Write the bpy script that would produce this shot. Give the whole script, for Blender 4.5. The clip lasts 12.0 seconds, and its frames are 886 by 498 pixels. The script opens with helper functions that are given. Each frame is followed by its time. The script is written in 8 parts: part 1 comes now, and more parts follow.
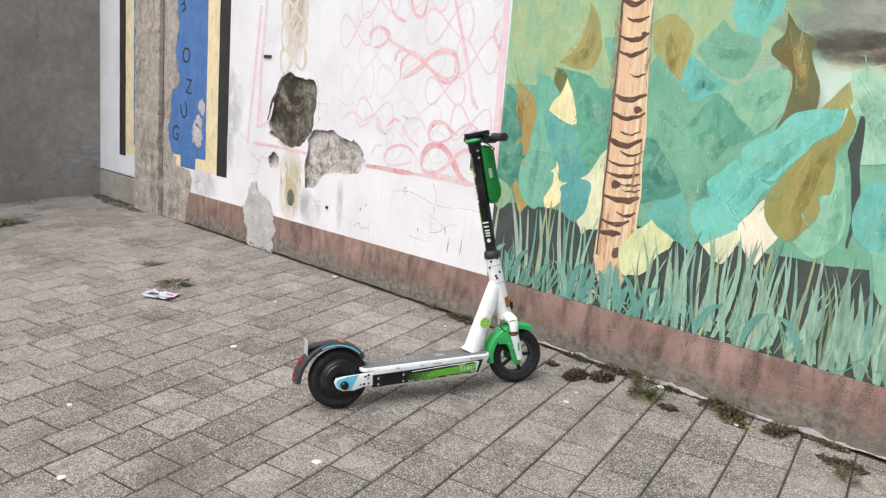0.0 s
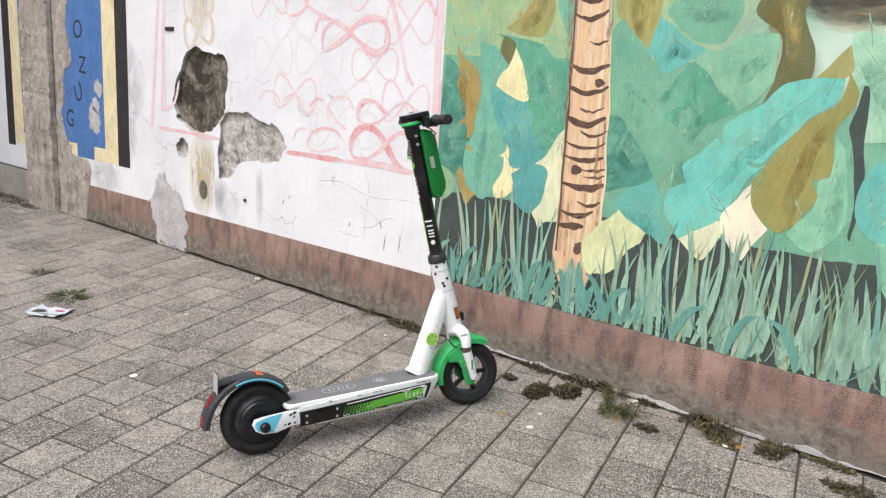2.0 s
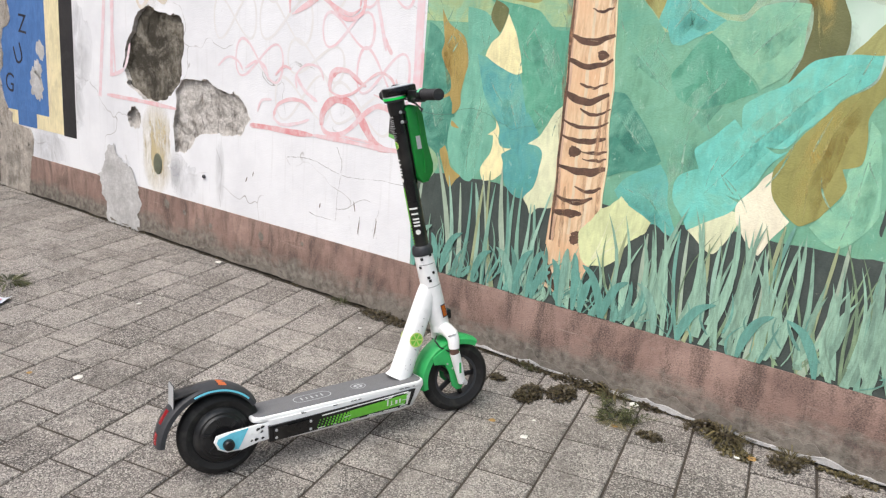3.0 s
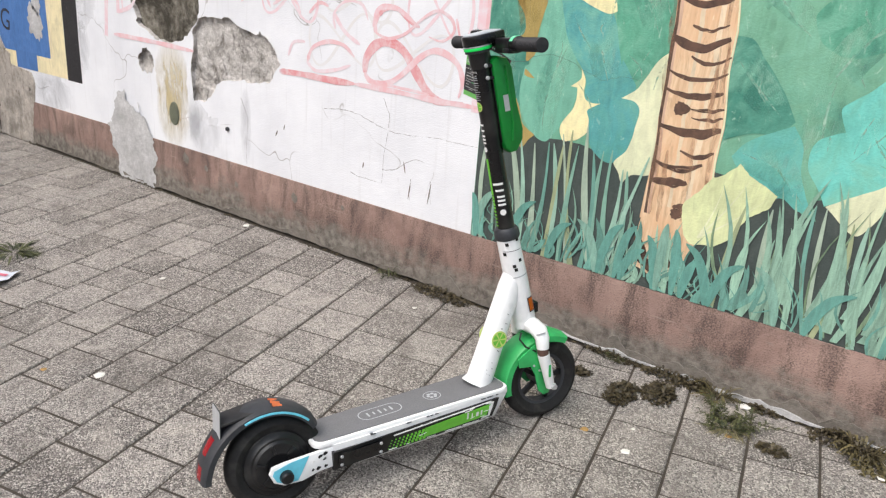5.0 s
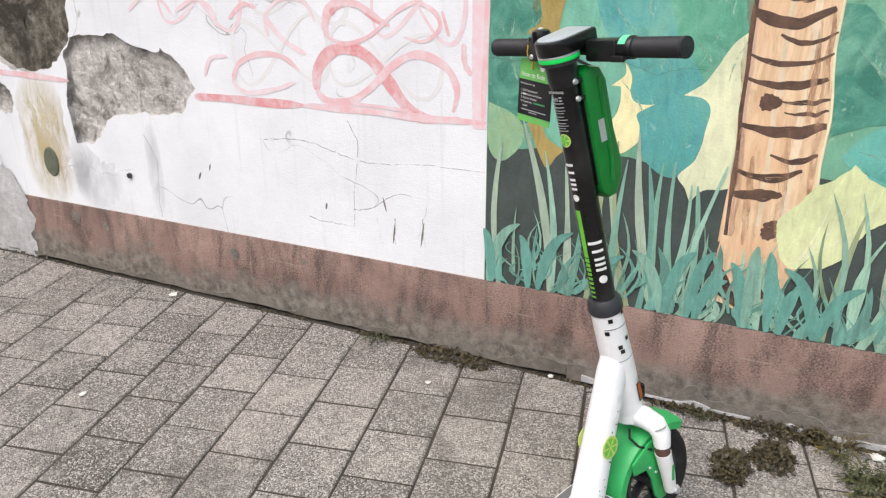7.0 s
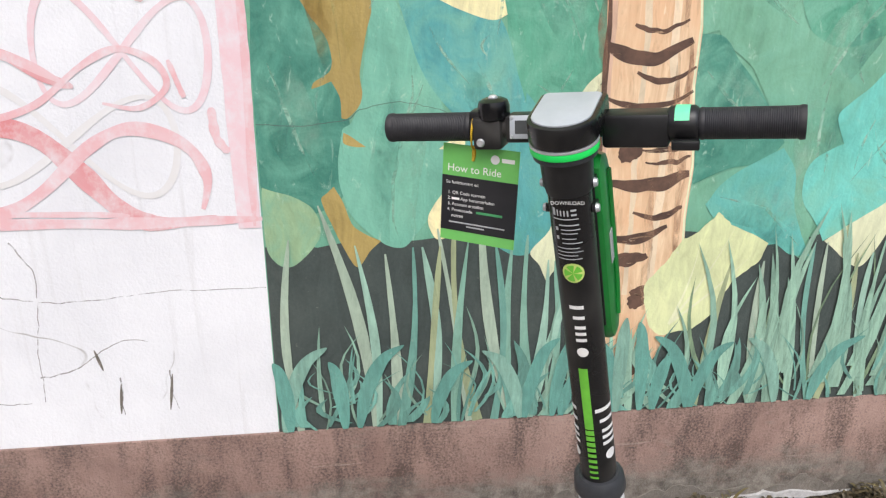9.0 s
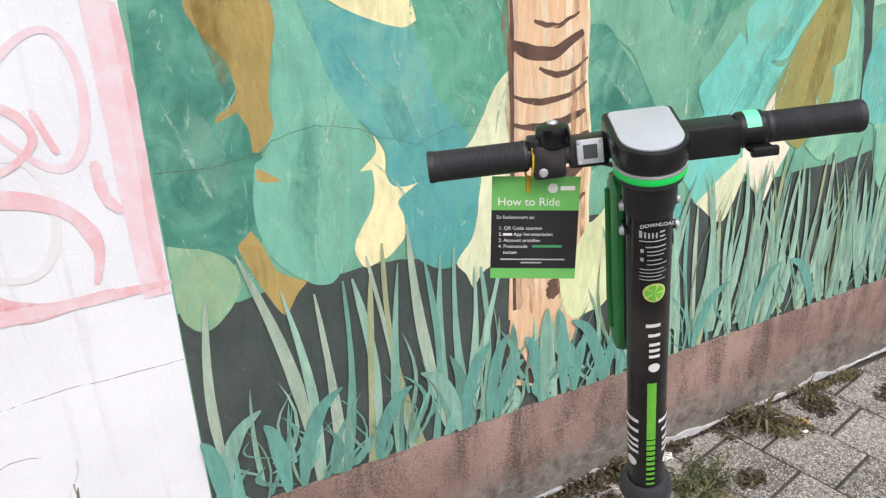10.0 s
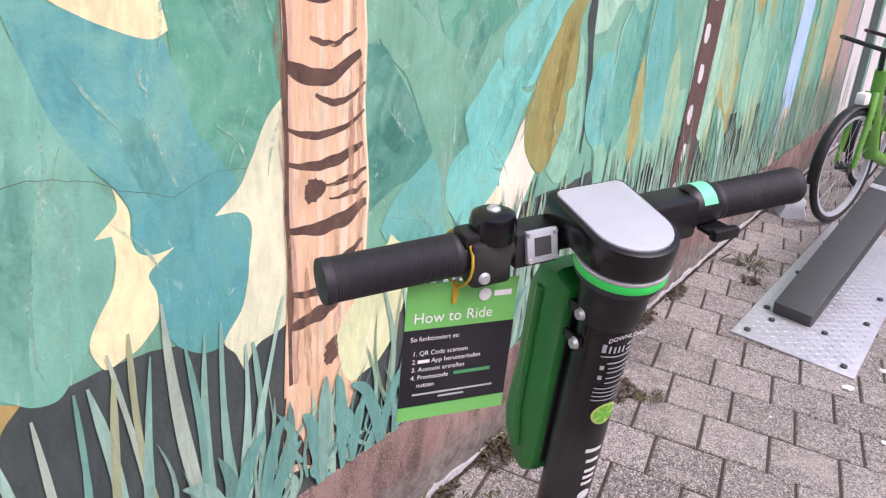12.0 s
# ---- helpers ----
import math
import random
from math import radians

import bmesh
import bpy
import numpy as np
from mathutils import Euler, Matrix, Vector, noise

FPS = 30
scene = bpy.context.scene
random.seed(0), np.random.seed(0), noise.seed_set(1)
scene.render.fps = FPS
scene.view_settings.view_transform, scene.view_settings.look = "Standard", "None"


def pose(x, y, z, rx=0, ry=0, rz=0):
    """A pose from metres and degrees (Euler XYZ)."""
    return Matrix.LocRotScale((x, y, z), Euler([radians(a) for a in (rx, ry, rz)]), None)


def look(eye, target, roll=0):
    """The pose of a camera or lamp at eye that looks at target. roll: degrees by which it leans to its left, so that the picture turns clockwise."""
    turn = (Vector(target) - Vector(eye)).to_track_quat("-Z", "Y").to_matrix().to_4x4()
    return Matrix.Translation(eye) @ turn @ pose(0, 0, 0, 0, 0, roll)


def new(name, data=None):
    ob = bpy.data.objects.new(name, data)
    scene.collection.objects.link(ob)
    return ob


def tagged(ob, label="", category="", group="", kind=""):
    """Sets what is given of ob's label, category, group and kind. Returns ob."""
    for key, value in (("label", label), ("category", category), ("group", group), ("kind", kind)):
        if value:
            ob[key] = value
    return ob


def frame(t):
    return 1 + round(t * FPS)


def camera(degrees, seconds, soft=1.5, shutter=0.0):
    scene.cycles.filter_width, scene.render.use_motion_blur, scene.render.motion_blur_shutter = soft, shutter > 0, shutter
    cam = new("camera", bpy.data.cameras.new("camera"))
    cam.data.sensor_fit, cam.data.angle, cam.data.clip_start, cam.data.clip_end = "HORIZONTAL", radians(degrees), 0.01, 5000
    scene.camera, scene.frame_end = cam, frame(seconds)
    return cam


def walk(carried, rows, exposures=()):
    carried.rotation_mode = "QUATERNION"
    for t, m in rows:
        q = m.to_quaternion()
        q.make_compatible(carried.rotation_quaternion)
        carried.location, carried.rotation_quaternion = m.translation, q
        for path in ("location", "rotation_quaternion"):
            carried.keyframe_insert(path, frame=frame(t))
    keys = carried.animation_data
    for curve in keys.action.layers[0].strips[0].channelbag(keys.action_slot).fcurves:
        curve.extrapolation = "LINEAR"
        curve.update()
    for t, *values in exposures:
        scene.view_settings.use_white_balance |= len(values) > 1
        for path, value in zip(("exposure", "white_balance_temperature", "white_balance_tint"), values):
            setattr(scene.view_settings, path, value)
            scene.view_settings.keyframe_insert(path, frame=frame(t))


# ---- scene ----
cam = camera(61.0, 12.0, 1.25)
PATH = [
    (0, (2.781, -3.313, 1.247), (1.426, -1.89, 0.875), 4.7),
    (0.5, (2.627, -3.3, 1.264), (1.403, -1.76, 0.907), 5.2),
    (1, (2.568, -3.14, 1.246), (1.365, -1.585, 0.879), 5.3),
    (1.5, (2.533, -2.951, 1.266), (1.306, -1.423, 0.867), 4.3),
    (2, (2.389, -2.908, 1.258), (1.171, -1.38, 0.832), 3.6),
    (2.5, (2.197, -2.864, 1.258), (1.054, -1.287, 0.803), 4.6),
    (2.7, (2.158, -2.803, 1.255), (1.032, -1.218, 0.784), 5.0),
    (4.3, (1.842, -2.476, 1.286), (0.722, -0.94, 0.665), 3.1),
    (4.5, (1.767, -2.495, 1.281), (0.66, -0.954, 0.649), 3.5),
    (5, (1.631, -2.465, 1.27), (0.535, -0.933, 0.599), 4.5),
    (5.5, (1.483, -2.243, 1.254), (0.361, -0.768, 0.503), 4.6),
    (6, (1.339, -2.164, 1.256), (0.258, -0.692, 0.441), 2.3),
    (6.5, (1.091, -2.213, 1.285), (0.13, -0.635, 0.52), 0.2),
    (7, (0.875, -2.109, 1.271), (0.058, -0.429, 0.557), -0.1),
    (7.5, (0.702, -1.894, 1.284), (0.091, -0.127, 0.576), -0.4),
    (7.7, (0.666, -1.855, 1.275), (0.203, -0.042, 0.567), -0.1),
    (9.3, (0.117, -1.442, 1.283), (0.546, 0.391, 0.608), -1.5),
    (9.5, (0.071, -1.386, 1.288), (0.659, 0.392, 0.586), -2.8),
    (10, (-0.137, -1.306, 1.328), (0.725, 0.345, 0.598), -2.5),
    (10.5, (-0.127, -1.155, 1.325), (0.909, 0.407, 0.627), -1.5),
    (11, (-0.049, -0.99, 1.317), (1.092, 0.487, 0.6), 0.6),
    (11.5, (-0.071, -0.936, 1.32), (1.285, 0.331, 0.575), 2.8),
    (12, (-0.132, -0.914, 1.334), (1.404, 0.139, 0.606), 3.8),
]
walk(cam, [(t, look(eye, target, roll)) for t, eye, target, roll in PATH], [(0.0, 0.42, 6450, 10), (6.0, 0.42, 6400, 10), (9.0, 0.43, 6350, 11), (10.5, 0.49, 6280, 13), (11.5, 0.54, 6220, 26), (12.0, 0.56, 6200, 30)])

# ---- light: an overcast sky ----
world = bpy.data.worlds.new("overcast_sky")
scene.world = world
world.use_nodes = True
wn = world.node_tree
sky = wn.nodes.new("ShaderNodeTexSky")
sky.sky_type, sky.sun_disc = "NISHITA", False
sky.sun_elevation, sky.sun_rotation = radians(56), radians(200)
sky.air_density, sky.dust_density, sky.ozone_density = 1.0, 6.0, 1.0
grey = wn.nodes.new("ShaderNodeHueSaturation")
grey.inputs["Saturation"].default_value = 0.8
wn.links.new(sky.outputs[0], grey.inputs["Color"])
wn.links.new(grey.outputs[0], wn.nodes["Background"].inputs["Color"])
wn.nodes["Background"].inputs["Strength"].default_value = 0.14
sun = new("sun", bpy.data.lights.new("sun", "SUN"))
sun.data.energy, sun.data.angle, sun.data.color = 1.1, radians(35), (0.94, 0.98, 1.0)
sun.matrix_world = look((3, -8, 12), (0, 0, 0))

# ---- materials ----
def lin(r, g, b):
    """Linear colour from 0-255 paint values."""
    return tuple(((c / 255 + 0.055) / 1.055) ** 2.4 if c > 10 else c / 3294.6 for c in (r, g, b)) + (1,)


class Mat:
    """A small wrapper that wires nodes of one procedural material."""

    def __init__(self, name):
        self.m = bpy.data.materials.new(name)
        self.m.use_nodes = True
        self.t = self.m.node_tree
        self.b = self.t.nodes["Principled BSDF"]
        self.co = self.t.nodes.new("ShaderNodeTexCoord").outputs["Object"]

    def link(self, a, b):
        self.t.links.new(a, b)

    def stretch(self, sx, sy, sz):
        n = self.t.nodes.new("ShaderNodeMapping")
        n.inputs["Scale"].default_value = (sx, sy, sz)
        self.link(self.co, n.inputs["Vector"])
        return n.outputs[0]

    def noise(self, scale, detail=4, rough=0.6, co=None, distort=0.0):
        n = self.t.nodes.new("ShaderNodeTexNoise")
        n.inputs["Scale"].default_value, n.inputs["Detail"].default_value = scale, detail
        n.inputs["Roughness"].default_value, n.inputs["Distortion"].default_value = rough, distort
        self.link(co or self.co, n.inputs["Vector"])
        return n.outputs["Fac"]

    def voronoi(self, scale, feature="F1", out="Distance", co=None):
        n = self.t.nodes.new("ShaderNodeTexVoronoi")
        n.feature = feature
        n.inputs["Scale"].default_value = scale
        self.link(co or self.co, n.inputs["Vector"])
        return n.outputs[out]

    def ramp(self, fac, lo, hi, a=0.0, b=1.0):
        n = self.t.nodes.new("ShaderNodeMapRange")
        n.inputs["From Min"].default_value, n.inputs["From Max"].default_value = lo, hi
        n.inputs["To Min"].default_value, n.inputs["To Max"].default_value = a, b
        self.link(fac, n.inputs["Value"])
        return n.outputs[0]

    def mix(self, fac, a, b, mode="MIX"):
        n = self.t.nodes.new("ShaderNodeMix")
        n.data_type, n.blend_type = "RGBA", mode
        for s, v in ((n.inputs[0], fac), (n.inputs[6], a), (n.inputs[7], b)):
            if isinstance(v, (int, float, tuple)):
                s.default_value = v
            else:
                self.link(v, s)
        return n.outputs[2]

    def math(self, op, a, b):
        n = self.t.nodes.new("ShaderNodeMath")
        n.operation = op
        for s, v in zip(n.inputs, (a, b)):
            if isinstance(v, (int, float)):
                s.default_value = v
            else:
                self.link(v, s)
        return n.outputs[0]

    def rand(self, island=False):
        if island:
            return self.t.nodes.new("ShaderNodeNewGeometry").outputs["Random Per Island"]
        return self.t.nodes.new("ShaderNodeObjectInfo").outputs["Random"]

    def bump(self, h, strength, dist):
        n = self.t.nodes.new("ShaderNodeBump")
        n.inputs["Strength"].default_value, n.inputs["Distance"].default_value = strength, dist
        self.link(h, n.inputs["Height"])
        self.link(n.outputs[0], self.b.inputs["Normal"])

    def done(self, color, rough=0.6, metal=0.0, **other):
        for key, v in (("Base Color", color), ("Roughness", rough), ("Metallic", metal), *other.items()):
            s = self.b.inputs[key.replace("_", " ")]
            if isinstance(v, (int, float, tuple)):
                s.default_value = v
            else:
                self.link(v, s)
        return self.m


def scale_rgb(c, k):
    return (min(1, c[0] * k), min(1, c[1] * k), min(1, c[2] * k), 1)


def wall_paint(name, c, island=False, scumble=0.0, thin=0.0):
    """Matt brushed wall paint: broad tone shifts, brush streaks, fine grain and worn specks.
    scumble: how far a thin wash of shared grey-green lies over it in places; thin: how far the dark ground shows through."""
    g = 0.3 * c[0] + 0.6 * c[1] + 0.1 * c[2]
    k = 0.02 if scumble else 0.12
    c = (c[0] * (0.99 - k) + g * k, c[1] * (0.99 - k) + g * k, c[2] * (0.99 - k) + g * k * 1.3, 1)
    m = Mat(name)
    streak = m.noise(9, 6, 0.65, m.stretch(3.5, 1, 1.0), 1.2)
    broad = m.noise(6.5, 4, 0.6, None, 0.8)
    grain = m.noise(130, 3, 0.6)
    col = m.mix(m.ramp(streak, 0.33, 0.70), scale_rgb(c, 0.78), scale_rgb(c, 1.10))
    col = m.mix(m.ramp(broad, 0.46, 0.72, 0, 0.55), col, (min(1, c[0] * 1.15 + 0.03), min(1, c[1] * 1.1 + 0.03), min(1, c[2] * 1.1 + 0.025), 1))
    col = m.mix(m.ramp(broad, 0.44, 0.26, 0, 0.5), col, scale_rgb(c, 0.62))
    col = m.mix(m.ramp(m.rand(island), 0, 1, 0.0, 0.75 if island else 0.3), col, scale_rgb(c, 0.6))
    if island:
        col = m.mix(m.ramp(m.math("FRACT", m.math("MULTIPLY", m.rand(True), 7.31), 0.0), 0.5, 1.0, 0, 0.6), col, scale_rgb(c, 1.35))
    if scumble:
        wash = m.mix(m.ramp(m.noise(2.3, 3, 0.6), 0.4, 0.6), lin(88, 158, 138), lin(132, 190, 164))
        col = m.mix(m.ramp(m.noise(8.5, 5, 0.62, None, 1.4), 0.40, 0.66, 0, scumble), col, wash)
        wisp = m.noise(26, 5, 0.7, m.stretch(1.0, 1, 0.45), 2.0)
        col = m.mix(m.ramp(wisp, 0.61, 0.71, 0, 0.5), col, lin(190, 218, 198))
    col = m.mix(m.ramp(m.noise(42, 5, 0.7), 0.66, 0.75, 0, 0.35), col, lin(205, 205, 190))
    if thin:
        drag = m.noise(24, 5, 0.68, m.stretch(3.2, 1, 0.55), 0.6)
        col = m.mix(m.ramp(drag, 0.40, 0.64, 0, thin), col, lin(70, 92, 84))
    m.bump(m.math("ADD", grain, m.math("MULTIPLY", streak, 0.8)), 0.35, 0.004)
    return m.done(col, m.ramp(grain, 0.3, 0.7, 0.62, 0.82))


def plain(name, c, rough=0.5, metal=0.0, wear=0.12, scale=60, bump=0.08):
    """Plastic, lacquer or metal with fine mottling and handling marks."""
    m = Mat(name)
    n1, n2 = m.noise(scale, 4, 0.65), m.noise(scale * 0.12, 3, 0.6)
    col = m.mix(m.ramp(n1, 0.35, 0.7), scale_rgb(c, 1 - wear), scale_rgb(c, 1 + wear * 0.6))
    col = m.mix(m.ramp(n2, 0.55, 0.8, 0, wear * 0.7), col, (0.2, 0.19, 0.17, 1))
    m.bump(n1, bump, 0.0015)
    return m.done(col, m.ramp(n2, 0.3, 0.75, max(0.05, rough - 0.1), min(1, rough + 0.14)), metal)


SCUMBLED = ("teal_d", "teal", "teal_l", "green", "green2", "green_l", "mint", "blue", "cyan", "cyan2", "paleg", "grayg")
PAINT = {key: wall_paint("paint_" + key, scale_rgb(lin(*rgb), 1.1), False, 0.62 if key in SCUMBLED else 0.0) for key, rgb in dict(
    teal_d=(60, 128, 110), teal=(84, 162, 142), teal_l=(114, 178, 154), green=(82, 154, 126), green2=(112, 168, 138),
    green_l=(138, 192, 158), mint=(166, 206, 176), blue=(84, 160, 158), cyan=(110, 198, 184), cyan2=(98, 178, 168),
    olive=(126, 130, 62), olive_l=(160, 160, 84), dolive=(104, 108, 58), gold=(170, 146, 64), ogold=(152, 150, 68),
    cream=(232, 222, 158), cream2=(222, 226, 178), wcream=(240, 230, 196), ygreen=(208, 216, 152), paleg=(168, 190, 138),
    grayg=(150, 182, 140), dstalk=(62, 76, 70), shade=(62, 73, 68), trunk=(226, 190, 154), brown=(84, 64, 54),
    bark=(96, 68, 58), sky=(196, 216, 208), cloud=(142, 148, 142), peach=(226, 204, 164), lblue=(170, 205, 228), white=(218, 214, 206),
    rib=(158, 200, 176), tan=(186, 160, 116), mauve=(176, 152, 146), barkshade=(206, 168, 136)).items()}


def soft_paint(name, c, c2, cover, scale=9.0, sx=1.0, sz=1.0, fade=0.25, lo=0.35, hi=0.6):
    """Thin brushed or washed paint that thins out to its rim and skips over the grain below it."""
    m = Mat(name)
    sep = m.t.nodes.new("ShaderNodeSeparateXYZ")
    m.link(m.t.nodes["Texture Coordinate"].outputs["Generated"], sep.inputs[0])
    sq = [m.math("POWER", m.math("SUBTRACT", sep.outputs[i], 0.5), 2.0) for i in (0, 2)]
    skip = m.noise(scale, 6, 0.68, m.stretch(sx, 1, sz), 0.8)
    rim = m.ramp(m.math("ADD", sq[0], sq[1]), fade, fade * 0.15) if fade else 1.0
    alpha = m.math("MULTIPLY", m.math("MULTIPLY", m.ramp(skip, lo, hi), rim), cover)
    col = m.mix(m.ramp(m.noise(scale * 0.7, 4, 0.6), 0.38, 0.62), c, c2)
    return m.done(col, 0.8, 0.0, Alpha=alpha)


def trunk_paint():
    """Peach bark painted in upright strokes over brown and cream."""
    m = Mat("paint_palm_bark")
    a = m.noise(5, 6, 0.65, m.stretch(9, 1, 1.3), 0.7)
    b = m.noise(14, 5, 0.6, m.stretch(5, 1, 1.0), 1.0)
    g = m.noise(7, 4, 0.6)
    col = m.mix(m.ramp(a, 0.36, 0.62), lin(206, 170, 134), lin(232, 204, 168))
    col = m.mix(m.ramp(g, 0.48, 0.68, 0, 0.7), col, lin(222, 178, 138))
    col = m.mix(m.ramp(b, 0.56, 0.74, 0, 0.5), col, lin(158, 122, 94))
    col = m.mix(m.ramp(b, 0.38, 0.28, 0, 0.6), col, lin(240, 222, 190))
    m.bump(b, 0.3, 0.003)
    return m.done(col, 0.75)


PAINT["trunk"] = trunk_paint()
PAINT["brown"] = soft_paint("paint_dark_ring", lin(74, 56, 48), lin(104, 78, 64), 1.0, 30, 0.5, 2.5, 0.0, 0.26, 0.44)
PAINT["rib"] = soft_paint("paint_thin_rib", lin(176, 212, 190), lin(128, 182, 158), 0.8, 22, 1, 1, 0.0, 0.40, 0.62)
PAINT["ribwarm"] = soft_paint("paint_warm_rib", lin(206, 196, 128), lin(176, 160, 92), 0.6, 22, 1, 1, 0.0, 0.36, 0.62)
PAINT["cloud"] = soft_paint("paint_grey_cloud", lin(140, 146, 140), lin(168, 172, 164), 0.95, 3.0, 0.5, 1.4)
PAINT["storm"] = soft_paint("paint_dark_cloud", lin(74, 74, 66), lin(104, 98, 88), 0.95, 6.0, 0.5, 1.4, 0.25, 0.3, 0.55)
PAINT["glow"] = soft_paint("paint_evening_glow", lin(206, 172, 128), lin(196, 190, 150), 0.9, 4.0, 0.6, 1.3, 0.25, 0.3, 0.55)
PAINT["sky"] = soft_paint("paint_pale_sky", lin(176, 212, 188), lin(200, 220, 206), 0.95, 3.0, 0.6, 1.2, 0.25, 0.25, 0.5)
BLADES_MINT = wall_paint("paint_mint_blades", lin(148, 192, 162), True, 0.0, 0.42)
BLADES_PALE = wall_paint("paint_pale_blades", lin(140, 184, 156), True, 0.0, 0.42)
BLADES_TEAL = wall_paint("paint_teal_blades", lin(108, 172, 152), True, 0.0, 0.5)
BLADES_OLIVE = wall_paint("paint_olive_blades", lin(134, 164, 118), True, 0.0, 0.62)


def white_wall():
    m = Mat("white_wall_paint")
    a, b, c = m.noise(2.2, 5, 0.65), m.noise(14, 5, 0.7), m.noise(150, 3, 0.6)
    run = m.noise(6, 4, 0.6, m.stretch(6, 1, 0.35))
    col = m.mix(m.ramp(a, 0.4, 0.7), lin(230, 231, 234), lin(216, 217, 221))
    col = m.mix(m.ramp(run, 0.58, 0.75, 0, 0.4), col, lin(198, 197, 197))
    col = m.mix(m.ramp(b, 0.66, 0.76, 0, 0.35), col, lin(176, 172, 168))
    crack = m.voronoi(1.1, "DISTANCE_TO_EDGE", "Distance", m.noise_co(0.35))
    col = m.mix(m.math("MULTIPLY", m.ramp(crack, 0.0, 0.0035, 1, 0), m.ramp(a, 0.48, 0.58)), col, lin(150, 146, 142))
    m.bump(m.math("ADD", c, m.math("MULTIPLY", b, 2.0)), 0.35, 0.004)
    return m.done(col, 0.75)


def noise_co(self, amount):
    """Object coordinates wobbled by noise."""
    n = self.t.nodes.new("ShaderNodeTexNoise")
    n.inputs["Scale"].default_value = 4.0
    self.link(self.co, n.inputs["Vector"])
    mul = self.t.nodes.new("ShaderNodeVectorMath")
    mul.operation = "SCALE"
    mul.inputs["Scale"].default_value = amount
    self.link(n.outputs["Color"], mul.inputs[0])
    add = self.t.nodes.new("ShaderNodeVectorMath")
    self.link(self.co, add.inputs[0])
    self.link(mul.outputs[0], add.inputs[1])
    return add.outputs[0]


Mat.noise_co = noise_co
WHITE_WALL = white_wall()


def pink_paint(name, c, cover):
    """Dry-brushed pink over the white wall: the brush skips."""
    m = Mat(name)
    skip = m.noise(16, 6, 0.7, m.stretch(1.2, 1, 1))
    broad = m.noise(7, 3, 0.6)
    fac = m.math("MULTIPLY", m.ramp(skip, 0.30, 0.56, 0.25, 1.0), m.ramp(broad, 0.25, 0.6, cover * 0.55, cover))
    col = m.mix(fac, lin(224, 224, 227), c)
    m.bump(skip, 0.2, 0.002)
    return m.done(col, 0.75)


PINK = pink_paint("pink_paint", lin(214, 138, 140), 1.0)
PINK_PALE = pink_paint("pale_pink_paint", lin(226, 188, 194), 0.85)
PINK_MID = pink_paint("middling_pink_paint", lin(222, 164, 168), 0.85)
PINK_GREY = pink_paint("greyish_pale_paint", lin(218, 216, 214), 0.9)
TAN_PAINT = pink_paint("tan_paint", lin(206, 192, 168), 1.0)


def concrete(name, c, dark, stain=0.5, scale=1.0, relief=0.012):
    m = Mat(name)
    a, b, c2 = m.noise(3 * scale, 6, 0.7), m.noise(22 * scale, 6, 0.75), m.noise(160, 3, 0.6)
    run = m.noise(4, 5, 0.65, m.stretch(5, 5, 0.5))
    col = m.mix(m.ramp(b, 0.3, 0.7), scale_rgb(c, 0.72), scale_rgb(c, 1.18))
    col = m.mix(m.ramp(a, 0.42, 0.68, 0, stain), col, dark)
    col = m.mix(m.ramp(run, 0.55, 0.75, 0, stain * 0.7), col, scale_rgb(dark, 1.3))
    col = m.mix(m.ramp(c2, 0.35, 0.7, 0, 0.35), col, scale_rgb(c, 0.5))
    m.bump(m.math("ADD", m.math("MULTIPLY", b, 2.5), c2), 0.6, relief)
    return m.done(col, 0.9)




def bare_concrete():
    m = Mat("bare_concrete")
    a, b, c = m.noise(2.4, 6, 0.7), m.noise(13, 7, 0.78), m.noise(110, 3, 0.65)
    run = m.noise(3.5, 6, 0.7, m.stretch(3.0, 3.0, 0.7))
    col = m.mix(m.ramp(b, 0.32, 0.66), lin(154, 145, 134), lin(216, 208, 198))
    col = m.mix(m.ramp(run, 0.52, 0.68, 0, 0.75), col, lin(128, 112, 94))
    col = m.mix(m.ramp(a, 0.56, 0.66, 0, 0.6), col, lin(118, 110, 100))
    col = m.mix(m.ramp(m.noise(17, 5, 0.7, None, 1.0), 0.60, 0.66, 0, 0.85), col, lin(72, 65, 57))
    col = m.mix(m.ramp(c, 0.58, 0.70, 0, 0.7), col, lin(90, 84, 76))
    m.bump(m.math("ADD", m.math("MULTIPLY", b, 3.0), c), 0.8, 0.014)
    return m.done(col, 0.9)


CONCRETE = bare_concrete()
GREY_RENDER = concrete("grey_cement_render", lin(164, 158, 150), lin(118, 112, 104), 0.6, 0.5, 0.004)
CEMENT_PATCH = concrete("light_cement_patch", lin(204, 203, 202), lin(148, 146, 144), 0.7, 1.6, 0.005)


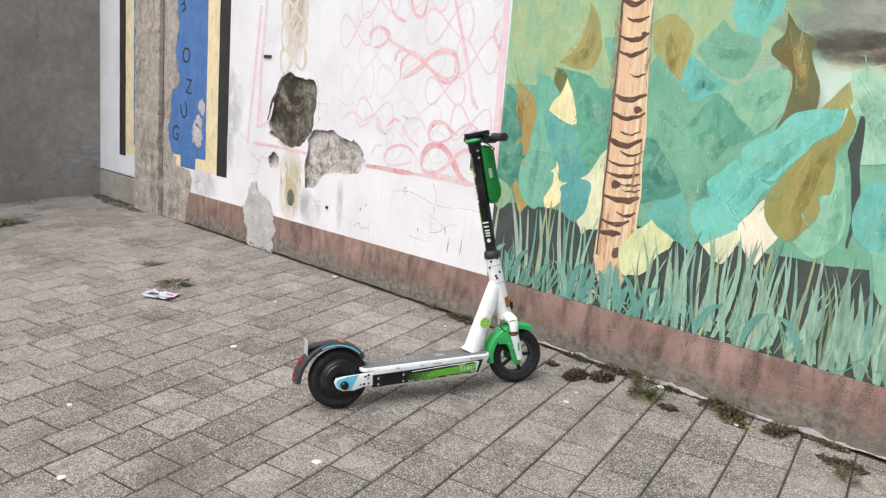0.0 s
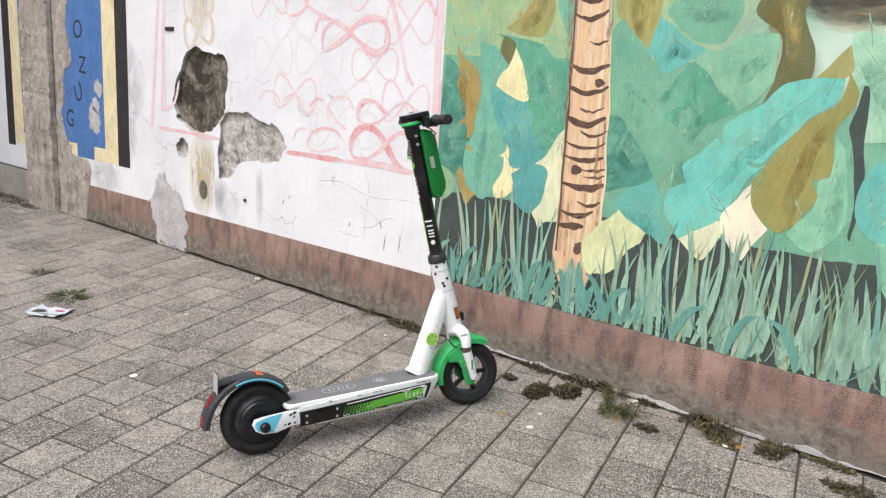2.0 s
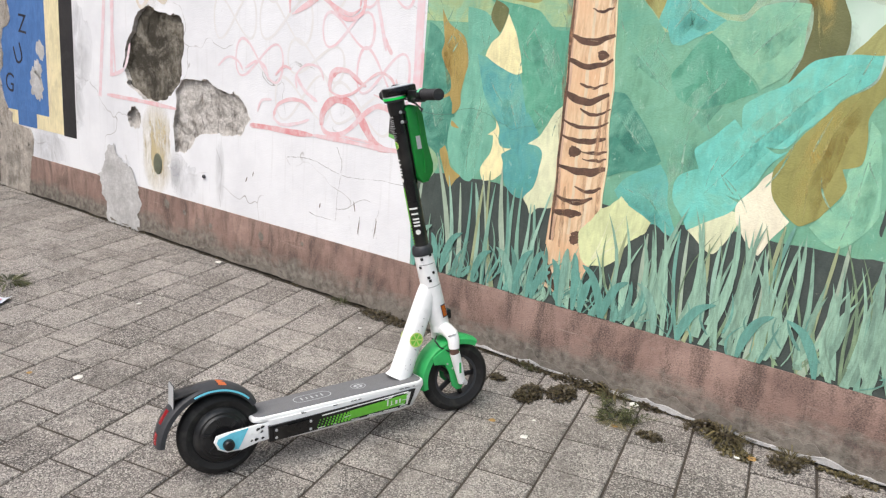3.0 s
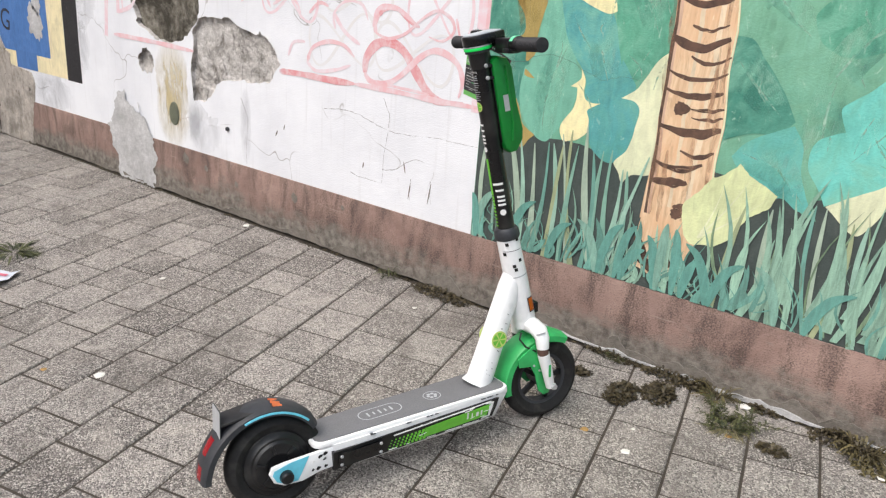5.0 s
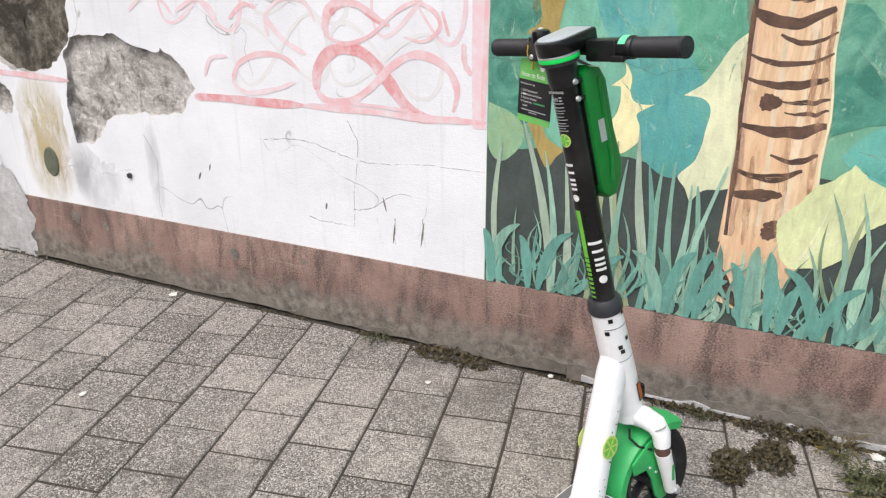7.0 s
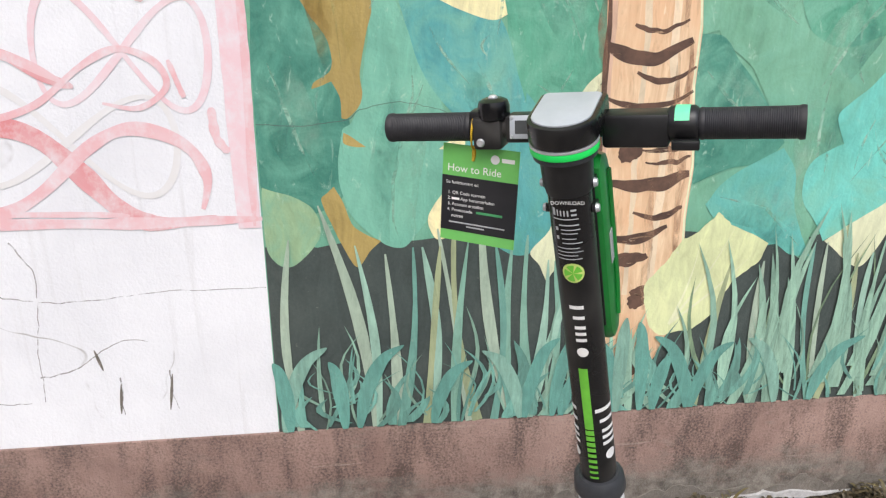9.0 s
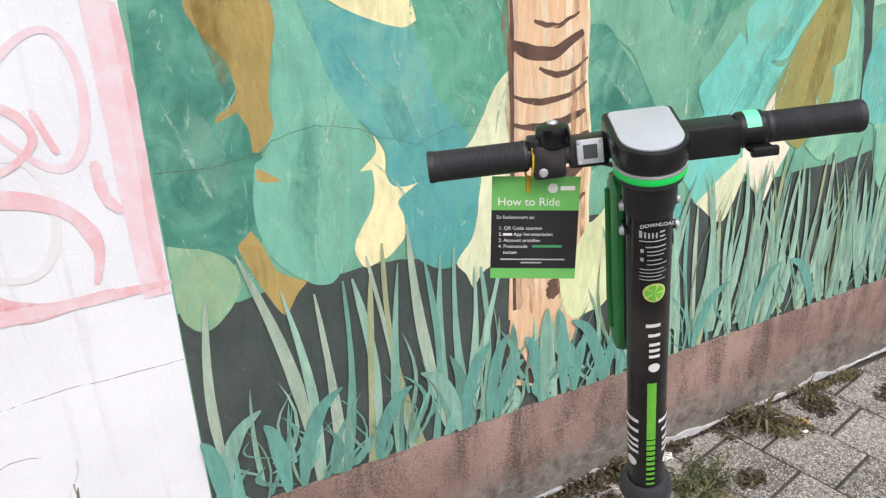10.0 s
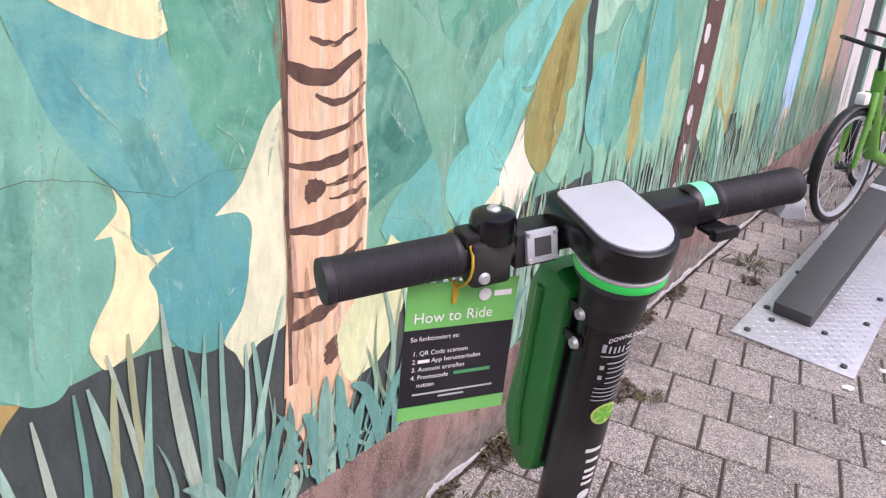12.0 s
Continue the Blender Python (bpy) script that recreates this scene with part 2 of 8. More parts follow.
def masonry(name, pale, mid, dark, bias):
    """Broken masonry: pale mortar, damp dark patches and pits."""
    m = Mat(name)
    a, b, c = m.noise(4.6, 6, 0.72, None, 0.6), m.noise(26, 6, 0.75), m.noise(120, 3, 0.65)
    col = m.mix(m.ramp(b, 0.34, 0.64), mid, pale)
    col = m.mix(m.ramp(a, 0.40 + bias, 0.56 + bias, 0, 0.92), col, dark)
    col = m.mix(m.ramp(m.noise(11, 5, 0.7, m.stretch(1.6, 1, 0.6), 1.0), 0.58, 0.70, 0, 0.75), col, scale_rgb(dark, 0.8))
    col = m.mix(m.ramp(c, 0.62, 0.74, 0, 0.4), col, scale_rgb(dark, 0.7))
    m.bump(m.math("ADD", m.math("MULTIPLY", b, 3.0), m.math("MULTIPLY", c, 0.5)), 0.8, 0.016)
    return m.done(col, 0.92)


DAMP = masonry("damp_mossy_masonry", lin(168, 162, 150), lin(98, 90, 74), lin(54, 49, 38), 0.0)
RUBBLE = masonry("broken_grey_masonry", lin(236, 231, 226), lin(184, 178, 171), lin(88, 79, 68), 0.10)
FOOTING = concrete("weathered_footing_concrete", lin(134, 127, 118), lin(82, 76, 68), 0.75, 2.0, 0.006)
DIRT_GAP_SHADE = concrete("joint_dirt_and_gap_shade", lin(82, 74, 65), lin(54, 49, 43), 0.6, 4.0, 0.01)


def plinth_paint():
    """Faded red-brown paint: broad faded clouds, fine black mildew in soft upright runs, scuffed grey foot."""
    m = Mat("brown_pink_plinth_paint")
    a, b, c = m.noise(2.3, 6, 0.66, None, 0.7), m.noise(24, 6, 0.72), m.noise(170, 3, 0.65)
    run = m.noise(4.5, 5, 0.62, m.stretch(2.6, 1, 0.8), 0.5)
    col = m.mix(m.ramp(a, 0.36, 0.64), lin(126, 103, 95), lin(164, 138, 127))
    col = m.mix(m.ramp(b, 0.35, 0.68, 0, 0.4), col, lin(124, 96, 86))
    speck = m.math("ADD", m.math("MULTIPLY", c, 0.6), m.math("MULTIPLY", run, 0.7))
    col = m.mix(m.ramp(speck, 0.60, 0.78, 0, 0.85), col, lin(70, 59, 53))
    sep = m.t.nodes.new("ShaderNodeSeparateXYZ")
    m.link(m.co, sep.inputs[0])
    worn = m.math("ADD", m.math("MULTIPLY", m.noise(5, 7, 0.72, m.stretch(0.7, 1, 1.8)), 0.62), m.ramp(sep.outputs[2], 0.0, 0.18, 0.32, -0.02))
    col = m.mix(m.ramp(worn, 0.34, 0.50, 0, 0.85), col, m.mix(m.ramp(b, 0.38, 0.62), lin(88, 84, 78), lin(150, 146, 136)))
    scuff = m.noise(9, 6, 0.7, m.stretch(0.35, 1, 5.0), 0.5)
    col = m.mix(m.ramp(scuff, 0.63, 0.70, 0, 0.5), col, lin(176, 160, 148))
    m.bump(m.math("ADD", m.math("MULTIPLY", b, 1.6), c), 0.5, 0.006)
    return m.done(col, 0.85)


PLINTH = plinth_paint()


def paving(name, island):
    """Exposed-aggregate concrete slabs: pale and dark grit, wear and spills."""
    m = Mat(name)
    geo = m.t.nodes.new("ShaderNodeNewGeometry")
    m.co = geo.outputs["Position"]
    grit = m.voronoi(225, "F1", "Color")
    sep = m.t.nodes.new("ShaderNodeSeparateColor")
    m.link(grit, sep.inputs[0])
    depth = m.voronoi(225)
    fine, mid, broad = m.noise(520, 2, 0.6), m.noise(26, 6, 0.72), m.noise(1.3, 4, 0.6)
    tone = m.rand(island)
    base = m.mix(m.ramp(tone, 0, 1), lin(112, 106, 101), lin(162, 155, 149))
    col = m.mix(m.ramp(sep.outputs[0], 0.1, 0.9, 0.0, 0.68), base, m.mix(m.ramp(sep.outputs[1], 0.44, 0.56), lin(32, 30, 28), lin(228, 221, 210)))
    col = m.mix(m.ramp(fine, 0.38, 0.66, 0, 0.2), col, lin(74, 71, 70))
    col = m.mix(m.ramp(mid, 0.5, 0.72, 0, 0.36), col, lin(92, 86, 80))
    worn = m.noise(5.5, 5, 0.68, None, 0.8)
    col = m.mix(m.ramp(worn, 0.54, 0.66, 0.0, 0.34), col, lin(198, 189, 179))
    col = m.mix(m.ramp(broad, 0.44, 0.66, 0.0, 0.25), col, lin(176, 168, 159))
    grime = m.noise(2.1, 6, 0.72, m.stretch_of(m.co), 0.6)
    col = m.mix(m.ramp(grime, 0.54, 0.69, 0.0, 0.52), col, lin(84, 78, 72))
    spot = m.noise(13, 4, 0.7, m.stretch_of(m.co), 0.4)
    col = m.mix(m.ramp(spot, 0.66, 0.72, 0, 0.6), col, lin(58, 55, 53))
    m.bump(m.math("SUBTRACT", m.math("MULTIPLY", mid, 1.5), depth), 0.9, 0.006)
    return m.done(col, 0.88)


def stretch_of(self, co):
    n = self.t.nodes.new("ShaderNodeMapping")
    n.inputs["Location"].default_value = (7.3, 2.1, 0)
    self.link(co, n.inputs["Vector"])
    return n.outputs[0]


Mat.stretch_of = stretch_of
PAVING, PAVING_FAR = paving("aggregate_paving", False), paving("aggregate_paving_far", True)

BLACK = plain("black_plastic", lin(22, 22, 24), 0.40, 0, 0.3, 90)
BLACK_GLOSS = plain("black_lacquer", lin(13, 13, 15), 0.26, 0, 0.3, 50)
RUBBER = plain("tyre_rubber", lin(25, 24, 24), 0.72, 0, 0.3, 130, 0.2)
GRIP = plain("grip_rubber", lin(33, 33, 37), 0.58, 0, 0.2, 120, 0.1)
DARK_GREY = plain("dark_grey_plastic", lin(50, 52, 56), 0.5, 0, 0.2, 80)
MAT_GREY = plain("deck_rubber", lin(112, 112, 114), 0.8, 0, 0.2, 260, 0.5)
SCOOTER_WHITE = plain("white_lacquer", lin(236, 236, 236), 0.35, 0, 0.05, 30)
GREEN_PLASTIC = plain("bright_green_plastic", lin(52, 168, 92), 0.4, 0, 0.14, 25)
BATTERY_GREEN = plain("deep_green_plastic", lin(14, 120, 44), 0.33, 0, 0.14, 22)
LIME = plain("light_green_print", lin(112, 196, 62), 0.45, 0, 0.12, 60)
LIME_PALE = plain("pale_green_print", lin(196, 214, 120), 0.5, 0, 0.1, 90)
CARD_GREEN = plain("green_card_print", lin(110, 188, 96), 0.5, 0, 0.05, 40)
CARD_BLACK = plain("black_card_print", lin(24, 25, 30), 0.45, 0, 0.1, 40)
SKY_BLUE = plain("light_blue_film", lin(110, 204, 226), 0.4, 0, 0.1, 60)
ORANGE = plain("orange_marker", lin(222, 120, 70), 0.6, 0, 0.15, 70)
AMBER = plain("amber_reflector", lin(186, 92, 16), 0.2, 0, 0.2, 200)
RED_LENS = plain("red_reflector", lin(140, 22, 30), 0.2, 0, 0.2, 200)
RING_GREEN = plain("signal_green_band", lin(30, 226, 96), 0.4, 0, 0.05, 40)
STEEL = plain("galvanised_steel", lin(200, 202, 204), 0.42, 0.6, 0.14, 40)
SILVER = plain("silver_sheet", lin(178, 184, 190), 0.45, 0.2, 0.06, 30)
WHITE_PRINT = plain("white_print", lin(232, 232, 230), 0.55, 0, 0.06, 60)
LABEL_GREY = plain("grey_label", lin(176, 178, 180), 0.5, 0, 0.1, 150)
GUNMETAL = plain("dark_powder_coat", lin(60, 63, 64), 0.6, 0, 0.14, 70)
YELLOW = plain("yellow_cord", lin(196, 160, 32), 0.6, 0, 0.15, 90)
BIKE_GREEN = plain("green_bike_lacquer", lin(92, 150, 56), 0.35, 0, 0.12, 30)
PAPER = plain("white_paper", lin(196, 202, 210), 0.8, 0, 0.08, 30)
STONE_WHITE = plain("pale_chip", lin(222, 220, 212), 0.8, 0, 0.1, 60)
DRY_LEAF = plain("dry_leaf", lin(176, 140, 84), 0.8, 0, 0.25, 80)
BLUE_WALL = wall_paint("blue_wall_paint", lin(70, 122, 188))
CREAM_WALL = wall_paint("cream_wall_paint", lin(236, 222, 168))
BLACK_WALL = wall_paint("black_wall_paint", lin(44, 42, 44))
INK = plain("black_ink", lin(44, 44, 56), 0.7, 0, 0.2, 60)
CAP_GREEN = concrete("verdigris_cap", lin(112, 116, 98), lin(78, 80, 68), 0.6, 6.0, 0.004)


def weed(name, a, b):
    m = Mat(name)
    col = m.mix(m.rand(True), lin(*a), lin(*b))
    return m.done(col, 0.6)


LEAF_GREEN = weed("weed_green", (46, 52, 30), (92, 94, 58))
LEAF_DULL = weed("weed_dull", (62, 56, 38), (104, 94, 58))
STRAW = weed("weed_straw", (92, 88, 62), (156, 146, 108))
MOSS = weed("moss_dark", (44, 38, 28), (84, 74, 50))

# ---- builders ----
def part(name, bm, material, parent=None, label="", m=None, smooth=True):
    """Links a bmesh as one mesh object under a thing or a part."""
    if m is not None:
        bm.transform(m)
    bmesh.ops.recalc_face_normals(bm, faces=bm.faces[:])
    me = bpy.data.meshes.new(name)
    bm.to_mesh(me)
    bm.free()
    if smooth:
        me.shade_smooth()
        me.set_sharp_from_angle(angle=radians(38))
    me.materials.append(material)
    ob = new(name, me)
    ob.parent = parent
    return tagged(ob, label)


def thing(name, m, label, category, group="", kind=""):
    ob = new(name)
    ob.empty_display_size = 0.1
    ob.matrix_world = m
    return tagged(ob, label, category, group, kind)


def box(x0, x1, y0, y1, z0, z1, bevel=0.0, seg=2):
    bm = bmesh.new()
    bmesh.ops.create_cube(bm, size=1)
    bm.transform(Matrix.Translation(((x0 + x1) / 2, (y0 + y1) / 2, (z0 + z1) / 2)) @ Matrix.Diagonal((x1 - x0, y1 - y0, z1 - z0, 1)))
    if bevel:
        bmesh.ops.bevel(bm, geom=bm.edges[:], offset=bevel, segments=seg, profile=0.5, affect="EDGES")
    return bm


def join(*bms):
    """One bmesh from several pieces of one part."""
    out = bms[0]
    for b in bms[1:]:
        me = bpy.data.meshes.new("tmp")
        b.to_mesh(me)
        b.free()
        out.from_mesh(me)
        bpy.data.meshes.remove(me)
    return out


def tube(points, radius, seg=14, flat=1.0, side=None):
    """A round bar along points; radius is one number or one a point. flat squeezes it across."""
    bm = bmesh.new()
    pts = [Vector(p) for p in points]
    rad = radius if isinstance(radius, (list, tuple)) else [radius] * len(pts)
    rings = []
    up = side or Vector((0, 1, 0))
    for i, p in enumerate(pts):
        d = (pts[min(i + 1, len(pts) - 1)] - pts[max(i - 1, 0)]).normalized()
        a = up - d * up.dot(d)
        if a.length < 1e-4:
            a = Vector((0, 0, 1)) - d * d.z
        a.normalize()
        b = d.cross(a)
        rings.append([bm.verts.new(p + rad[i] * (math.cos(2 * math.pi * k / seg) * a * flat + math.sin(2 * math.pi * k / seg) * b)) for k in range(seg)])
    for r0, r1 in zip(rings, rings[1:]):
        for k in range(seg):
            bm.faces.new((r0[k], r0[(k + 1) % seg], r1[(k + 1) % seg], r1[k]))
    bm.faces.new(rings[0][::-1])
    bm.faces.new(rings[-1])
    return bm


def lathe(profile, seg=40, closed=True):
    """Turns (radius, along y) pairs about the y axis."""
    bm = bmesh.new()
    rings = [[bm.verts.new((r * math.cos(2 * math.pi * k / seg), y, r * math.sin(2 * math.pi * k / seg))) for r, y in profile] for k in range(seg)]
    n = len(profile)
    for k in range(seg):
        a, b = rings[k], rings[(k + 1) % seg]
        for i in range(n if closed else n - 1):
            bm.faces.new((a[i], a[(i + 1) % n], b[(i + 1) % n], b[i]))
    if not closed:
        bm.faces.new([r[0] for r in rings])
        bm.faces.new([r[-1] for r in rings][::-1])
    return bm


def slab(outline, y0, y1, bevel=0.0):
    """A plate in the xz plane from an outline, between y0 and y1."""
    bm = bmesh.new()
    f = bm.faces.new([bm.verts.new((x, y0, z)) for x, z in outline])
    if abs(y1 - y0) > 1e-6:
        r = bmesh.ops.extrude_face_region(bm, geom=[f])
        bmesh.ops.translate(bm, verts=[v for v in r["geom"] if isinstance(v, bmesh.types.BMVert)], vec=(0, y1 - y0, 0))
    if bevel:
        bmesh.ops.bevel(bm, geom=[e for e in bm.edges if abs(e.verts[0].co.y - e.verts[1].co.y) < 1e-6], offset=bevel, segments=2, profile=0.5, affect="EDGES")
    return bm


def flat_poly(outline, y):
    bm = bmesh.new()
    vs = [bm.verts.new((x, y, z)) for x, z in outline]
    es = [bm.edges.new((vs[i], vs[(i + 1) % len(vs)])) for i in range(len(vs))]
    bmesh.ops.triangle_fill(bm, edges=es, use_beauty=True)
    return bm


def ribbon(points, width, y):
    """A brushed stroke: a flat strip along (x, z) points; width is a number or a function of 0..1."""
    bm = bmesh.new()
    n = len(points)
    rows = []
    for i, (x, z) in enumerate(points):
        x0, z0 = points[max(i - 1, 0)]
        x1, z1 = points[min(i + 1, n - 1)]
        d = math.hypot(x1 - x0, z1 - z0) or 1
        w = (width(i / (n - 1)) if callable(width) else width) / 2
        w *= 1 + 0.14 * noise.noise((x * 21, z * 21, 3.3))
        rows.append((bm.verts.new((x - (z1 - z0) / d * w, y - i * 3e-7, z + (x1 - x0) / d * w)), bm.verts.new((x + (z1 - z0) / d * w, y - i * 3e-7, z - (x1 - x0) / d * w))))
    for a, b in zip(rows, rows[1:]):
        bm.faces.new((a[0], a[1], b[1], b[0]))
    return bm


def polar(cx, cz, radii, rough, seed, n=90, stretch_z=1.0):
    """An outline round a centre whose radius glides through the given radii, with a broken edge."""
    out = []
    k = len(radii)
    for i in range(n):
        s = i / n * k
        j, f = int(s), s - int(s)
        f = f * f * (3 - 2 * f)
        r = radii[j % k] * (1 - f) + radii[(j + 1) % k] * f
        a = 2 * math.pi * i / n
        r *= 1 + rough * noise.noise((math.cos(a) * 3.1 + seed, math.sin(a) * 3.1, seed)) + rough * 0.6 * noise.noise((math.cos(a) * 11 + seed, math.sin(a) * 11, 2.0))
        out.append((cx + r * math.cos(a), cz + stretch_z * r * math.sin(a)))
    return out


def spread(points, n):
    """Points strung along a smooth line through a few given ones."""
    out = []
    last = len(points) - 1
    for i in range(last):
        a, b, c, d = (Vector(points[min(last, max(0, i + k))]) for k in (-1, 0, 1, 2))
        for k in range(n):
            q = k / n
            out.append(tuple(0.5 * (2 * b + (c - a) * q + (2 * a - 5 * b + 4 * c - d) * q * q + (3 * b - a - 3 * c + d) * q ** 3)))
    return out + [tuple(points[-1])]


def text_part(body, size, m, material, parent, name="lettering", label=""):
    cu = bpy.data.curves.new("tmp_text", "FONT")
    cu.body, cu.size, cu.align_x, cu.align_y = body, size, "LEFT", "CENTER"
    cu.resolution_u = 3
    ob = new("tmp_text", cu)
    me = bpy.data.meshes.new_from_object(ob)
    bpy.data.objects.remove(ob)
    bpy.data.curves.remove(cu)
    me.transform(m)
    me.materials.clear()
    me.materials.append(material)
    me.name = name
    t = new(name, me)
    t.parent = parent
    return tagged(t, label)

# ---- ground, walls ----
SLOPE = 0.066      # the paving falls away from the wall


def ground_z(y):
    """Height of the paving at a distance from the wall."""
    return 0.0 if y > 0 else (SLOPE * y if y > -9.0 else SLOPE * -9.0)


def ground_sheet():
    bm = bmesh.new()
    xs = [-400, -60, -20, -6.5, -3, 0, 3, 6, 12, 30, 90, 400]
    ys = [400, 60, 10, 0.5, 0.0, -1.5, -3.0, -6, -9.0, -15, -60, -400]
    grid = [[bm.verts.new((x, y, ground_z(y) - 0.0058)) for x in xs] for y in ys]
    for r0, r1 in zip(grid, grid[1:]):
        for i in range(len(xs) - 1):
            bm.faces.new((r0[i], r1[i], r1[i + 1], r0[i + 1]))
    return bm


tagged(part("ground", ground_sheet(), DIRT_GAP_SHADE), "dark dirt and sand bed under the sloping paving", "ground", kind="structure")

wall = thing("wall_north", Matrix(), "long painted masonry wall with damaged plaster and mural", "wall", kind="structure")
part("core", box(-5.85, 14.0, 0.035, 0.34, -0.5, 3.3), RUBBLE, wall, "broken grey masonry behind the plaster", smooth=False)


def sheet_with_holes(x0, x1, z0, z1, y0, y1, holes):
    """A coat of plaster with broken-out places right through it."""
    bm = bmesh.new()
    es = []
    for loop in [[(x0, z0), (x1, z0), (x1, z1), (x0, z1)]] + holes:
        vs = [bm.verts.new((x, y0, z)) for x, z in loop]
        es += [bm.edges.new((vs[i], vs[(i + 1) % len(vs)])) for i in range(len(vs))]
    bmesh.ops.triangle_fill(bm, edges=es, use_beauty=True)
    r = bmesh.ops.extrude_face_region(bm, geom=bm.faces[:])
    bmesh.ops.translate(bm, verts=[v for v in r["geom"] if isinstance(v, bmesh.types.BMVert)], vec=(0, y1 - y0, 0))
    return bm




def ragged(corners, amp, seed, n=9):
    """A broken outline: straight runs between corners, roughened."""
    out = []
    for (x0, z0), (x1, z1) in zip(corners, corners[1:] + corners[:1]):
        for i in range(n):
            x, z = x0 + (x1 - x0) * i / n, z0 + (z1 - z0) * i / n
            out.append((x + amp * noise.fractal((x * 14 + seed, z * 14, 0), 0.8, 2.1, 4), z + amp * noise.fractal((x * 14, z * 14 + seed, 4), 0.8, 2.1, 4)))
    return out


HOLE = ragged([(-2.2, 1.38), (-2.11, 1.41), (-2.035, 1.385), (-1.905, 1.365), (-1.795, 1.355), (-1.755, 1.305), (-1.755, 1.205), (-1.775, 1.06), (-1.79, 0.98), (-1.87, 0.91), (-1.94, 0.87), (-2.045, 0.845), (-2.16, 0.85), (-2.24, 0.885), (-2.34, 0.935), (-2.375, 1.02), (-2.355, 1.15), (-2.3, 1.22), (-2.27, 1.285)], 0.02, 1.0, 6)
BROKEN = ragged([(-1.84, 0.925), (-1.785, 0.995), (-1.675, 1.01), (-1.535, 1.015), (-1.455, 0.985), (-1.34, 0.955), (-1.305, 0.97), (-1.235, 0.93), (-1.185, 0.88), (-1.16, 0.835), (-1.185, 0.8), (-1.24, 0.75), (-1.325, 0.725), (-1.425, 0.725), (-1.58, 0.705), (-1.645, 0.67), (-1.695, 0.615), (-1.755, 0.58), (-1.845, 0.575), (-1.86, 0.69), (-1.865, 0.75), (-1.83, 0.845)], 0.016, 4.0, 6)
PIT = polar(-2.275, 0.726, (0.075, 0.065, 0.07, 0.06, 0.075, 0.07, 0.065, 0.08), 0.2, 7.0, 40)
part("white_plaster", sheet_with_holes(-5.85, 0.0, 0.285, 3.3, 0.035, 0.0, [HOLE, BROKEN, PIT]), WHITE_WALL, wall, "white painted plaster, cracked and broken out", smooth=False)
coat = wall.children[-1].data
coat.materials.append(RUBBLE)
for poly in coat.polygons:
    poly.material_index = 0 if abs(poly.normal.y) > 0.5 else 1
part("mural_plaster", sheet_with_holes(0.0, 14.0, 0.30, 3.3, 0.035, 0.0, []), PAINT["green2"], wall, "plaster coat with green ground paint", smooth=False)


def rough_patch(outline, y, depth, seed, step=0.02):
    """Exposed rough masonry inside an outline, with lumps of a few millimetres."""
    bm = flat_poly(outline, y)
    bmesh.ops.subdivide_edges(bm, edges=bm.edges[:], cuts=3, use_grid_fill=True)
    bmesh.ops.triangulate(bm, faces=bm.faces[:])
    bmesh.ops.subdivide_edges(bm, edges=[e for e in bm.edges if e.calc_length() > 0.05], cuts=2)
    for v in bm.verts:
        n = noise.fractal((v.co.x * 16 + seed, seed, v.co.z * 16), 0.9, 2.2, 4)
        v.co.y -= depth * (0.5 + 0.5 * n)
    return bm


def grown(outline, k):
    cx, cz = sum(p[0] for p in outline) / len(outline), sum(p[1] for p in outline) / len(outline)
    return [(cx + (x - cx) * k, cz + (z - cz) * k) for x, z in outline]


part("damp_recess", rough_patch(grown(HOLE, 1.06), 0.033, 0.012, 2.0), DAMP, wall, "dark damp mossy masonry in a deep hole")
part("broken_plaster", rough_patch(grown(BROKEN, 1.05), 0.033, 0.022, 5.0), RUBBLE, wall, "rough grey masonry where plaster fell off")
part("pit", rough_patch(grown(PIT, 1.1), 0.034, 0.010, 8.0), RUBBLE, wall)

# the low painted plinth and its weathered footing
part("plinth", box(-3.76, 14.0, -0.006, 0.034, 0.009, 0.292, 0.004, 2), PLINTH, wall, "brown-pink painted plinth, stained and worn")
part("dark_plinth", box(-5.85, -4.60, -0.004, 0.035, -0.5, 0.27, 0.004, 2), GREY_RENDER, wall, "dark grey painted plinth by the corner")


def footing(x0, x1, top0, top1, seed, y, gap=0.008):
    """Bare concrete along the foot of the wall, ragged above and broken away just over the paving."""
    n = int((x1 - x0) * 55)
    up, low = [], []
    for i in range(n + 1):
        x = x0 + (x1 - x0) * i / n
        top = top0 + (top1 - top0) * i / n
        up.append((x, max(gap + 0.006, top * (0.7 + 1.0 * noise.fractal((x * 4.5 + seed, seed, 0), 0.6, 2.1, 6) + 0.25 * noise.noise((x * 0.4, seed, 1))))))
        low.append((x, max(-0.004, gap + 0.010 * noise.fractal((x * 5 + seed, seed, 6), 0.7, 2.1, 4))))
    bm = flat_poly(low[::-1] + up, y)
    r = bmesh.ops.extrude_face_region(bm, geom=bm.faces[:])
    bmesh.ops.translate(bm, verts=[v for v in r["geom"] if isinstance(v, bmesh.types.BMVert)], vec=(0, -0.006 - y, 0))
    return bm


part("footing", footing(0.30, 9.0, 0.06, 0.085, 3.0, -0.0085), FOOTING, wall, "grey bare concrete showing along the wall foot", smooth=False)
part("footing_edge", footing(0.35, 9.0, 0.024, 0.03, 9.0, -0.016, 0.006), CEMENT_PATCH, wall, "pale ragged concrete lip at the paving", smooth=False)
part("footing_left", footing(-3.72, 0.295, 0.016, 0.06, 5.0, -0.0085), FOOTING, wall, smooth=False)

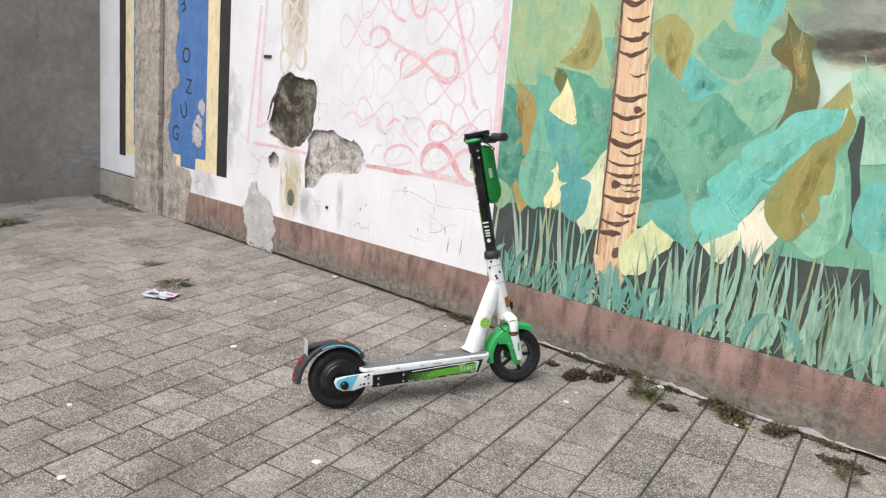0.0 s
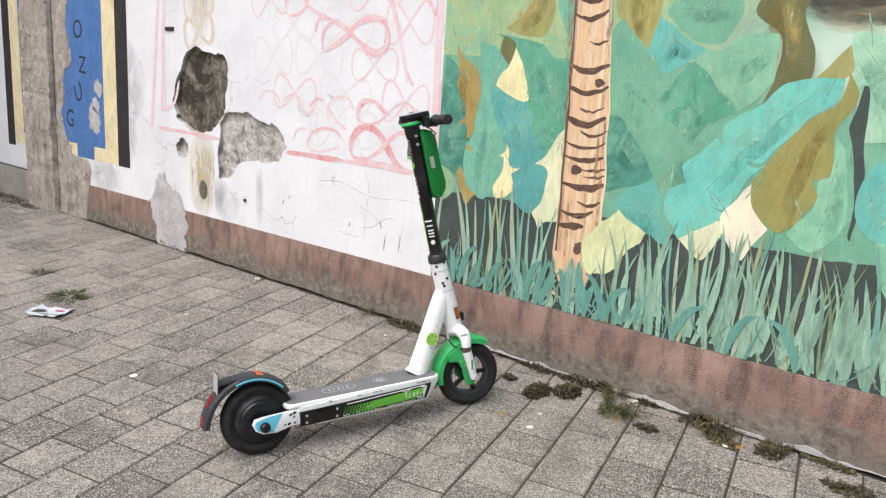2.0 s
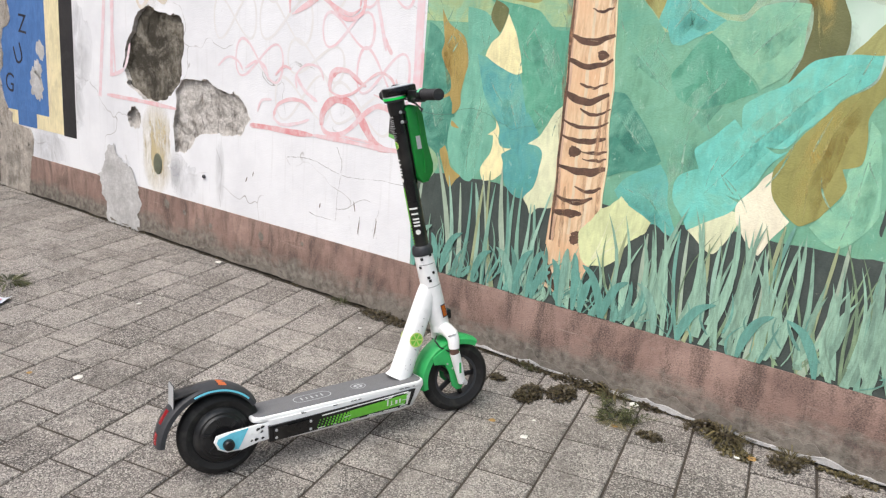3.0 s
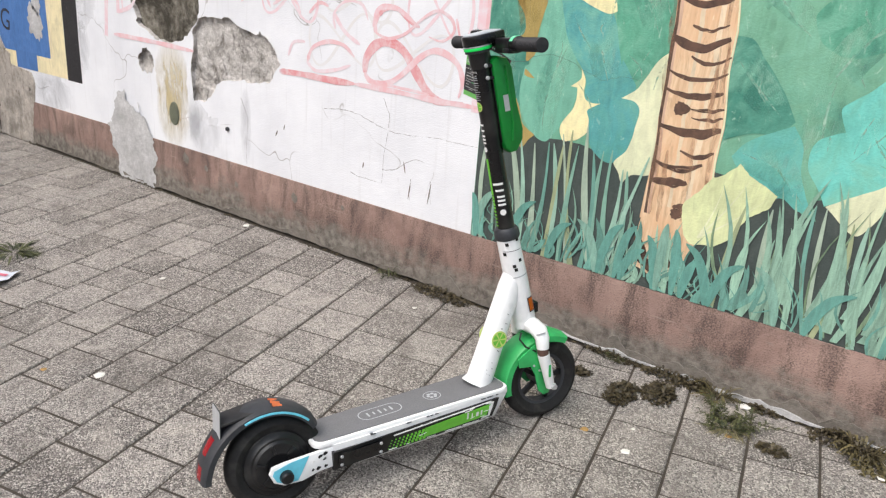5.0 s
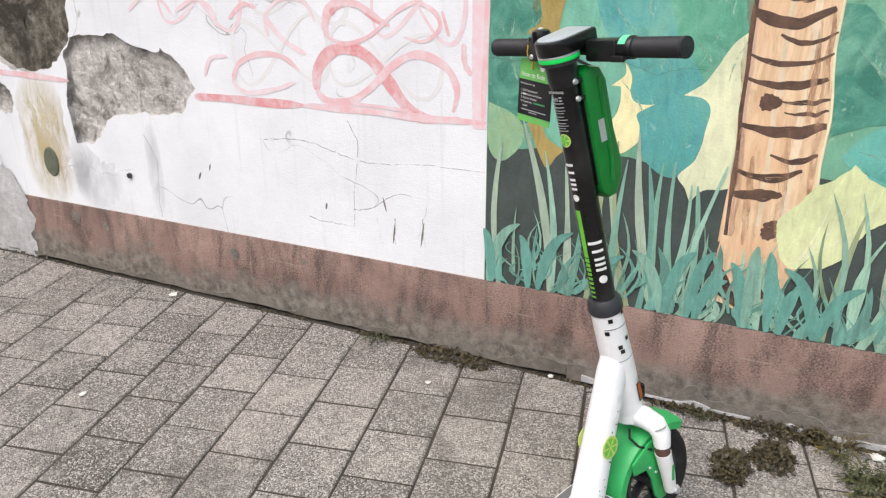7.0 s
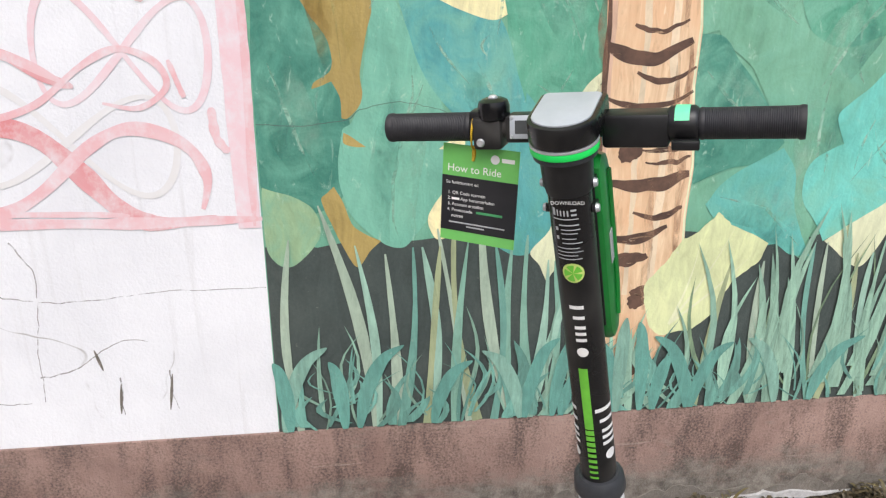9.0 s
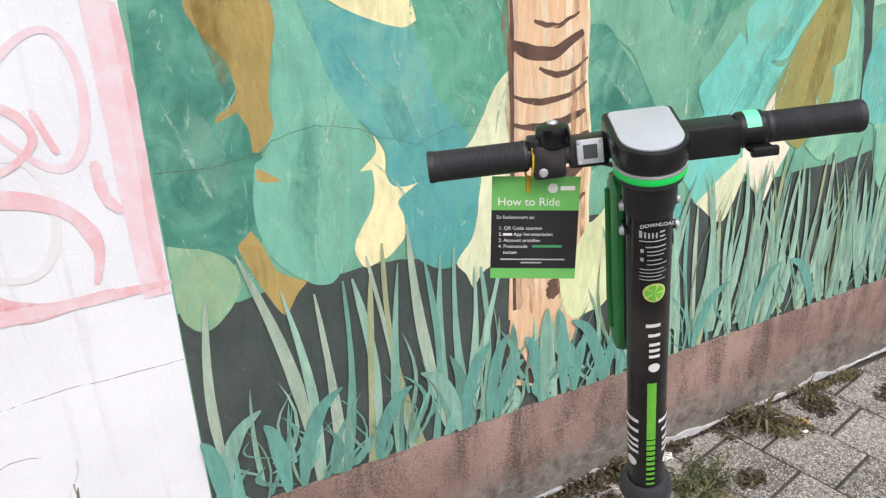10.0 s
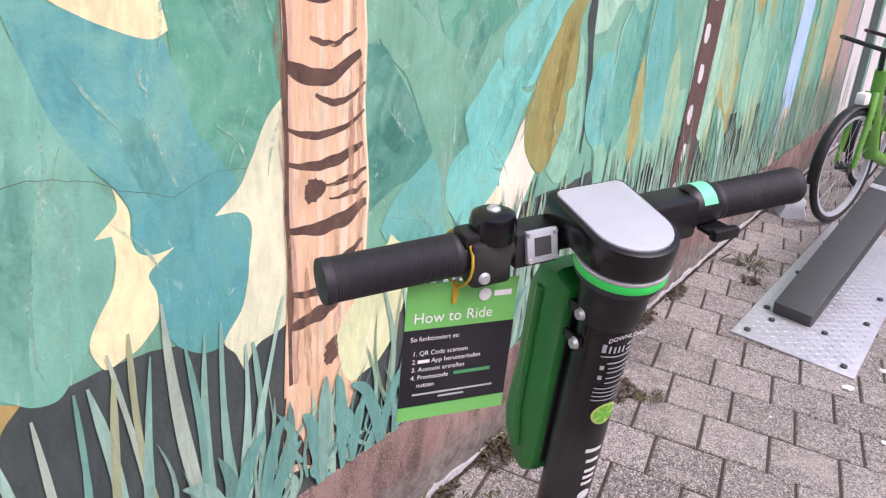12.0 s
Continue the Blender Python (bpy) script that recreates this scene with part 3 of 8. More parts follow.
# grey cement over the plinth below the hole, and the bare strip beside the blue panel
part("cement_patch", rough_patch(ragged([(-2.58, 0.52), (-2.5, 0.515), (-2.42, 0.42), (-2.36, 0.45), (-2.29, 0.38), (-2.23, 0.30), (-2.215, 0.17), (-2.24, 0.03), (-2.20, -0.10), (-2.58, -0.10), (-2.60, 0.04), (-2.65, 0.19), (-2.70, 0.28), (-2.62, 0.39)], 0.035, 11.0), -0.007, 0.003, 11.0), CEMENT_PATCH, wall, "light grey cement repair over plinth and plaster")


def bare_strip():
    """A strip of bare concrete up the wall, proud on one side and torn on the other."""
    bm = bmesh.new()
    rows = 150
    prev = None
    for i in range(rows + 1):
        z = -0.1 + 3.4 * i / rows
        right = -3.91 + 0.15 * noise.fractal((z * 1.9, 4.0, 0), 0.8, 2.2, 4) + (0.26 if z < 0.5 else 0) - (0.06 if 0.6 < z < 1.2 else 0)
        xs = [-4.67, -4.665, -4.51, -4.36, -4.23, -4.15, -4.145, -4.12, min(-4.09, right - 0.01), right, right + 0.004]
        ys = [0.0, -0.05, -0.055, -0.056, -0.055, -0.05, -0.012, -0.010, -0.009, -0.006, 0.002]
        ring = []
        for x, y in zip(xs, ys):
            d = noise.fractal((x * 9, z * 9, 1.0), 0.9, 2.1, 4)
            ring.append(bm.verts.new((x + (0.012 * noise.noise((z * 5, x * 3, 7)) if x < -4.2 else 0), y - (0.016 * d if y < -0.011 else 0.003 * d), z)))
        if prev:
            for a, b, c, e in zip(prev, prev[1:], ring[1:], ring):
                bm.faces.new((a, b, c, e))
        prev = ring
    return bm


part("bare_strip", bare_strip(), CONCRETE, wall, "bare broken concrete strip up the wall")

# flat dark ribbon: the gap's shade is put in as colour, nothing opens here
part("seam", ribbon([(-4.132 + 0.012 * noise.noise((i * 0.3, 2, 0)), 0.02 + 3.2 * i / 90) for i in range(91)], lambda q: 0.009 + 0.006 * noise.noise((q * 30, 1, 0)), -0.0155), DIRT_GAP_SHADE, wall, "flat dark strip painted as the shaded gap beside the bare strip", smooth=False)
# round cap and wall bolts
part("wall_bolt", box(-2.454, -2.354, -0.012, 0.01, 1.502, 1.526, 0.004), DARK_GREY, wall, "dark rusty bolt end in the plaster")
part("nail", lathe([(0.0, -0.012), (0.010, -0.012), (0.012, -0.004), (0.008, 0.004), (0.0, 0.004)], 14, False), DARK_GREY, wall, "dark nail in the plaster", Matrix.Translation((-1.561, 0, 0.462)))
for x, z, ln, wd, tilt in ((-1.187, 0.505, 0.03, 0.008, 0.5), (-1.132, 0.544, 0.028, 0.007, 0.3), (-0.609, 0.462, 0.026, 0.008, 0.2), (-0.37, 0.50, 0.05, 0.007, -0.25), (-0.336, 0.402, 0.075, 0.006, 0.12), (-0.227, 0.413, 0.09, 0.006, 0.15)):
    nick = [(x + (ln * (i / 6 - 0.5)) * math.sin(tilt), z + ln * (i / 6 - 0.5)) for i in range(7)]
    part("nick", ribbon(nick, lambda q: wd * math.sin(math.pi * (0.1 + 0.8 * q)), -0.0011), FOOTING, wall, smooth=False)
for x, z, rad, sd in ((-1.047, 0.209, 0.020, 1), (-1.745, 0.214, 0.014, 2), (-1.923, 0.236, 0.024, 3), (-1.492, 0.181, 0.013, 4), (-0.72, 0.235, 0.010, 5)):
    part("chip", rough_patch(polar(x, z, (rad, rad * 0.7, rad, rad * 1.2, rad * 0.8, rad), 0.35, sd, 26, 1.4), -0.0075, 0.003, sd), FOOTING, wall, smooth=False)
cap = lathe([(0.0, 0), (0.048, 0), (0.052, 0.004), (0.052, 0.01), (0.0, 0.01)], 28, False)
part("round_cap", cap, CAP_GREEN, wall, "round grey-green cap in the plaster", Matrix.Translation((-2.025, -0.006, 0.468)) @ Matrix.Diagonal((0.85, 1, 1.25, 1)))


CRACK_GREY = soft_paint("crack_shadow", lin(150, 145, 142), lin(190, 187, 186), 0.9, 30, 1, 1, 0.0, 0.36, 0.60)


def crack(name, x, z, length, angle, seed):
    pts = []
    wob = 0.03 * min(1.0, length * 2.2)
    for i in range(26):
        s = i / 25
        pts.append((x + length * s * math.cos(angle) + wob * noise.noise((s * 5, seed, 0)), z + length * s * math.sin(angle) + wob * noise.noise((s * 5, seed, 4)) + 0.003 * noise.noise((s * 15, seed, 6))))
    part(name, ribbon(pts, lambda s: 0.0026 * (1.1 - s), -0.0009), CRACK_GREY, wall, smooth=False)


for points in (
    [(-0.862, 0.678), (-0.693, 0.691), (-0.576, 0.665), (-0.461, 0.64), (-0.348, 0.642), (-0.201, 0.655), (-0.001, 0.654)],
    [(-0.506, 0.775), (-0.481, 0.734), (-0.467, 0.683), (-0.487, 0.539), (-0.493, 0.407)],
    [(-0.498, 0.463), (-0.417, 0.482), (-0.356, 0.525), (-0.298, 0.544), (-0.261, 0.541)],
    [(-1.456, 0.64), (-1.421, 0.583), (-1.403, 0.524), (-1.417, 0.399), (-1.415, 0.303)],
    [(-0.688, 0.412), (-0.606, 0.403), (-0.524, 0.404)],
    [(-0.333, 0.455), (-0.332, 0.409), (-0.333, 0.362)],
    [(-0.224, 0.468), (-0.224, 0.404), (-0.215, 0.368)],
):
    pts = [(x + 0.005 * noise.noise((x * 40, z * 40, 3)), z + 0.005 * noise.noise((x * 40, z * 40, 8))) for x, z in spread(points, 9)]
    part("crack", ribbon(pts, lambda q: 0.0030 * (1.1 - 0.6 * q), -0.0009), CRACK_GREY, wall, smooth=False)
for x, z, ln, an, sd in ((-2.0, 0.46, 0.40, 0.0, 6), (-2.95, 0.93, 0.3, -0.2, 7)):
    crack("crack", x, z, ln, an, sd)


def rust_run(x, z0, z1, w, seed):
    """A stain that ran down the plaster."""
    left = [(x - w / 2 * (0.8 + 0.3 * noise.noise((i * 0.4, seed, 0))), z0 + (z1 - z0) * i / 24) for i in range(25)]
    right = [(x + w / 2 * (0.8 + 0.3 * noise.noise((i * 0.4, seed, 7))), z0 + (z1 - z0) * i / 24) for i in range(25)]
    part("stain", flat_poly(left + right[::-1], -0.0006), STAIN, wall, smooth=False)


STAIN = soft_paint("rusty_water_stain", lin(190, 170, 118), lin(206, 194, 158), 0.75, 7, 3.0, 0.7, 0.27, 0.28, 0.62)
STAIN_GREY = soft_paint("grey_water_stain", lin(168, 168, 170), lin(190, 191, 194), 0.5, 5, 1.5, 0.7, 0.25, 0.30, 0.75)
rust_run(-2.04, 0.86, 0.28, 0.36, 1)
rust_run(-2.06, 3.2, 1.38, 0.36, 5)
STAIN = STAIN_GREY
rust_run(-1.42, 0.70, 0.30, 0.10, 9)
rust_run(-1.85, 0.62, 0.30, 0.12, 10)
for x, z, r, sd, sq in ((-1.78, 0.42, 0.17, 12, 0.8), (-2.93, 1.12, 0.2, 14, 1.6), (-3.0, 0.75, 0.15, 18, 1.5), (-3.4, 0.40, 0.3, 22, 0.5)):
    part("stain", flat_poly(polar(x, z, (r, r * 0.8, r * 1.1, r * 0.7, r, r * 0.9), 0.3, sd, 60, sq), -0.0005), STAIN_GREY, wall, smooth=False)

# the grey rendered wall that closes the yard
tagged(part("wall_west", box(-6.2, -5.64, -9.0, 0.35, -1.0, 3.6), GREY_RENDER, None, smooth=False), "bare grey cement-rendered wall, streaked and stained", "wall", kind="structure")
SCUFF = soft_paint("pale_lime_scuff", lin(196, 194, 190), lin(160, 156, 150), 0.7, 6, 1, 1, 0.25, 0.36, 0.66)
west_stain = thing("wall_stain", Matrix(), "pale scuffs and drips on the grey wall", "stain", kind="structure")
for y, z, ry, rz, sd in ((-0.25, 0.35, 0.22, 0.12, 1), (-0.6, 0.2, 0.4, 0.06, 2), (-0.12, 0.55, 0.1, 0.12, 3), (-0.62, 1.8, 0.02, 0.25, 4)):
    bm = flat_poly(polar(0, 0, [1] * 8, 0.35, sd, 50), 0)
    part("scuff", bm, SCUFF, west_stain, "", Matrix.Translation((-5.637, y, z)) @ Matrix.Rotation(radians(90), 4, "Z") @ Matrix.Diagonal((ry, 1, rz, 1)), smooth=False)

# ---- the painted blue panel ----
panel = thing("painted_panel", Matrix(), "blue painted panel with cream border and black bars", "wall painting")


def rect(name, x0, x1, z0, z1, y, mat, label=""):
    bm = bmesh.new()
    n = 40
    left = [(x0 + 0.006 * noise.noise((z0 + (z1 - z0) * i / n * 4, x0, 1)), z0 + (z1 - z0) * i / n) for i in range(n + 1)]
    right = [(x1 + 0.006 * noise.noise((z0 + (z1 - z0) * i / n * 4, x1, 2)), z0 + (z1 - z0) * i / n) for i in range(n + 1)]
    bm.free()
    part(name, flat_poly(left + right[::-1], y), mat, panel, label, smooth=False)


rect("black_bar", -5.14, -4.99, 0.48, 3.3, -0.0010, BLACK_WALL, "black painted bar")
rect("black_bar", -3.145, -2.975, 0.50, 3.3, -0.0010, BLACK_WALL, "black painted bar")
rect("cream_field", -4.99, -3.145, 0.505, 3.3, -0.0012, CREAM_WALL, "cream painted border")
rect("blue_field", -4.80, -3.34, 0.61, 3.3, -0.0016, BLUE_WALL, "blue painted field")
rect("blue_step", -3.80, -3.52, 0.505, 0.62, -0.0020, BLUE_WALL)
for ch, x, z, s, turn in (("G", -3.975, 0.815, 0.20, 10), ("U", -3.81, 0.99, 0.20, -20), ("Z", -3.725, 1.235, 0.19, 5), ("O", -3.80, 1.50, 0.20, 0), ("E", -3.75, 1.98, 0.2, 160), ("O", -3.75, 2.15, 0.2, 0)):
    text_part(ch, s, Matrix.Translation((x, -0.0024, z)) @ Matrix.Rotation(radians(turn), 4, "Y") @ Matrix.Rotation(radians(90), 4, "X"), INK, panel)
for x, z, r, sd in ((-3.488, 0.82, 0.085, 3), (-3.46, 0.94, 0.05, 5), (-3.417, 1.07, 0.055, 8)):
    part("chipped_spot", flat_poly(polar(x, z, (r, r * 0.7, r, r * 1.2, r * 0.8, r), 0.35, sd, 40, 1.4), -0.0028), CEMENT_PATCH, panel, "chipped paint showing cement", smooth=False)

# ---- pink loops on the white plaster ----
loops = thing("loop_graffiti", Matrix(), "pink brushed endless loops on the white wall", "graffiti")


def endless(cx, cz, a, b, w, mat, turn=0.0, y=-0.0013, name="loop"):
    """A lying eight, brushed in one stroke."""
    pts = []
    for i in range(73):
        t = 2 * math.pi * i / 72 + 0.6
        x, z = a * math.cos(t), b * math.sin(2 * t)
        pts.append((cx + x * math.cos(turn) - z * math.sin(turn), cz + x * math.sin(turn) + z * math.cos(turn)))
    part(name, ribbon(pts, lambda s: w * (0.72 + 0.4 * math.sin(s * 9.0) ** 2), y), mat, loops, smooth=False)


def brushed(mat, w, points, y=-0.0016):
    """One stroke of a loaded brush that thins out to its end."""
    seed = points[0][0] * 11
    part("stroke", ribbon(spread(points, 8), lambda q: w * (0.80 + 0.28 * noise.noise((q * 7, seed, 1))) * min(1.0, 0.45 + 6 * q, 0.3 + 5 * (1 - q)), y), mat, loops, smooth=False)


rng = random.Random(5)
row = 0
z = 0.98
while z < 2.7:
    x = -1.75 + (0.22 if row % 2 else 0) + (0.55 if z < 1.05 else 0)
    while x < -0.12:
        if not (z < 1.12 and x < -1.05) and x > -1.5:
            endless(x + rng.uniform(-0.02, 0.02), z + rng.uniform(-0.02, 0.02), rng.uniform(0.16, 0.21), rng.uniform(0.08, 0.11), 0.014, PINK_PALE if rng.random() < 0.4 else PINK_GREY, rng.uniform(-0.12, 0.12), -0.0010 - 0.00001 * row)
        x += 0.43
    z += 0.185
    row += 1
brushed(PINK, 0.048, [(-0.62, 0.869), (-0.612, 0.936), (-0.557, 0.995), (-0.482, 1.01), (-0.411, 0.984), (-0.345, 0.916), (-0.279, 0.84), (-0.211, 0.807), (-0.09, 0.815)], -0.0014)
brushed(PINK_MID, 0.032, [(-0.62, 0.869), (-0.585, 0.838), (-0.499, 0.838), (-0.421, 0.88), (-0.324, 0.965), (-0.252, 1.001), (-0.184, 0.993), (-0.127, 0.958), (-0.101, 0.898), (-0.115, 0.834)], -0.00141)
brushed(PINK, 0.037, [(-1.166, 0.808), (-1.01, 0.812), (-0.84, 0.81), (-0.677, 0.813)], -0.00142)
brushed(PINK_MID, 0.028, [(-0.677, 0.813), (-0.445, 0.813), (-0.263, 0.808), (0.002, 0.81)], -0.00143)
brushed(PINK_MID, 0.015, [(-0.595, 0.837), (-0.352, 0.83), (-0.262, 0.825)], -0.00144)
brushed(PINK_MID, 0.021, [(-0.008, 1.28), (-0.006, 1.116), (-0.015, 0.794)], -0.00145)
brushed(PINK, 0.027, [(-0.553, 1.112), (-0.522, 1.142), (-0.45, 1.146), (-0.383, 1.105), (-0.332, 1.085)], -0.00146)
brushed(PINK_MID, 0.023, [(-0.567, 1.042), (-0.57, 1.081), (-0.552, 1.117)], -0.00147)
brushed(PINK_MID, 0.017, [(-0.567, 1.042), (-0.498, 1.025), (-0.405, 1.053), (-0.312, 1.124), (-0.242, 1.155), (-0.177, 1.13), (-0.16, 1.083), (-0.215, 1.043), (-0.283, 1.053)], -0.00148)
brushed(PINK_MID, 0.022, [(-0.08, 1.042), (-0.075, 0.983), (-0.053, 0.951)], -0.00149)
brushed(PINK_PALE, 0.024, [(-0.813, 1.099), (-0.745, 1.028), (-0.654, 0.983)], -0.0015)
brushed(PINK_MID, 0.023, [(-0.976, 0.876), (-0.944, 0.938), (-0.854, 0.975), (-0.754, 0.971), (-0.685, 0.928)], -0.00151)
brushed(PINK_PALE, 0.02, [(-0.981, 0.876), (-0.919, 0.84), (-0.791, 0.86), (-0.706, 0.89)], -0.00152)
brushed(PINK_MID, 0.019, [(-0.968, 1.088), (-0.907, 1.136), (-0.848, 1.127)], -0.00153)
brushed(PINK_MID, 0.013, [(-0.152, 1.134), (-0.134, 1.077), (-0.128, 1.062)], -0.00154)
brushed(PINK_MID, 0.026, [(-0.871, 1.403), (-0.864, 1.503), (-0.774, 1.561), (-0.69, 1.52), (-0.606, 1.467), (-0.483, 1.388), (-0.38, 1.419), (-0.372, 1.512), (-0.458, 1.564), (-0.592, 1.544), (-0.687, 1.47), (-0.787, 1.42), (-0.858, 1.397)], -0.00155)
brushed(PINK_MID, 0.026, [(-0.838, 1.404), (-0.715, 1.469), (-0.598, 1.55), (-0.481, 1.581), (-0.393, 1.549), (-0.395, 1.444)], -0.00156)
brushed(PINK_MID, 0.026, [(-0.928, 1.5), (-0.908, 1.564), (-0.819, 1.571), (-0.71, 1.521), (-0.588, 1.456), (-0.461, 1.409), (-0.389, 1.438)], -0.00157)
brushed(PINK_MID, 0.026, [(-1.149, 1.587), (-1.05, 1.612), (-1.001, 1.676), (-1.105, 1.719), (-1.187, 1.684), (-1.194, 1.634)], -0.00158)
brushed(PINK_MID, 0.027, [(-1.047, 1.694), (-0.968, 1.623), (-0.819, 1.571)], -0.00159)
brushed(PINK_MID, 0.026, [(-1.026, 1.921), (-0.97, 1.798), (-0.847, 1.744)], -0.0016)
brushed(PINK_MID, 0.029, [(-0.822, 1.896), (-0.775, 1.793), (-0.698, 1.781), (-0.668, 1.874)], -0.00161)
brushed(PINK_MID, 0.029, [(-0.439, 1.865), (-0.381, 1.72), (-0.285, 1.479)], -0.00162)
brushed(PINK_MID, 0.026, [(-0.243, 1.319), (-0.185, 1.241)], -0.00163)
brushed(PINK_PALE, 0.025, [(-0.358, 1.64), (-0.281, 1.447), (-0.222, 1.255)], -0.00164)
brushed(PINK_MID, 0.023, [(-0.069, 1.761), (-0.112, 1.67), (-0.059, 1.578)], -0.00165)
brushed(PINK_MID, 0.03, [(-2.578, 0.839), (-2.159, 0.834), (-1.827, 0.824)], -0.00166)
brushed(PINK_PALE, 0.03, [(-2.527, 0.965), (-2.368, 1.021), (-2.3, 1.177)], -0.00167)
brushed(PINK_PALE, 0.03, [(-2.471, 0.991), (-2.5, 1.428), (-2.43, 1.937)], -0.00168)
brushed(PINK_MID, 0.026, [(-0.579, 1.062), (-0.553, 1.14), (-0.456, 1.147), (-0.355, 1.097)], -0.00169)
brushed(PINK_PALE, 0.017, [(-1.439, 1.103), (-1.355, 1.156), (-1.269, 1.14), (-1.225, 1.09)], -0.0017)
brushed(PINK_PALE, 0.018, [(-1.21, 1.107), (-1.113, 1.15), (-1.045, 1.119), (-1.025, 1.061)], -0.00171)
brushed(PINK_PALE, 0.016, [(-0.804, 1.035), (-0.813, 1.099), (-0.745, 1.155), (-0.651, 1.149), (-0.612, 1.088)], -0.00172)
brushed(PINK_PALE, 0.018, [(-1.105, 0.887), (-1.07, 0.95), (-0.992, 0.961)], -0.00173)
for cz in (1.50, 1.68, 1.86, 2.04, 2.22, 2.4):
    endless(-2.07, cz, 0.16, 0.09, 0.03, TAN_PAINT, 0.15, -0.0014)


def line(x0, z0, x1, z1, w, mat, y=-0.0014, name="stroke"):
    pts = [(x0 + (x1 - x0) * i / 40 + 0.004 * noise.noise((i * 0.2, z0, 1)), z0 + (z1 - z0) * i / 40 + 0.006 * noise.noise((i * 0.2, x0, 5))) for i in range(41)]
    part(name, ribbon(pts, w, y), mat, loops, smooth=False)


line(-2.66, 0.82, -2.52, 1.9, 0.035, PINK_PALE)
line(-2.52, 0.96, -2.40, 2.6, 0.03, PINK_PALE)
line(-0.025, 0.79, -0.05, 2.7, 0.045, PINK_PALE)

# ---- the jungle mural ----
mural = thing("jungle_mural", Matrix(), "wall mural of large jungle leaves, reeds and palm trunk", "mural")
CRACK_GREEN = plain("hairline_crack", lin(84, 100, 92), 0.9)
layer = [0]
BARK_WASH = soft_paint("paint_bark_wash", lin(142, 106, 82), lin(190, 152, 122), 0.65, 9, 3, 1, 0.0, 0.36, 0.66)
SHADED = dict(teal="teal_d", teal_l="teal", green="teal_d", green2="green", green_l="green2", mint="green_l", blue="cyan2", cyan="cyan2", cyan2="teal", paleg="grayg", grayg="green2", teal_d="teal_d")


def up_layer():
    layer[0] += 1
    return -0.001 - 0.000014 * layer[0]


def field(name, x0, x1, z0, z1, mat, seed, amp=0.05):
    top = [(x0 + (x1 - x0) * i / 120, z1 + amp * noise.fractal((i * 0.08 + seed, seed, 0), 0.8, 2.2, 4)) for i in range(121)]
    part(name, flat_poly([(x1, z0), (x0, z0)] + top, up_layer()), mat, mural, smooth=False)


def leaf(bx, bz, tx, tz, w, key, bend=0.0, lobes=0.06, fat=0.42, rib=True, veins=0, rib_key="rib"):
    """A painted leaf from its stalk to its tip: half width w, the belly at fat, a bent axis and an uneven rim."""
    n = 30
    dx, dz = tx - bx, tz - bz
    ln = math.hypot(dx, dz)
    ux, uz = dx / ln, dz / ln
    seed = bx * 7 + bz * 13

    def at(s, side):
        k = bend * ln * math.sin(math.pi * s)
        e = s / fat if s < fat else (1 - s) / (1 - fat)
        h = w * math.sin(math.pi / 2 * max(0.0, e) ** (0.62 if s < fat else 0.85)) * (1 + lobes * noise.noise((s * 6, side * 3 + seed, 1)) * 3)
        h += lobes * w * 0.4 * noise.noise((s * 17, side * 5 + seed, 2))
        return (max(0.003, bx + ux * ln * s - uz * (k + side * h)), bz + uz * ln * s + ux * (k + side * h))

    right = [at(i / n, -1) for i in range(n + 1)]
    left = [at(i / n, 1) for i in range(1, n)]
    y = up_layer()
    ob = part("leaf", flat_poly(right + left[::-1], y), PAINT[key], mural, smooth=False)
    if key in SCUMBLED and w > 0.07:
        for side, shade_key in ((-1, SHADED.get(key, "teal_d")), (1, "mint")):
            s0 = 0.12 + 0.2 * (0.5 + 0.5 * noise.noise((seed, side, 9)))
            edge = [at(s0 + (0.8 - s0) * i / 22, side * 0.97) for i in range(23)]
            mid = [at(s0 + (0.8 - s0) * i / 22, side * (0.62 if side < 0 else 0.93)) for i in range(23)]
            pts = [((a[0] + b[0]) / 2, (a[1] + b[1]) / 2) for a, b in zip(edge, mid)]
            part("leaf_edge", ribbon(pts, (lambda q: 0.36 * w * math.sin(math.pi * q) ** 0.7) if side < 0 else (lambda q: 0.008 * math.sin(math.pi * q)), y - 0.00001), PAINT[shade_key], ob, smooth=False)
    if rib:
        mid = [at(i / n, 0) for i in range(n // 5, n - n // 4)]
        part("leaf_rib", ribbon(mid, lambda s: 0.0065 * math.sin(math.pi * (0.08 + 0.9 * s)), y - 0.000015), PAINT[rib_key], ob, smooth=False)
        for j in range(veins):
            s0 = 0.22 + 0.55 * j / max(1, veins)
            side = 1 if j % 2 else -1
            a, b = at(s0, 0), at(min(0.97, s0 + 0.2), side * 0.78)
            pts = [(a[0] + (b[0] - a[0]) * q / 8 - 0.1 * (b[1] - a[1]) * math.sin(q / 8 * 3.14), a[1] + (b[1] - a[1]) * q / 8) for q in range(9)]
            part("leaf_rib", ribbon(pts, lambda s: 0.003 * math.sin(math.pi * (0.1 + 0.88 * s)), y - 0.000015), PAINT[rib_key], ob, smooth=False)
    return ob


field("upper_ground", 0.002, 6.0, 1.40, 3.2, PAINT["paleg"], 2.0)
def blot(name, x, z, radii, key, seed, squash=1.0):
    """A loose painted patch with a wavering edge."""
    part(name, flat_poly(polar(x, z, radii, 0.16, seed, 80, squash), up_layer()), PAINT[key], mural, smooth=False)


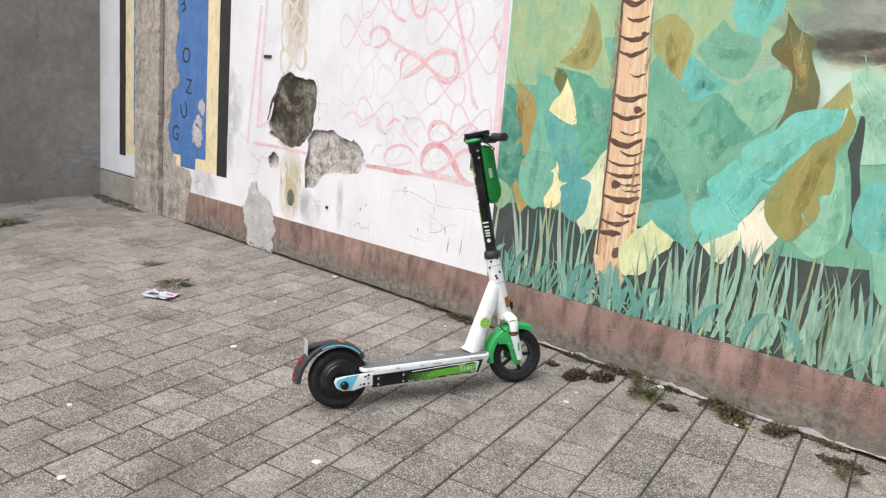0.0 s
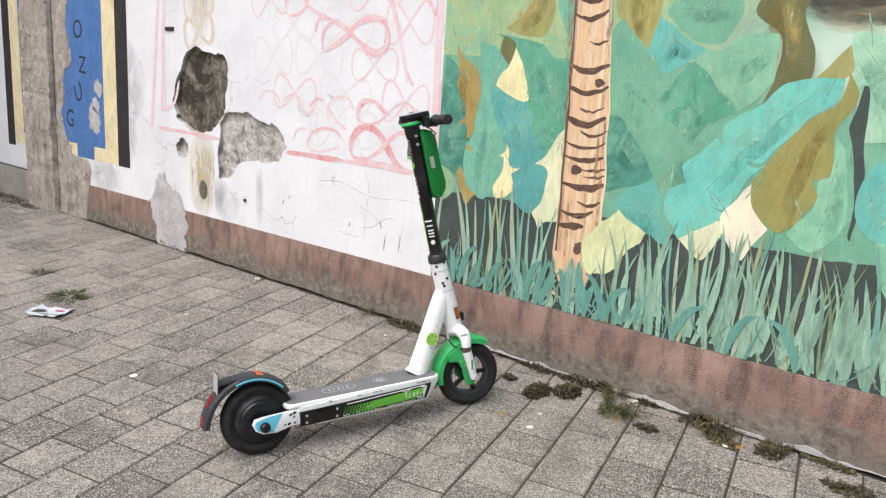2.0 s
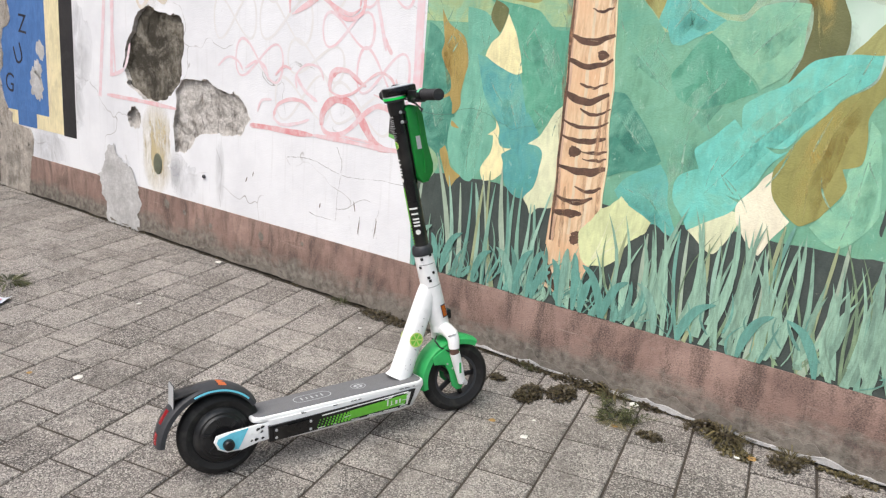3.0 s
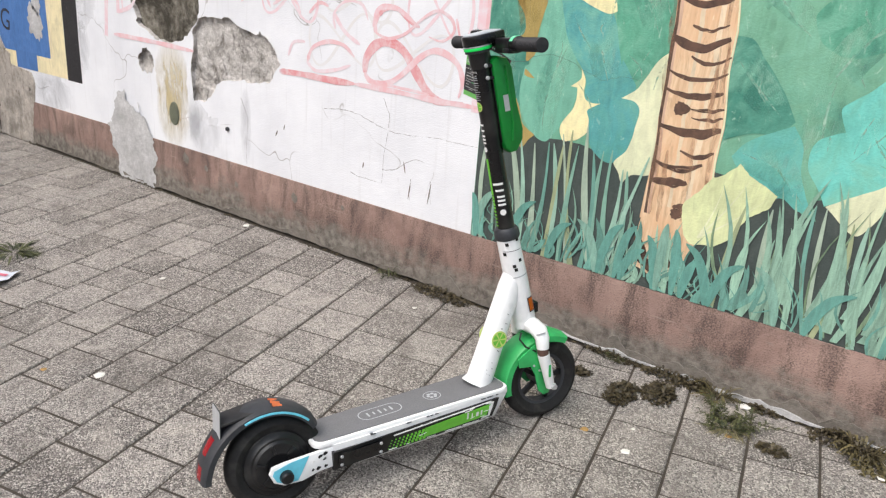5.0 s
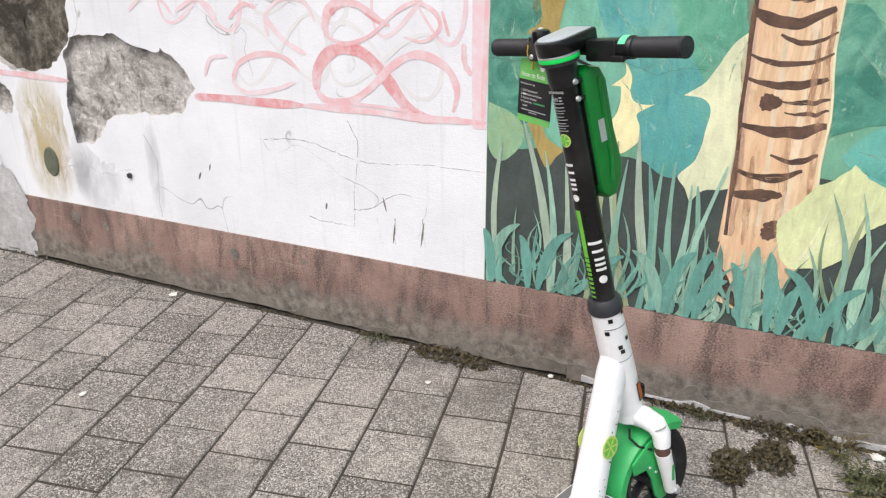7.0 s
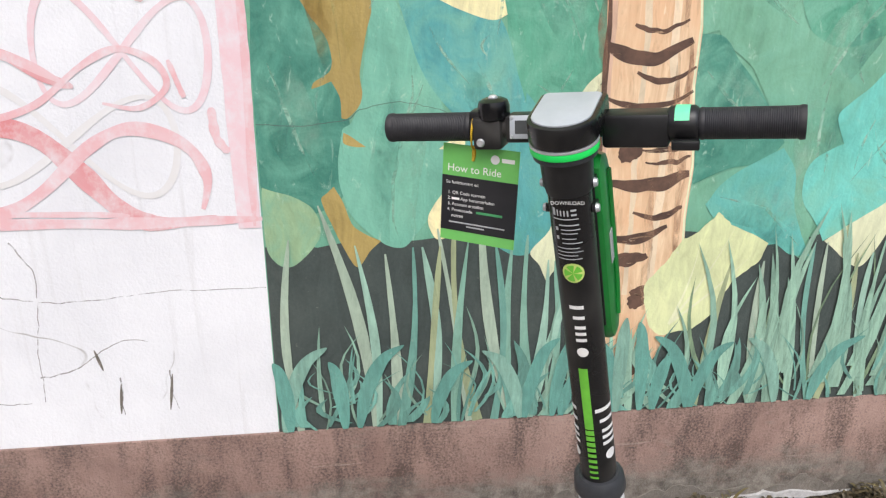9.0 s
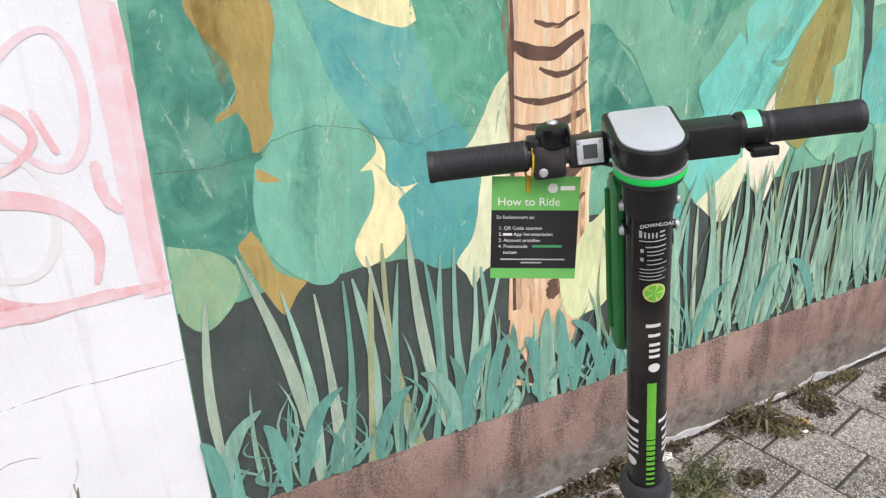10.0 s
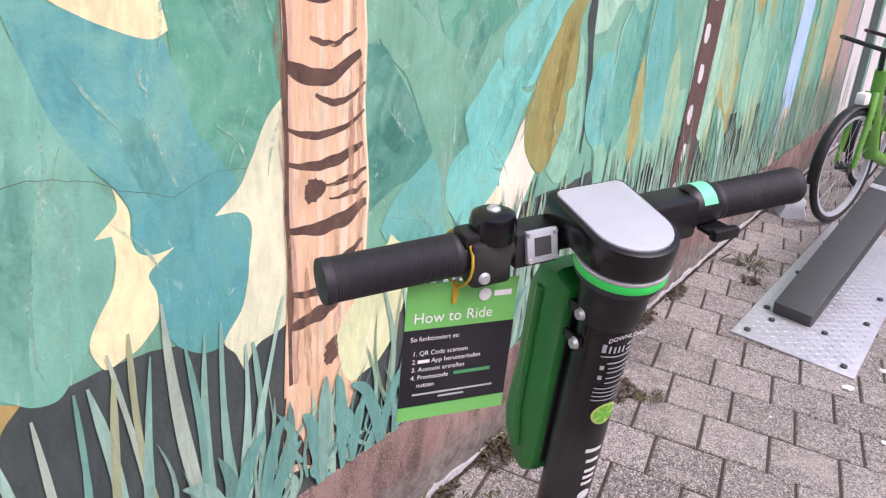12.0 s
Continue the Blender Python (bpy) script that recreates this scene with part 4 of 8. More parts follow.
blot("sky_patch", 2.0, 1.50, (0.95, 0.9, 0.6, 0.5, 0.62, 0.7, 0.62, 0.4, 0.36, 0.5), "sky", 5.0, 0.55)
blot("sky_patch", 1.95, 1.42, (0.8, 0.7, 0.5, 0.5, 0.6, 0.7, 0.6, 0.4, 0.4, 0.5), "sky", 9.0, 0.5)
blot("cloud_patch", 1.95, 1.85, (0.9, 0.8, 0.6, 0.5, 0.6, 0.7, 0.6, 0.5, 0.6, 0.8), "cloud", 7.0, 0.5)
blot("cloud_patch", 1.95, 1.74, (0.6, 0.5, 0.4, 0.4, 0.5, 0.5), "cloud", 10.0, 0.4)
blot("glow_patch", 1.90, 1.565, (0.26, 0.2, 0.2, 0.24, 0.2, 0.22), "glow", 11.0, 0.36)
blot("cloud_patch", 1.86, 1.60, (0.30, 0.25, 0.2, 0.28, 0.3, 0.2), "storm", 8.0, 0.26)
blot("cloud_patch", 1.74, 1.635, (0.2, 0.16, 0.14, 0.18, 0.2, 0.15), "storm", 12.0, 0.3)
blot("cloud_patch", 2.02, 1.56, (0.14, 0.12, 0.1, 0.14, 0.12, 0.1), "storm", 13.0, 0.8)
field("reed_shadow", 0.002, 4.4, 0.29, 0.74, PAINT["shade"], 3.0, 0.035)

# painted leaves, from the back forwards: paint, outline on the wall, midrib
def painted(key, outline, rib=()):
    """A leaf with a soft hand-drawn outline, a lit and a shaded side and a thin brushed midrib."""
    n = len(outline)
    seed = outline[0][0] * 7 + outline[0][1] * 13
    rim = []
    for i in range(n):
        a, b, c, d = (Vector(outline[(i + k) % n]) for k in (-1, 0, 1, 2))
        ta, tb = (c - a) * 0.30, (d - b) * 0.30
        if (b - a).length and (c - b).length and (b - a).normalized().dot((c - b).normalized()) < 0.2:
            ta = (c - b) * 0.3
        if (c - b).length and (d - c).length and (c - b).normalized().dot((d - c).normalized()) < 0.2:
            tb = (c - b) * 0.3
        for k in range(6):
            q = k / 6
            p = b * (1 + 2 * q) * (1 - q) ** 2 + ta * 1.4 * q * (1 - q) ** 2 + c * q * q * (3 - 2 * q) - tb * 1.4 * q * q * (1 - q)
            w = 0.0035
            rim.append((max(0.003, p.x + w * noise.noise((p.x * 22, p.y * 22, seed))), p.y + w * noise.noise((p.x * 22, p.y * 22, seed + 5))))
    y = up_layer()
    ob = part("leaf", flat_poly(rim, y), PAINT[key], mural, smooth=False)
    if len(rib) > 1:
        pts = []
        for a, b in zip(rib, rib[1:]):
            pts += [(a[0] + (b[0] - a[0]) * k / 8, a[1] + (b[1] - a[1]) * k / 8) for k in range(8)]
        pts = [(x + 0.004 * noise.noise((x * 9, z * 9, seed)), z) for x, z in pts + [rib[-1]]]
        warm = key in ("gold", "ogold", "dolive", "olive_l", "cream")
        part("leaf_rib", ribbon(pts, lambda q: 0.0075 * math.sin(math.pi * (0.06 + 0.92 * q)), y - 0.000009), PAINT["ribwarm" if warm else "rib"], ob, smooth=False)
        if key in SCUMBLED or warm:
            mid = [Vector(p) for p in pts]
            step = (mid[-1] - mid[0]).normalized()
            for side, tone in ((1, WARM_LIT if warm else LIT_WASH), (-1, WARM_DEEP if warm else DEEP_WASH)):
                off = Vector((-step.y, step.x)) * side * 0.028
                part("brush_wash", ribbon([tuple(p + off) for p in mid], lambda q: 0.055 * math.sin(math.pi * (0.04 + 0.94 * q)) ** 0.7, y - 0.000005 - 0.000001 * side), tone, ob, smooth=False)
    return ob


LIT_WASH = soft_paint("paint_lit_wash", lin(176, 214, 190), lin(140, 196, 172), 0.38, 14, 2.2, 1.2, 0.30, 0.38, 0.66)
WARM_LIT = soft_paint("paint_warm_lit_wash", lin(214, 190, 116), lin(196, 176, 96), 0.5, 14, 2.2, 1.2, 0.30, 0.36, 0.64)
WARM_DEEP = soft_paint("paint_warm_deep_wash", lin(136, 106, 48), lin(150, 128, 60), 0.55, 12, 2.2, 1.2, 0.30, 0.34, 0.62)
DEEP_WASH = soft_paint("paint_deep_wash", lin(62, 130, 112), lin(78, 146, 134), 0.38, 12, 2.2, 1.2, 0.30, 0.36, 0.64)
painted("paleg", [(0.004, 1.85), (0.314, 1.838), (0.344, 1.667), (0.34, 1.509), (0.248, 1.447), (0.123, 1.422), (0.04, 1.441)])
painted("olive_l", [(0.512, 1.818), (0.569, 1.748), (0.608, 1.611), (0.587, 1.522), (0.545, 1.485), (0.439, 1.496), (0.356, 1.523), (0.435, 1.576), (0.482, 1.638), (0.505, 1.721)], [(0.393, 1.518), (0.505, 1.596), (0.546, 1.721)])
painted("teal_l", [(0.609, 1.652), (0.716, 1.624), (0.745, 1.422), (0.688, 1.48), (0.64, 1.57)])
painted("green", [(0.314, 1.499), (0.459, 1.479), (0.559, 1.455), (0.639, 1.389), (0.741, 1.367), (0.775, 1.108), (0.708, 1.085), (0.664, 1.047), (0.591, 0.976), (0.553, 1.03), (0.518, 1.131), (0.497, 1.284), (0.458, 1.377), (0.391, 1.456)], [(0.539, 1.392), (0.606, 1.291), (0.664, 1.156)])
painted("teal_d", [(0.02, 1.397), (0.07, 1.37), (0.14, 1.29), (0.18, 1.14), (0.19, 1.021), (0.19, 0.927), (0.165, 0.845), (0.088, 0.808), (0.028, 0.833), (0.004, 0.882), (0.004, 1.122)], [(0.033, 1.126), (0.066, 1.024), (0.112, 0.897)])
painted("teal_l", [(0.216, 1.463), (0.314, 1.442), (0.38, 1.378), (0.341, 1.309), (0.286, 1.266), (0.313, 1.187), (0.358, 1.104), (0.378, 1.035), (0.414, 0.984), (0.401, 0.949), (0.4, 0.918), (0.387, 0.866), (0.36, 0.817), (0.328, 0.769), (0.298, 0.735), (0.255, 0.743), (0.214, 0.778), (0.18, 0.82), (0.163, 0.881), (0.165, 0.938), (0.174, 0.991), (0.201, 1.017), (0.229, 1.168), (0.231, 1.317)], [(0.318, 1.119), (0.32, 1.06), (0.298, 0.982), (0.275, 0.885), (0.275, 0.795), (0.29, 0.742)])
painted("blue", [(0.285, 1.276), (0.387, 1.241), (0.491, 1.213), (0.524, 1.131), (0.555, 1.038), (0.554, 1.062), (0.595, 1.011), (0.616, 0.979), (0.604, 0.95), (0.573, 0.937), (0.618, 0.932), (0.64, 0.908), (0.635, 0.845), (0.615, 0.76), (0.574, 0.712), (0.531, 0.709), (0.488, 0.738), (0.46, 0.793), (0.444, 0.87), (0.429, 0.934), (0.426, 0.989), (0.379, 1.047), (0.329, 1.125)], [(0.451, 1.124), (0.476, 1.072), (0.515, 0.968)])
painted("cream", [(0.419, 1.441), (0.461, 1.372), (0.486, 1.307), (0.508, 1.214), (0.478, 1.204), (0.403, 1.23), (0.325, 1.269), (0.348, 1.323), (0.388, 1.361)])
painted("dolive", [(0.352, 1.495), (0.417, 1.459), (0.401, 1.393), (0.384, 1.366), (0.334, 1.424)])
painted("cream2", [(0.743, 1.124), (0.696, 1.091), (0.664, 1.048), (0.639, 1.004), (0.616, 0.969), (0.569, 0.935), (0.615, 0.932), (0.64, 0.906), (0.635, 0.835), (0.619, 0.764), (0.576, 0.714), (0.599, 0.68), (0.617, 0.64), (0.646, 0.679), (0.738, 0.732)])
painted("cream", [(0.405, 1.014), (0.426, 0.982), (0.426, 0.939), (0.437, 0.911), (0.464, 0.902), (0.496, 0.906), (0.467, 0.888), (0.449, 0.873), (0.458, 0.838), (0.46, 0.798), (0.423, 0.763), (0.398, 0.756), (0.368, 0.752), (0.35, 0.779), (0.349, 0.805), (0.372, 0.842), (0.393, 0.873), (0.401, 0.927), (0.399, 0.947), (0.373, 0.947), (0.409, 0.982)])
painted("gold", [(0.082, 1.454), (0.127, 1.391), (0.203, 1.348), (0.23, 1.305), (0.24, 1.229), (0.226, 1.168), (0.215, 1.112), (0.219, 1.067), (0.209, 1.038), (0.189, 1.016), (0.175, 1.015), (0.172, 1.058), (0.159, 1.089), (0.117, 1.076), (0.124, 1.091), (0.158, 1.112), (0.153, 1.164), (0.099, 1.259), (0.105, 1.325)], [(0.13, 1.362), (0.16, 1.288), (0.178, 1.113)])
painted("gold", [(0.177, 0.986), (0.195, 0.977), (0.221, 0.957), (0.198, 0.957), (0.176, 0.965)])
painted("grayg", [(0.006, 0.875), (0.059, 0.858), (0.102, 0.834), (0.119, 0.803), (0.118, 0.766), (0.095, 0.73), (0.065, 0.705), (0.043, 0.698), (0.021, 0.711), (0.004, 0.75)])
painted("gold", [(0.154, 0.873), (0.166, 0.85), (0.176, 0.817), (0.193, 0.785), (0.221, 0.766), (0.249, 0.752), (0.224, 0.727), (0.204, 0.695), (0.191, 0.697), (0.172, 0.732), (0.154, 0.771), (0.133, 0.814), (0.124, 0.847), (0.138, 0.859)])
painted("olive_l", [(0.876, 1.714), (0.974, 1.753), (1.085, 1.671), (1.087, 1.59), (1.074, 1.529), (1.064, 1.477), (1.054, 1.442), (1.014, 1.482), (0.948, 1.543), (0.903, 1.578)], [(0.983, 1.692), (1.05, 1.466)])
painted("cyan", [(1.304, 1.661), (1.256, 1.745), (1.278, 1.827), (1.355, 1.962), (1.462, 2.021), (1.48, 1.842), (1.478, 1.756), (1.426, 1.695), (1.396, 1.632), (1.355, 1.656)], [(1.351, 1.684), (1.402, 1.891)])
painted("green2", [(1.223, 1.727), (1.272, 1.673), (1.344, 1.661), (1.399, 1.625), (1.406, 1.585), (1.369, 1.503), (1.335, 1.469), (1.229, 1.485), (1.127, 1.57), (1.126, 1.612), (1.183, 1.676)], [(1.171, 1.6), (1.289, 1.601), (1.376, 1.601)])
painted("cyan2", [(1.089, 1.574), (1.142, 1.54), (1.209, 1.488), (1.292, 1.447), (1.297, 1.419), (1.235, 1.408), (1.148, 1.359), (1.11, 1.363), (1.09, 1.406), (1.052, 1.435), (1.067, 1.5)], [(1.104, 1.406), (1.158, 1.48), (1.238, 1.437)])
painted("green2", [(0.865, 1.46), (0.925, 1.568), (1.055, 1.435), (1.105, 1.365), (1.152, 1.351), (1.166, 1.301), (1.126, 1.257), (1.142, 1.183), (1.077, 1.21), (0.999, 1.269), (0.959, 1.187), (0.868, 1.174)], [(0.963, 1.357), (1.073, 1.235), (1.149, 1.178)])
painted("green2", [(0.998, 1.273), (1.144, 1.186), (1.279, 1.179), (1.383, 1.2), (1.406, 1.137), (1.363, 1.111), (1.301, 1.041), (1.247, 1.002), (1.266, 0.933), (1.21, 0.87), (1.214, 0.782), (1.255, 0.661), (1.214, 0.675), (1.155, 0.732), (1.09, 0.885), (1.131, 0.94), (1.079, 1.04), (1.033, 1.112), (0.951, 1.188)], [(1.23, 0.796), (1.214, 0.97), (1.22, 1.078)])
painted("green", [(1.163, 1.305), (1.203, 1.366), (1.243, 1.405), (1.304, 1.363), (1.353, 1.298), (1.392, 1.271), (1.432, 1.22), (1.38, 1.195), (1.283, 1.155), (1.22, 1.148), (1.162, 1.179), (1.125, 1.25)], [(1.2, 1.065), (1.251, 1.156), (1.328, 1.266)])
painted("dolive", [(1.497, 1.751), (1.545, 1.682), (1.629, 1.632), (1.62, 1.569), (1.671, 1.457), (1.673, 1.366), (1.66, 1.338), (1.567, 1.304), (1.516, 1.257), (1.551, 1.359), (1.552, 1.499), (1.455, 1.574), (1.461, 1.625), (1.498, 1.66)], [(1.507, 1.705), (1.562, 1.522), (1.597, 1.362)])
painted("green_l", [(1.243, 1.405), (1.29, 1.449), (1.349, 1.447), (1.401, 1.497), (1.464, 1.511), (1.547, 1.507), (1.545, 1.426), (1.547, 1.351), (1.503, 1.28), (1.438, 1.231), (1.413, 1.263), (1.363, 1.299), (1.34, 1.317), (1.298, 1.371)], [(1.37, 1.315), (1.445, 1.399), (1.524, 1.482)])
painted("teal_d", [(0.868, 1.174), (0.961, 1.173), (1.023, 1.104), (1.079, 1.04), (1.137, 0.946), (1.088, 0.903), (1.006, 0.888), (0.913, 0.846)], [(0.939, 1.102), (0.983, 1.051), (1.092, 0.953)])
painted("cyan2", [(0.968, 0.811), (1.021, 0.872), (1.136, 0.934), (1.175, 0.876), (1.186, 0.788), (1.241, 0.676), (1.192, 0.682), (1.151, 0.709), (1.094, 0.698), (1.027, 0.744)], [(1.003, 0.826), (1.115, 0.798), (1.21, 0.702)])
painted("green_l", [(1.95, 0.88), (2.3, 0.92), (2.75, 0.92), (2.75, 0.66), (2.6, 0.60), (2.47, 0.68), (2.36, 0.61), (2.24, 0.57), (2.15, 0.64), (2.06, 0.60), (1.99, 0.69)], [(2.2, 0.62), (2.28, 0.75), (2.33, 0.88)])
painted("mint", [(1.783, 1.501), (1.817, 1.52), (1.9, 1.497), (1.99, 1.44), (2.075, 1.372), (2.112, 1.296), (2.068, 1.252), (2.01, 1.222), (1.962, 1.168), (1.871, 1.152), (1.828, 1.287), (1.799, 1.396)], [(1.805, 1.495), (1.88, 1.40), (1.955, 1.29), (2.02, 1.235)])
painted("green_l", [(1.784, 1.166), (1.821, 1.11), (1.86, 0.906), (1.852, 0.852), (1.81, 0.784), (1.771, 0.75), (1.725, 0.757), (1.668, 0.803), (1.707, 0.859), (1.751, 0.916), (1.749, 1.005), (1.784, 1.025), (1.788, 1.097)], [(1.768, 0.77), (1.79, 0.894), (1.801, 1.07)])
painted("dstalk", [(1.843, 1.343), (1.863, 1.323), (1.874, 1.134), (1.891, 1.046), (1.894, 0.932), (1.882, 0.814), (1.873, 0.831), (1.874, 0.952), (1.839, 1.13), (1.818, 1.196), (1.831, 1.265)])
painted("cyan2", [(1.879, 0.93), (1.889, 1.023), (1.929, 1.092), (2.036, 1.099), (2.082, 0.83), (2.005, 0.82), (1.943, 0.826), (1.898, 0.869)], [(1.963, 0.83), (1.983, 0.947), (1.994, 1.06)])
painted("cream2", [(1.438, 0.804), (1.443, 0.769), (1.413, 0.697), (1.377, 0.646), (1.34, 0.656), (1.272, 0.714), (1.344, 0.767), (1.402, 0.808)])
painted("wcream", [(1.532, 0.973), (1.534, 0.89), (1.567, 0.844), (1.606, 0.808), (1.557, 0.733), (1.527, 0.673), (1.503, 0.681), (1.44, 0.764), (1.425, 0.819), (1.436, 0.853), (1.474, 0.895), (1.502, 0.941)])
painted("cyan", [(1.78, 1.369), (1.723, 1.362), (1.646, 1.353), (1.587, 1.334), (1.548, 1.293), (1.517, 1.255), (1.446, 1.216), (1.394, 1.17), (1.4, 1.095), (1.371, 1.127), (1.309, 1.057), (1.251, 1.005), (1.276, 0.939), (1.223, 0.916), (1.194, 0.868), (1.206, 0.803), (1.245, 0.754), (1.267, 0.713), (1.345, 0.761), (1.412, 0.806), (1.429, 0.843), (1.38, 0.865), (1.435, 0.855), (1.464, 0.889), (1.491, 0.946), (1.523, 1.002), (1.566, 1.042), (1.527, 1.027), (1.488, 1.046), (1.552, 1.047), (1.59, 1.101), (1.652, 1.167), (1.695, 1.229), (1.756, 1.272), (1.781, 1.32)], [(1.309, 0.853), (1.461, 1.065), (1.605, 1.23), (1.728, 1.334)])
painted("olive_l", [(1.688, 1.361), (1.73, 1.413), (1.782, 1.477), (1.802, 1.403), (1.782, 1.365)])
painted("ogold", [(1.831, 1.314), (1.82, 1.259), (1.798, 1.229), (1.774, 1.171), (1.786, 1.106), (1.783, 1.027), (1.731, 1.006), (1.754, 0.956), (1.742, 0.915), (1.707, 0.859), (1.676, 0.823), (1.642, 0.8), (1.612, 0.811), (1.56, 0.853), (1.53, 0.9), (1.526, 0.972), (1.556, 1.027), (1.592, 1.092), (1.652, 1.167), (1.703, 1.23), (1.765, 1.269), (1.789, 1.329), (1.794, 1.384)], [(1.644, 0.811), (1.641, 0.938), (1.68, 1.112), (1.743, 1.248)])

# further along the wall the painting gets looser
leaf(2.08, 0.78, 2.25, 1.40, 0.11, "teal", 0.0, 0.1, veins=1)
leaf(2.20, 1.20, 2.10, 1.8, 0.12, "green_l", veins=1)
leaf(2.28, 0.70, 2.27, 1.08, 0.05, "olive_l", 0.0, 0.1)
leaf(2.48, 0.75, 2.40, 1.40, 0.12, "cyan2", 0.04, 0.1, veins=1)
leaf(2.42, 1.25, 2.55, 1.9, 0.13, "green", veins=1)
leaf(2.62, 0.70, 2.58, 1.12, 0.07, "grayg")
frng = random.Random(12)
for i in range(46):
    x = frng.uniform(2.95, 6.3)
    zb = frng.uniform(0.35, 1.35)
    h = frng.uniform(0.4, 0.8)
    leaf(x, zb, x + frng.uniform(-0.25, 0.12), zb + h, frng.uniform(0.06, 0.16), frng.choice(("green", "green2", "green_l", "mint", "teal", "grayg", "paleg", "cyan2", "olive_l", "green2", "green_l")), frng.uniform(-0.06, 0.06), 0.1)


def glints(count, x0, x1, z0, z1, seed):
    """Short light brush strokes over the leaves."""
    r = random.Random(seed)
    for i in range(count):
        x, z, a, ln = r.uniform(x0, x1), r.uniform(z0, z1), r.uniform(0.9, 2.4), r.uniform(0.04, 0.16)
        bow = r.uniform(-0.02, 0.02)
        pts = [(max(0.004, x + ln * (k / 12) * math.cos(a) + bow * math.sin(k / 12 * 3.1)), z + ln * (k / 12) * math.sin(a)) for k in range(13)]
        part("brush_stroke", ribbon(pts, lambda q: r_w * math.sin(math.pi * (0.05 + 0.9 * q)), up_layer()), PAINT["rib"], mural, smooth=False)


r_w = 0.006
glints(26, 0.02, 0.70, 0.78, 1.5, 41)
glints(40, 0.92, 2.6, 0.8, 1.6, 42)


def trunk(name, x0, x1, z0, z1, lean, mat, seed, bow=(0.0, 0.0)):
    n = 40
    left = [(x0 + lean * i / n + 0.008 * noise.noise((i * 0.4, seed, 0)) - (0.012 * (1 - i / 4) if i < 4 else 0) - bow[0] * (i / n) ** 2, z0 + (z1 - z0) * i / n) for i in range(n + 1)]
    right = [(x1 + lean * i / n + 0.008 * noise.noise((i * 0.4, seed, 5)) - bow[1] * (i / n) ** 2, z0 + (z1 - z0) * i / n) for i in range(n + 1)]
    foot = [(x1 + (x0 - x1) * i / 24, z0 + 0.022 * noise.fractal((i * 0.25, seed, 9), 0.8, 2.1, 3) - 0.03 * math.sin(math.pi * i / 24)) for i in range(1, 24)]
    return part(name, flat_poly(left + right[::-1] + foot, up_layer()), mat, mural, smooth=False)


stem = trunk("palm_trunk", 0.716, 0.934, 0.54, 2.9, 0.0, PAINT["trunk"], 2, (0.08, 0.29))
tagged(stem, "painted peach palm trunk with dark rings")


def trunk_side(x, seed, w, key, z0, z1, bow):
    """A brushed line down one side of the trunk."""
    pts = [(x - bow * (i / 40) ** 2 + 0.008 * noise.noise((i * 0.4, 2, seed)), 0.55 + 2.35 * i / 40) for i in range(41)]
    pts = [q for q in pts if z0 < q[1] < z1]
    part("trunk_side", ribbon(pts, lambda q: w * (0.75 + 0.5 * noise.noise((q * 13, seed, 4))), -0.001 - 0.000014 * (layer[0] + 1)), PAINT[key], stem, smooth=False)


trunk_side(0.722, 0, 0.015, "brown", 0.5, 2.2, 0.08)
trunk_side(0.732, 0, 0.012, "barkshade", 0.5, 2.6, 0.08)
trunk_side(0.930, 5, 0.006, "cream2", 0.6, 2.6, 0.29)


def bark_shade(x, w, z0, z1, mat, seed):
    pts = [(x + 0.01 * noise.noise((i * 0.5, seed, 0)) - 0.00 * i, z0 + (z1 - z0) * i / 30) for i in range(31)]
    part("bark_shade", ribbon(pts, lambda s: w * (0.7 + 0.5 * noise.noise((s * 9, seed, 3))), -0.001 - 0.000014 * (layer[0] + 1)), mat, stem, smooth=False)


bark_shade(0.80, 0.018, 0.6, 1.6, PAINT["peach"], 4)
bark_shade(0.86, 0.022, 0.62, 1.9, PAINT["peach"], 6)
layer[0] += 2


def ring_mark(z, a, b, w, sag, seed):
    """A dark painted ring on the trunk from a to b of its width."""
    sag *= 1.5
    q = ((z - 0.54) / 2.36) ** 2
    left, right = 0.722 - 0.08 * q, 0.929 - 0.29 * q
    x0, x1 = left + (right - left) * a, left + (right - left) * b
    pts = [(x0 + (x1 - x0) * i / 44, z - sag * math.sin(math.pi * i / 44) + 0.006 * noise.noise((i * 0.11, seed, 0)) + 0.010 * (i / 44 - 0.4)) for i in range(45)]
    part("ring_mark", ribbon(pts, lambda s: w * (0.30 + 0.62 * math.sin(math.pi * (0.04 + 0.93 * s) ** (0.6 + 0.5 * (math.sin(seed) + 1)))) * (1 + 0.2 * noise.noise((s * 4, seed, 2))), up_layer()), PAINT["brown"], stem, smooth=False)


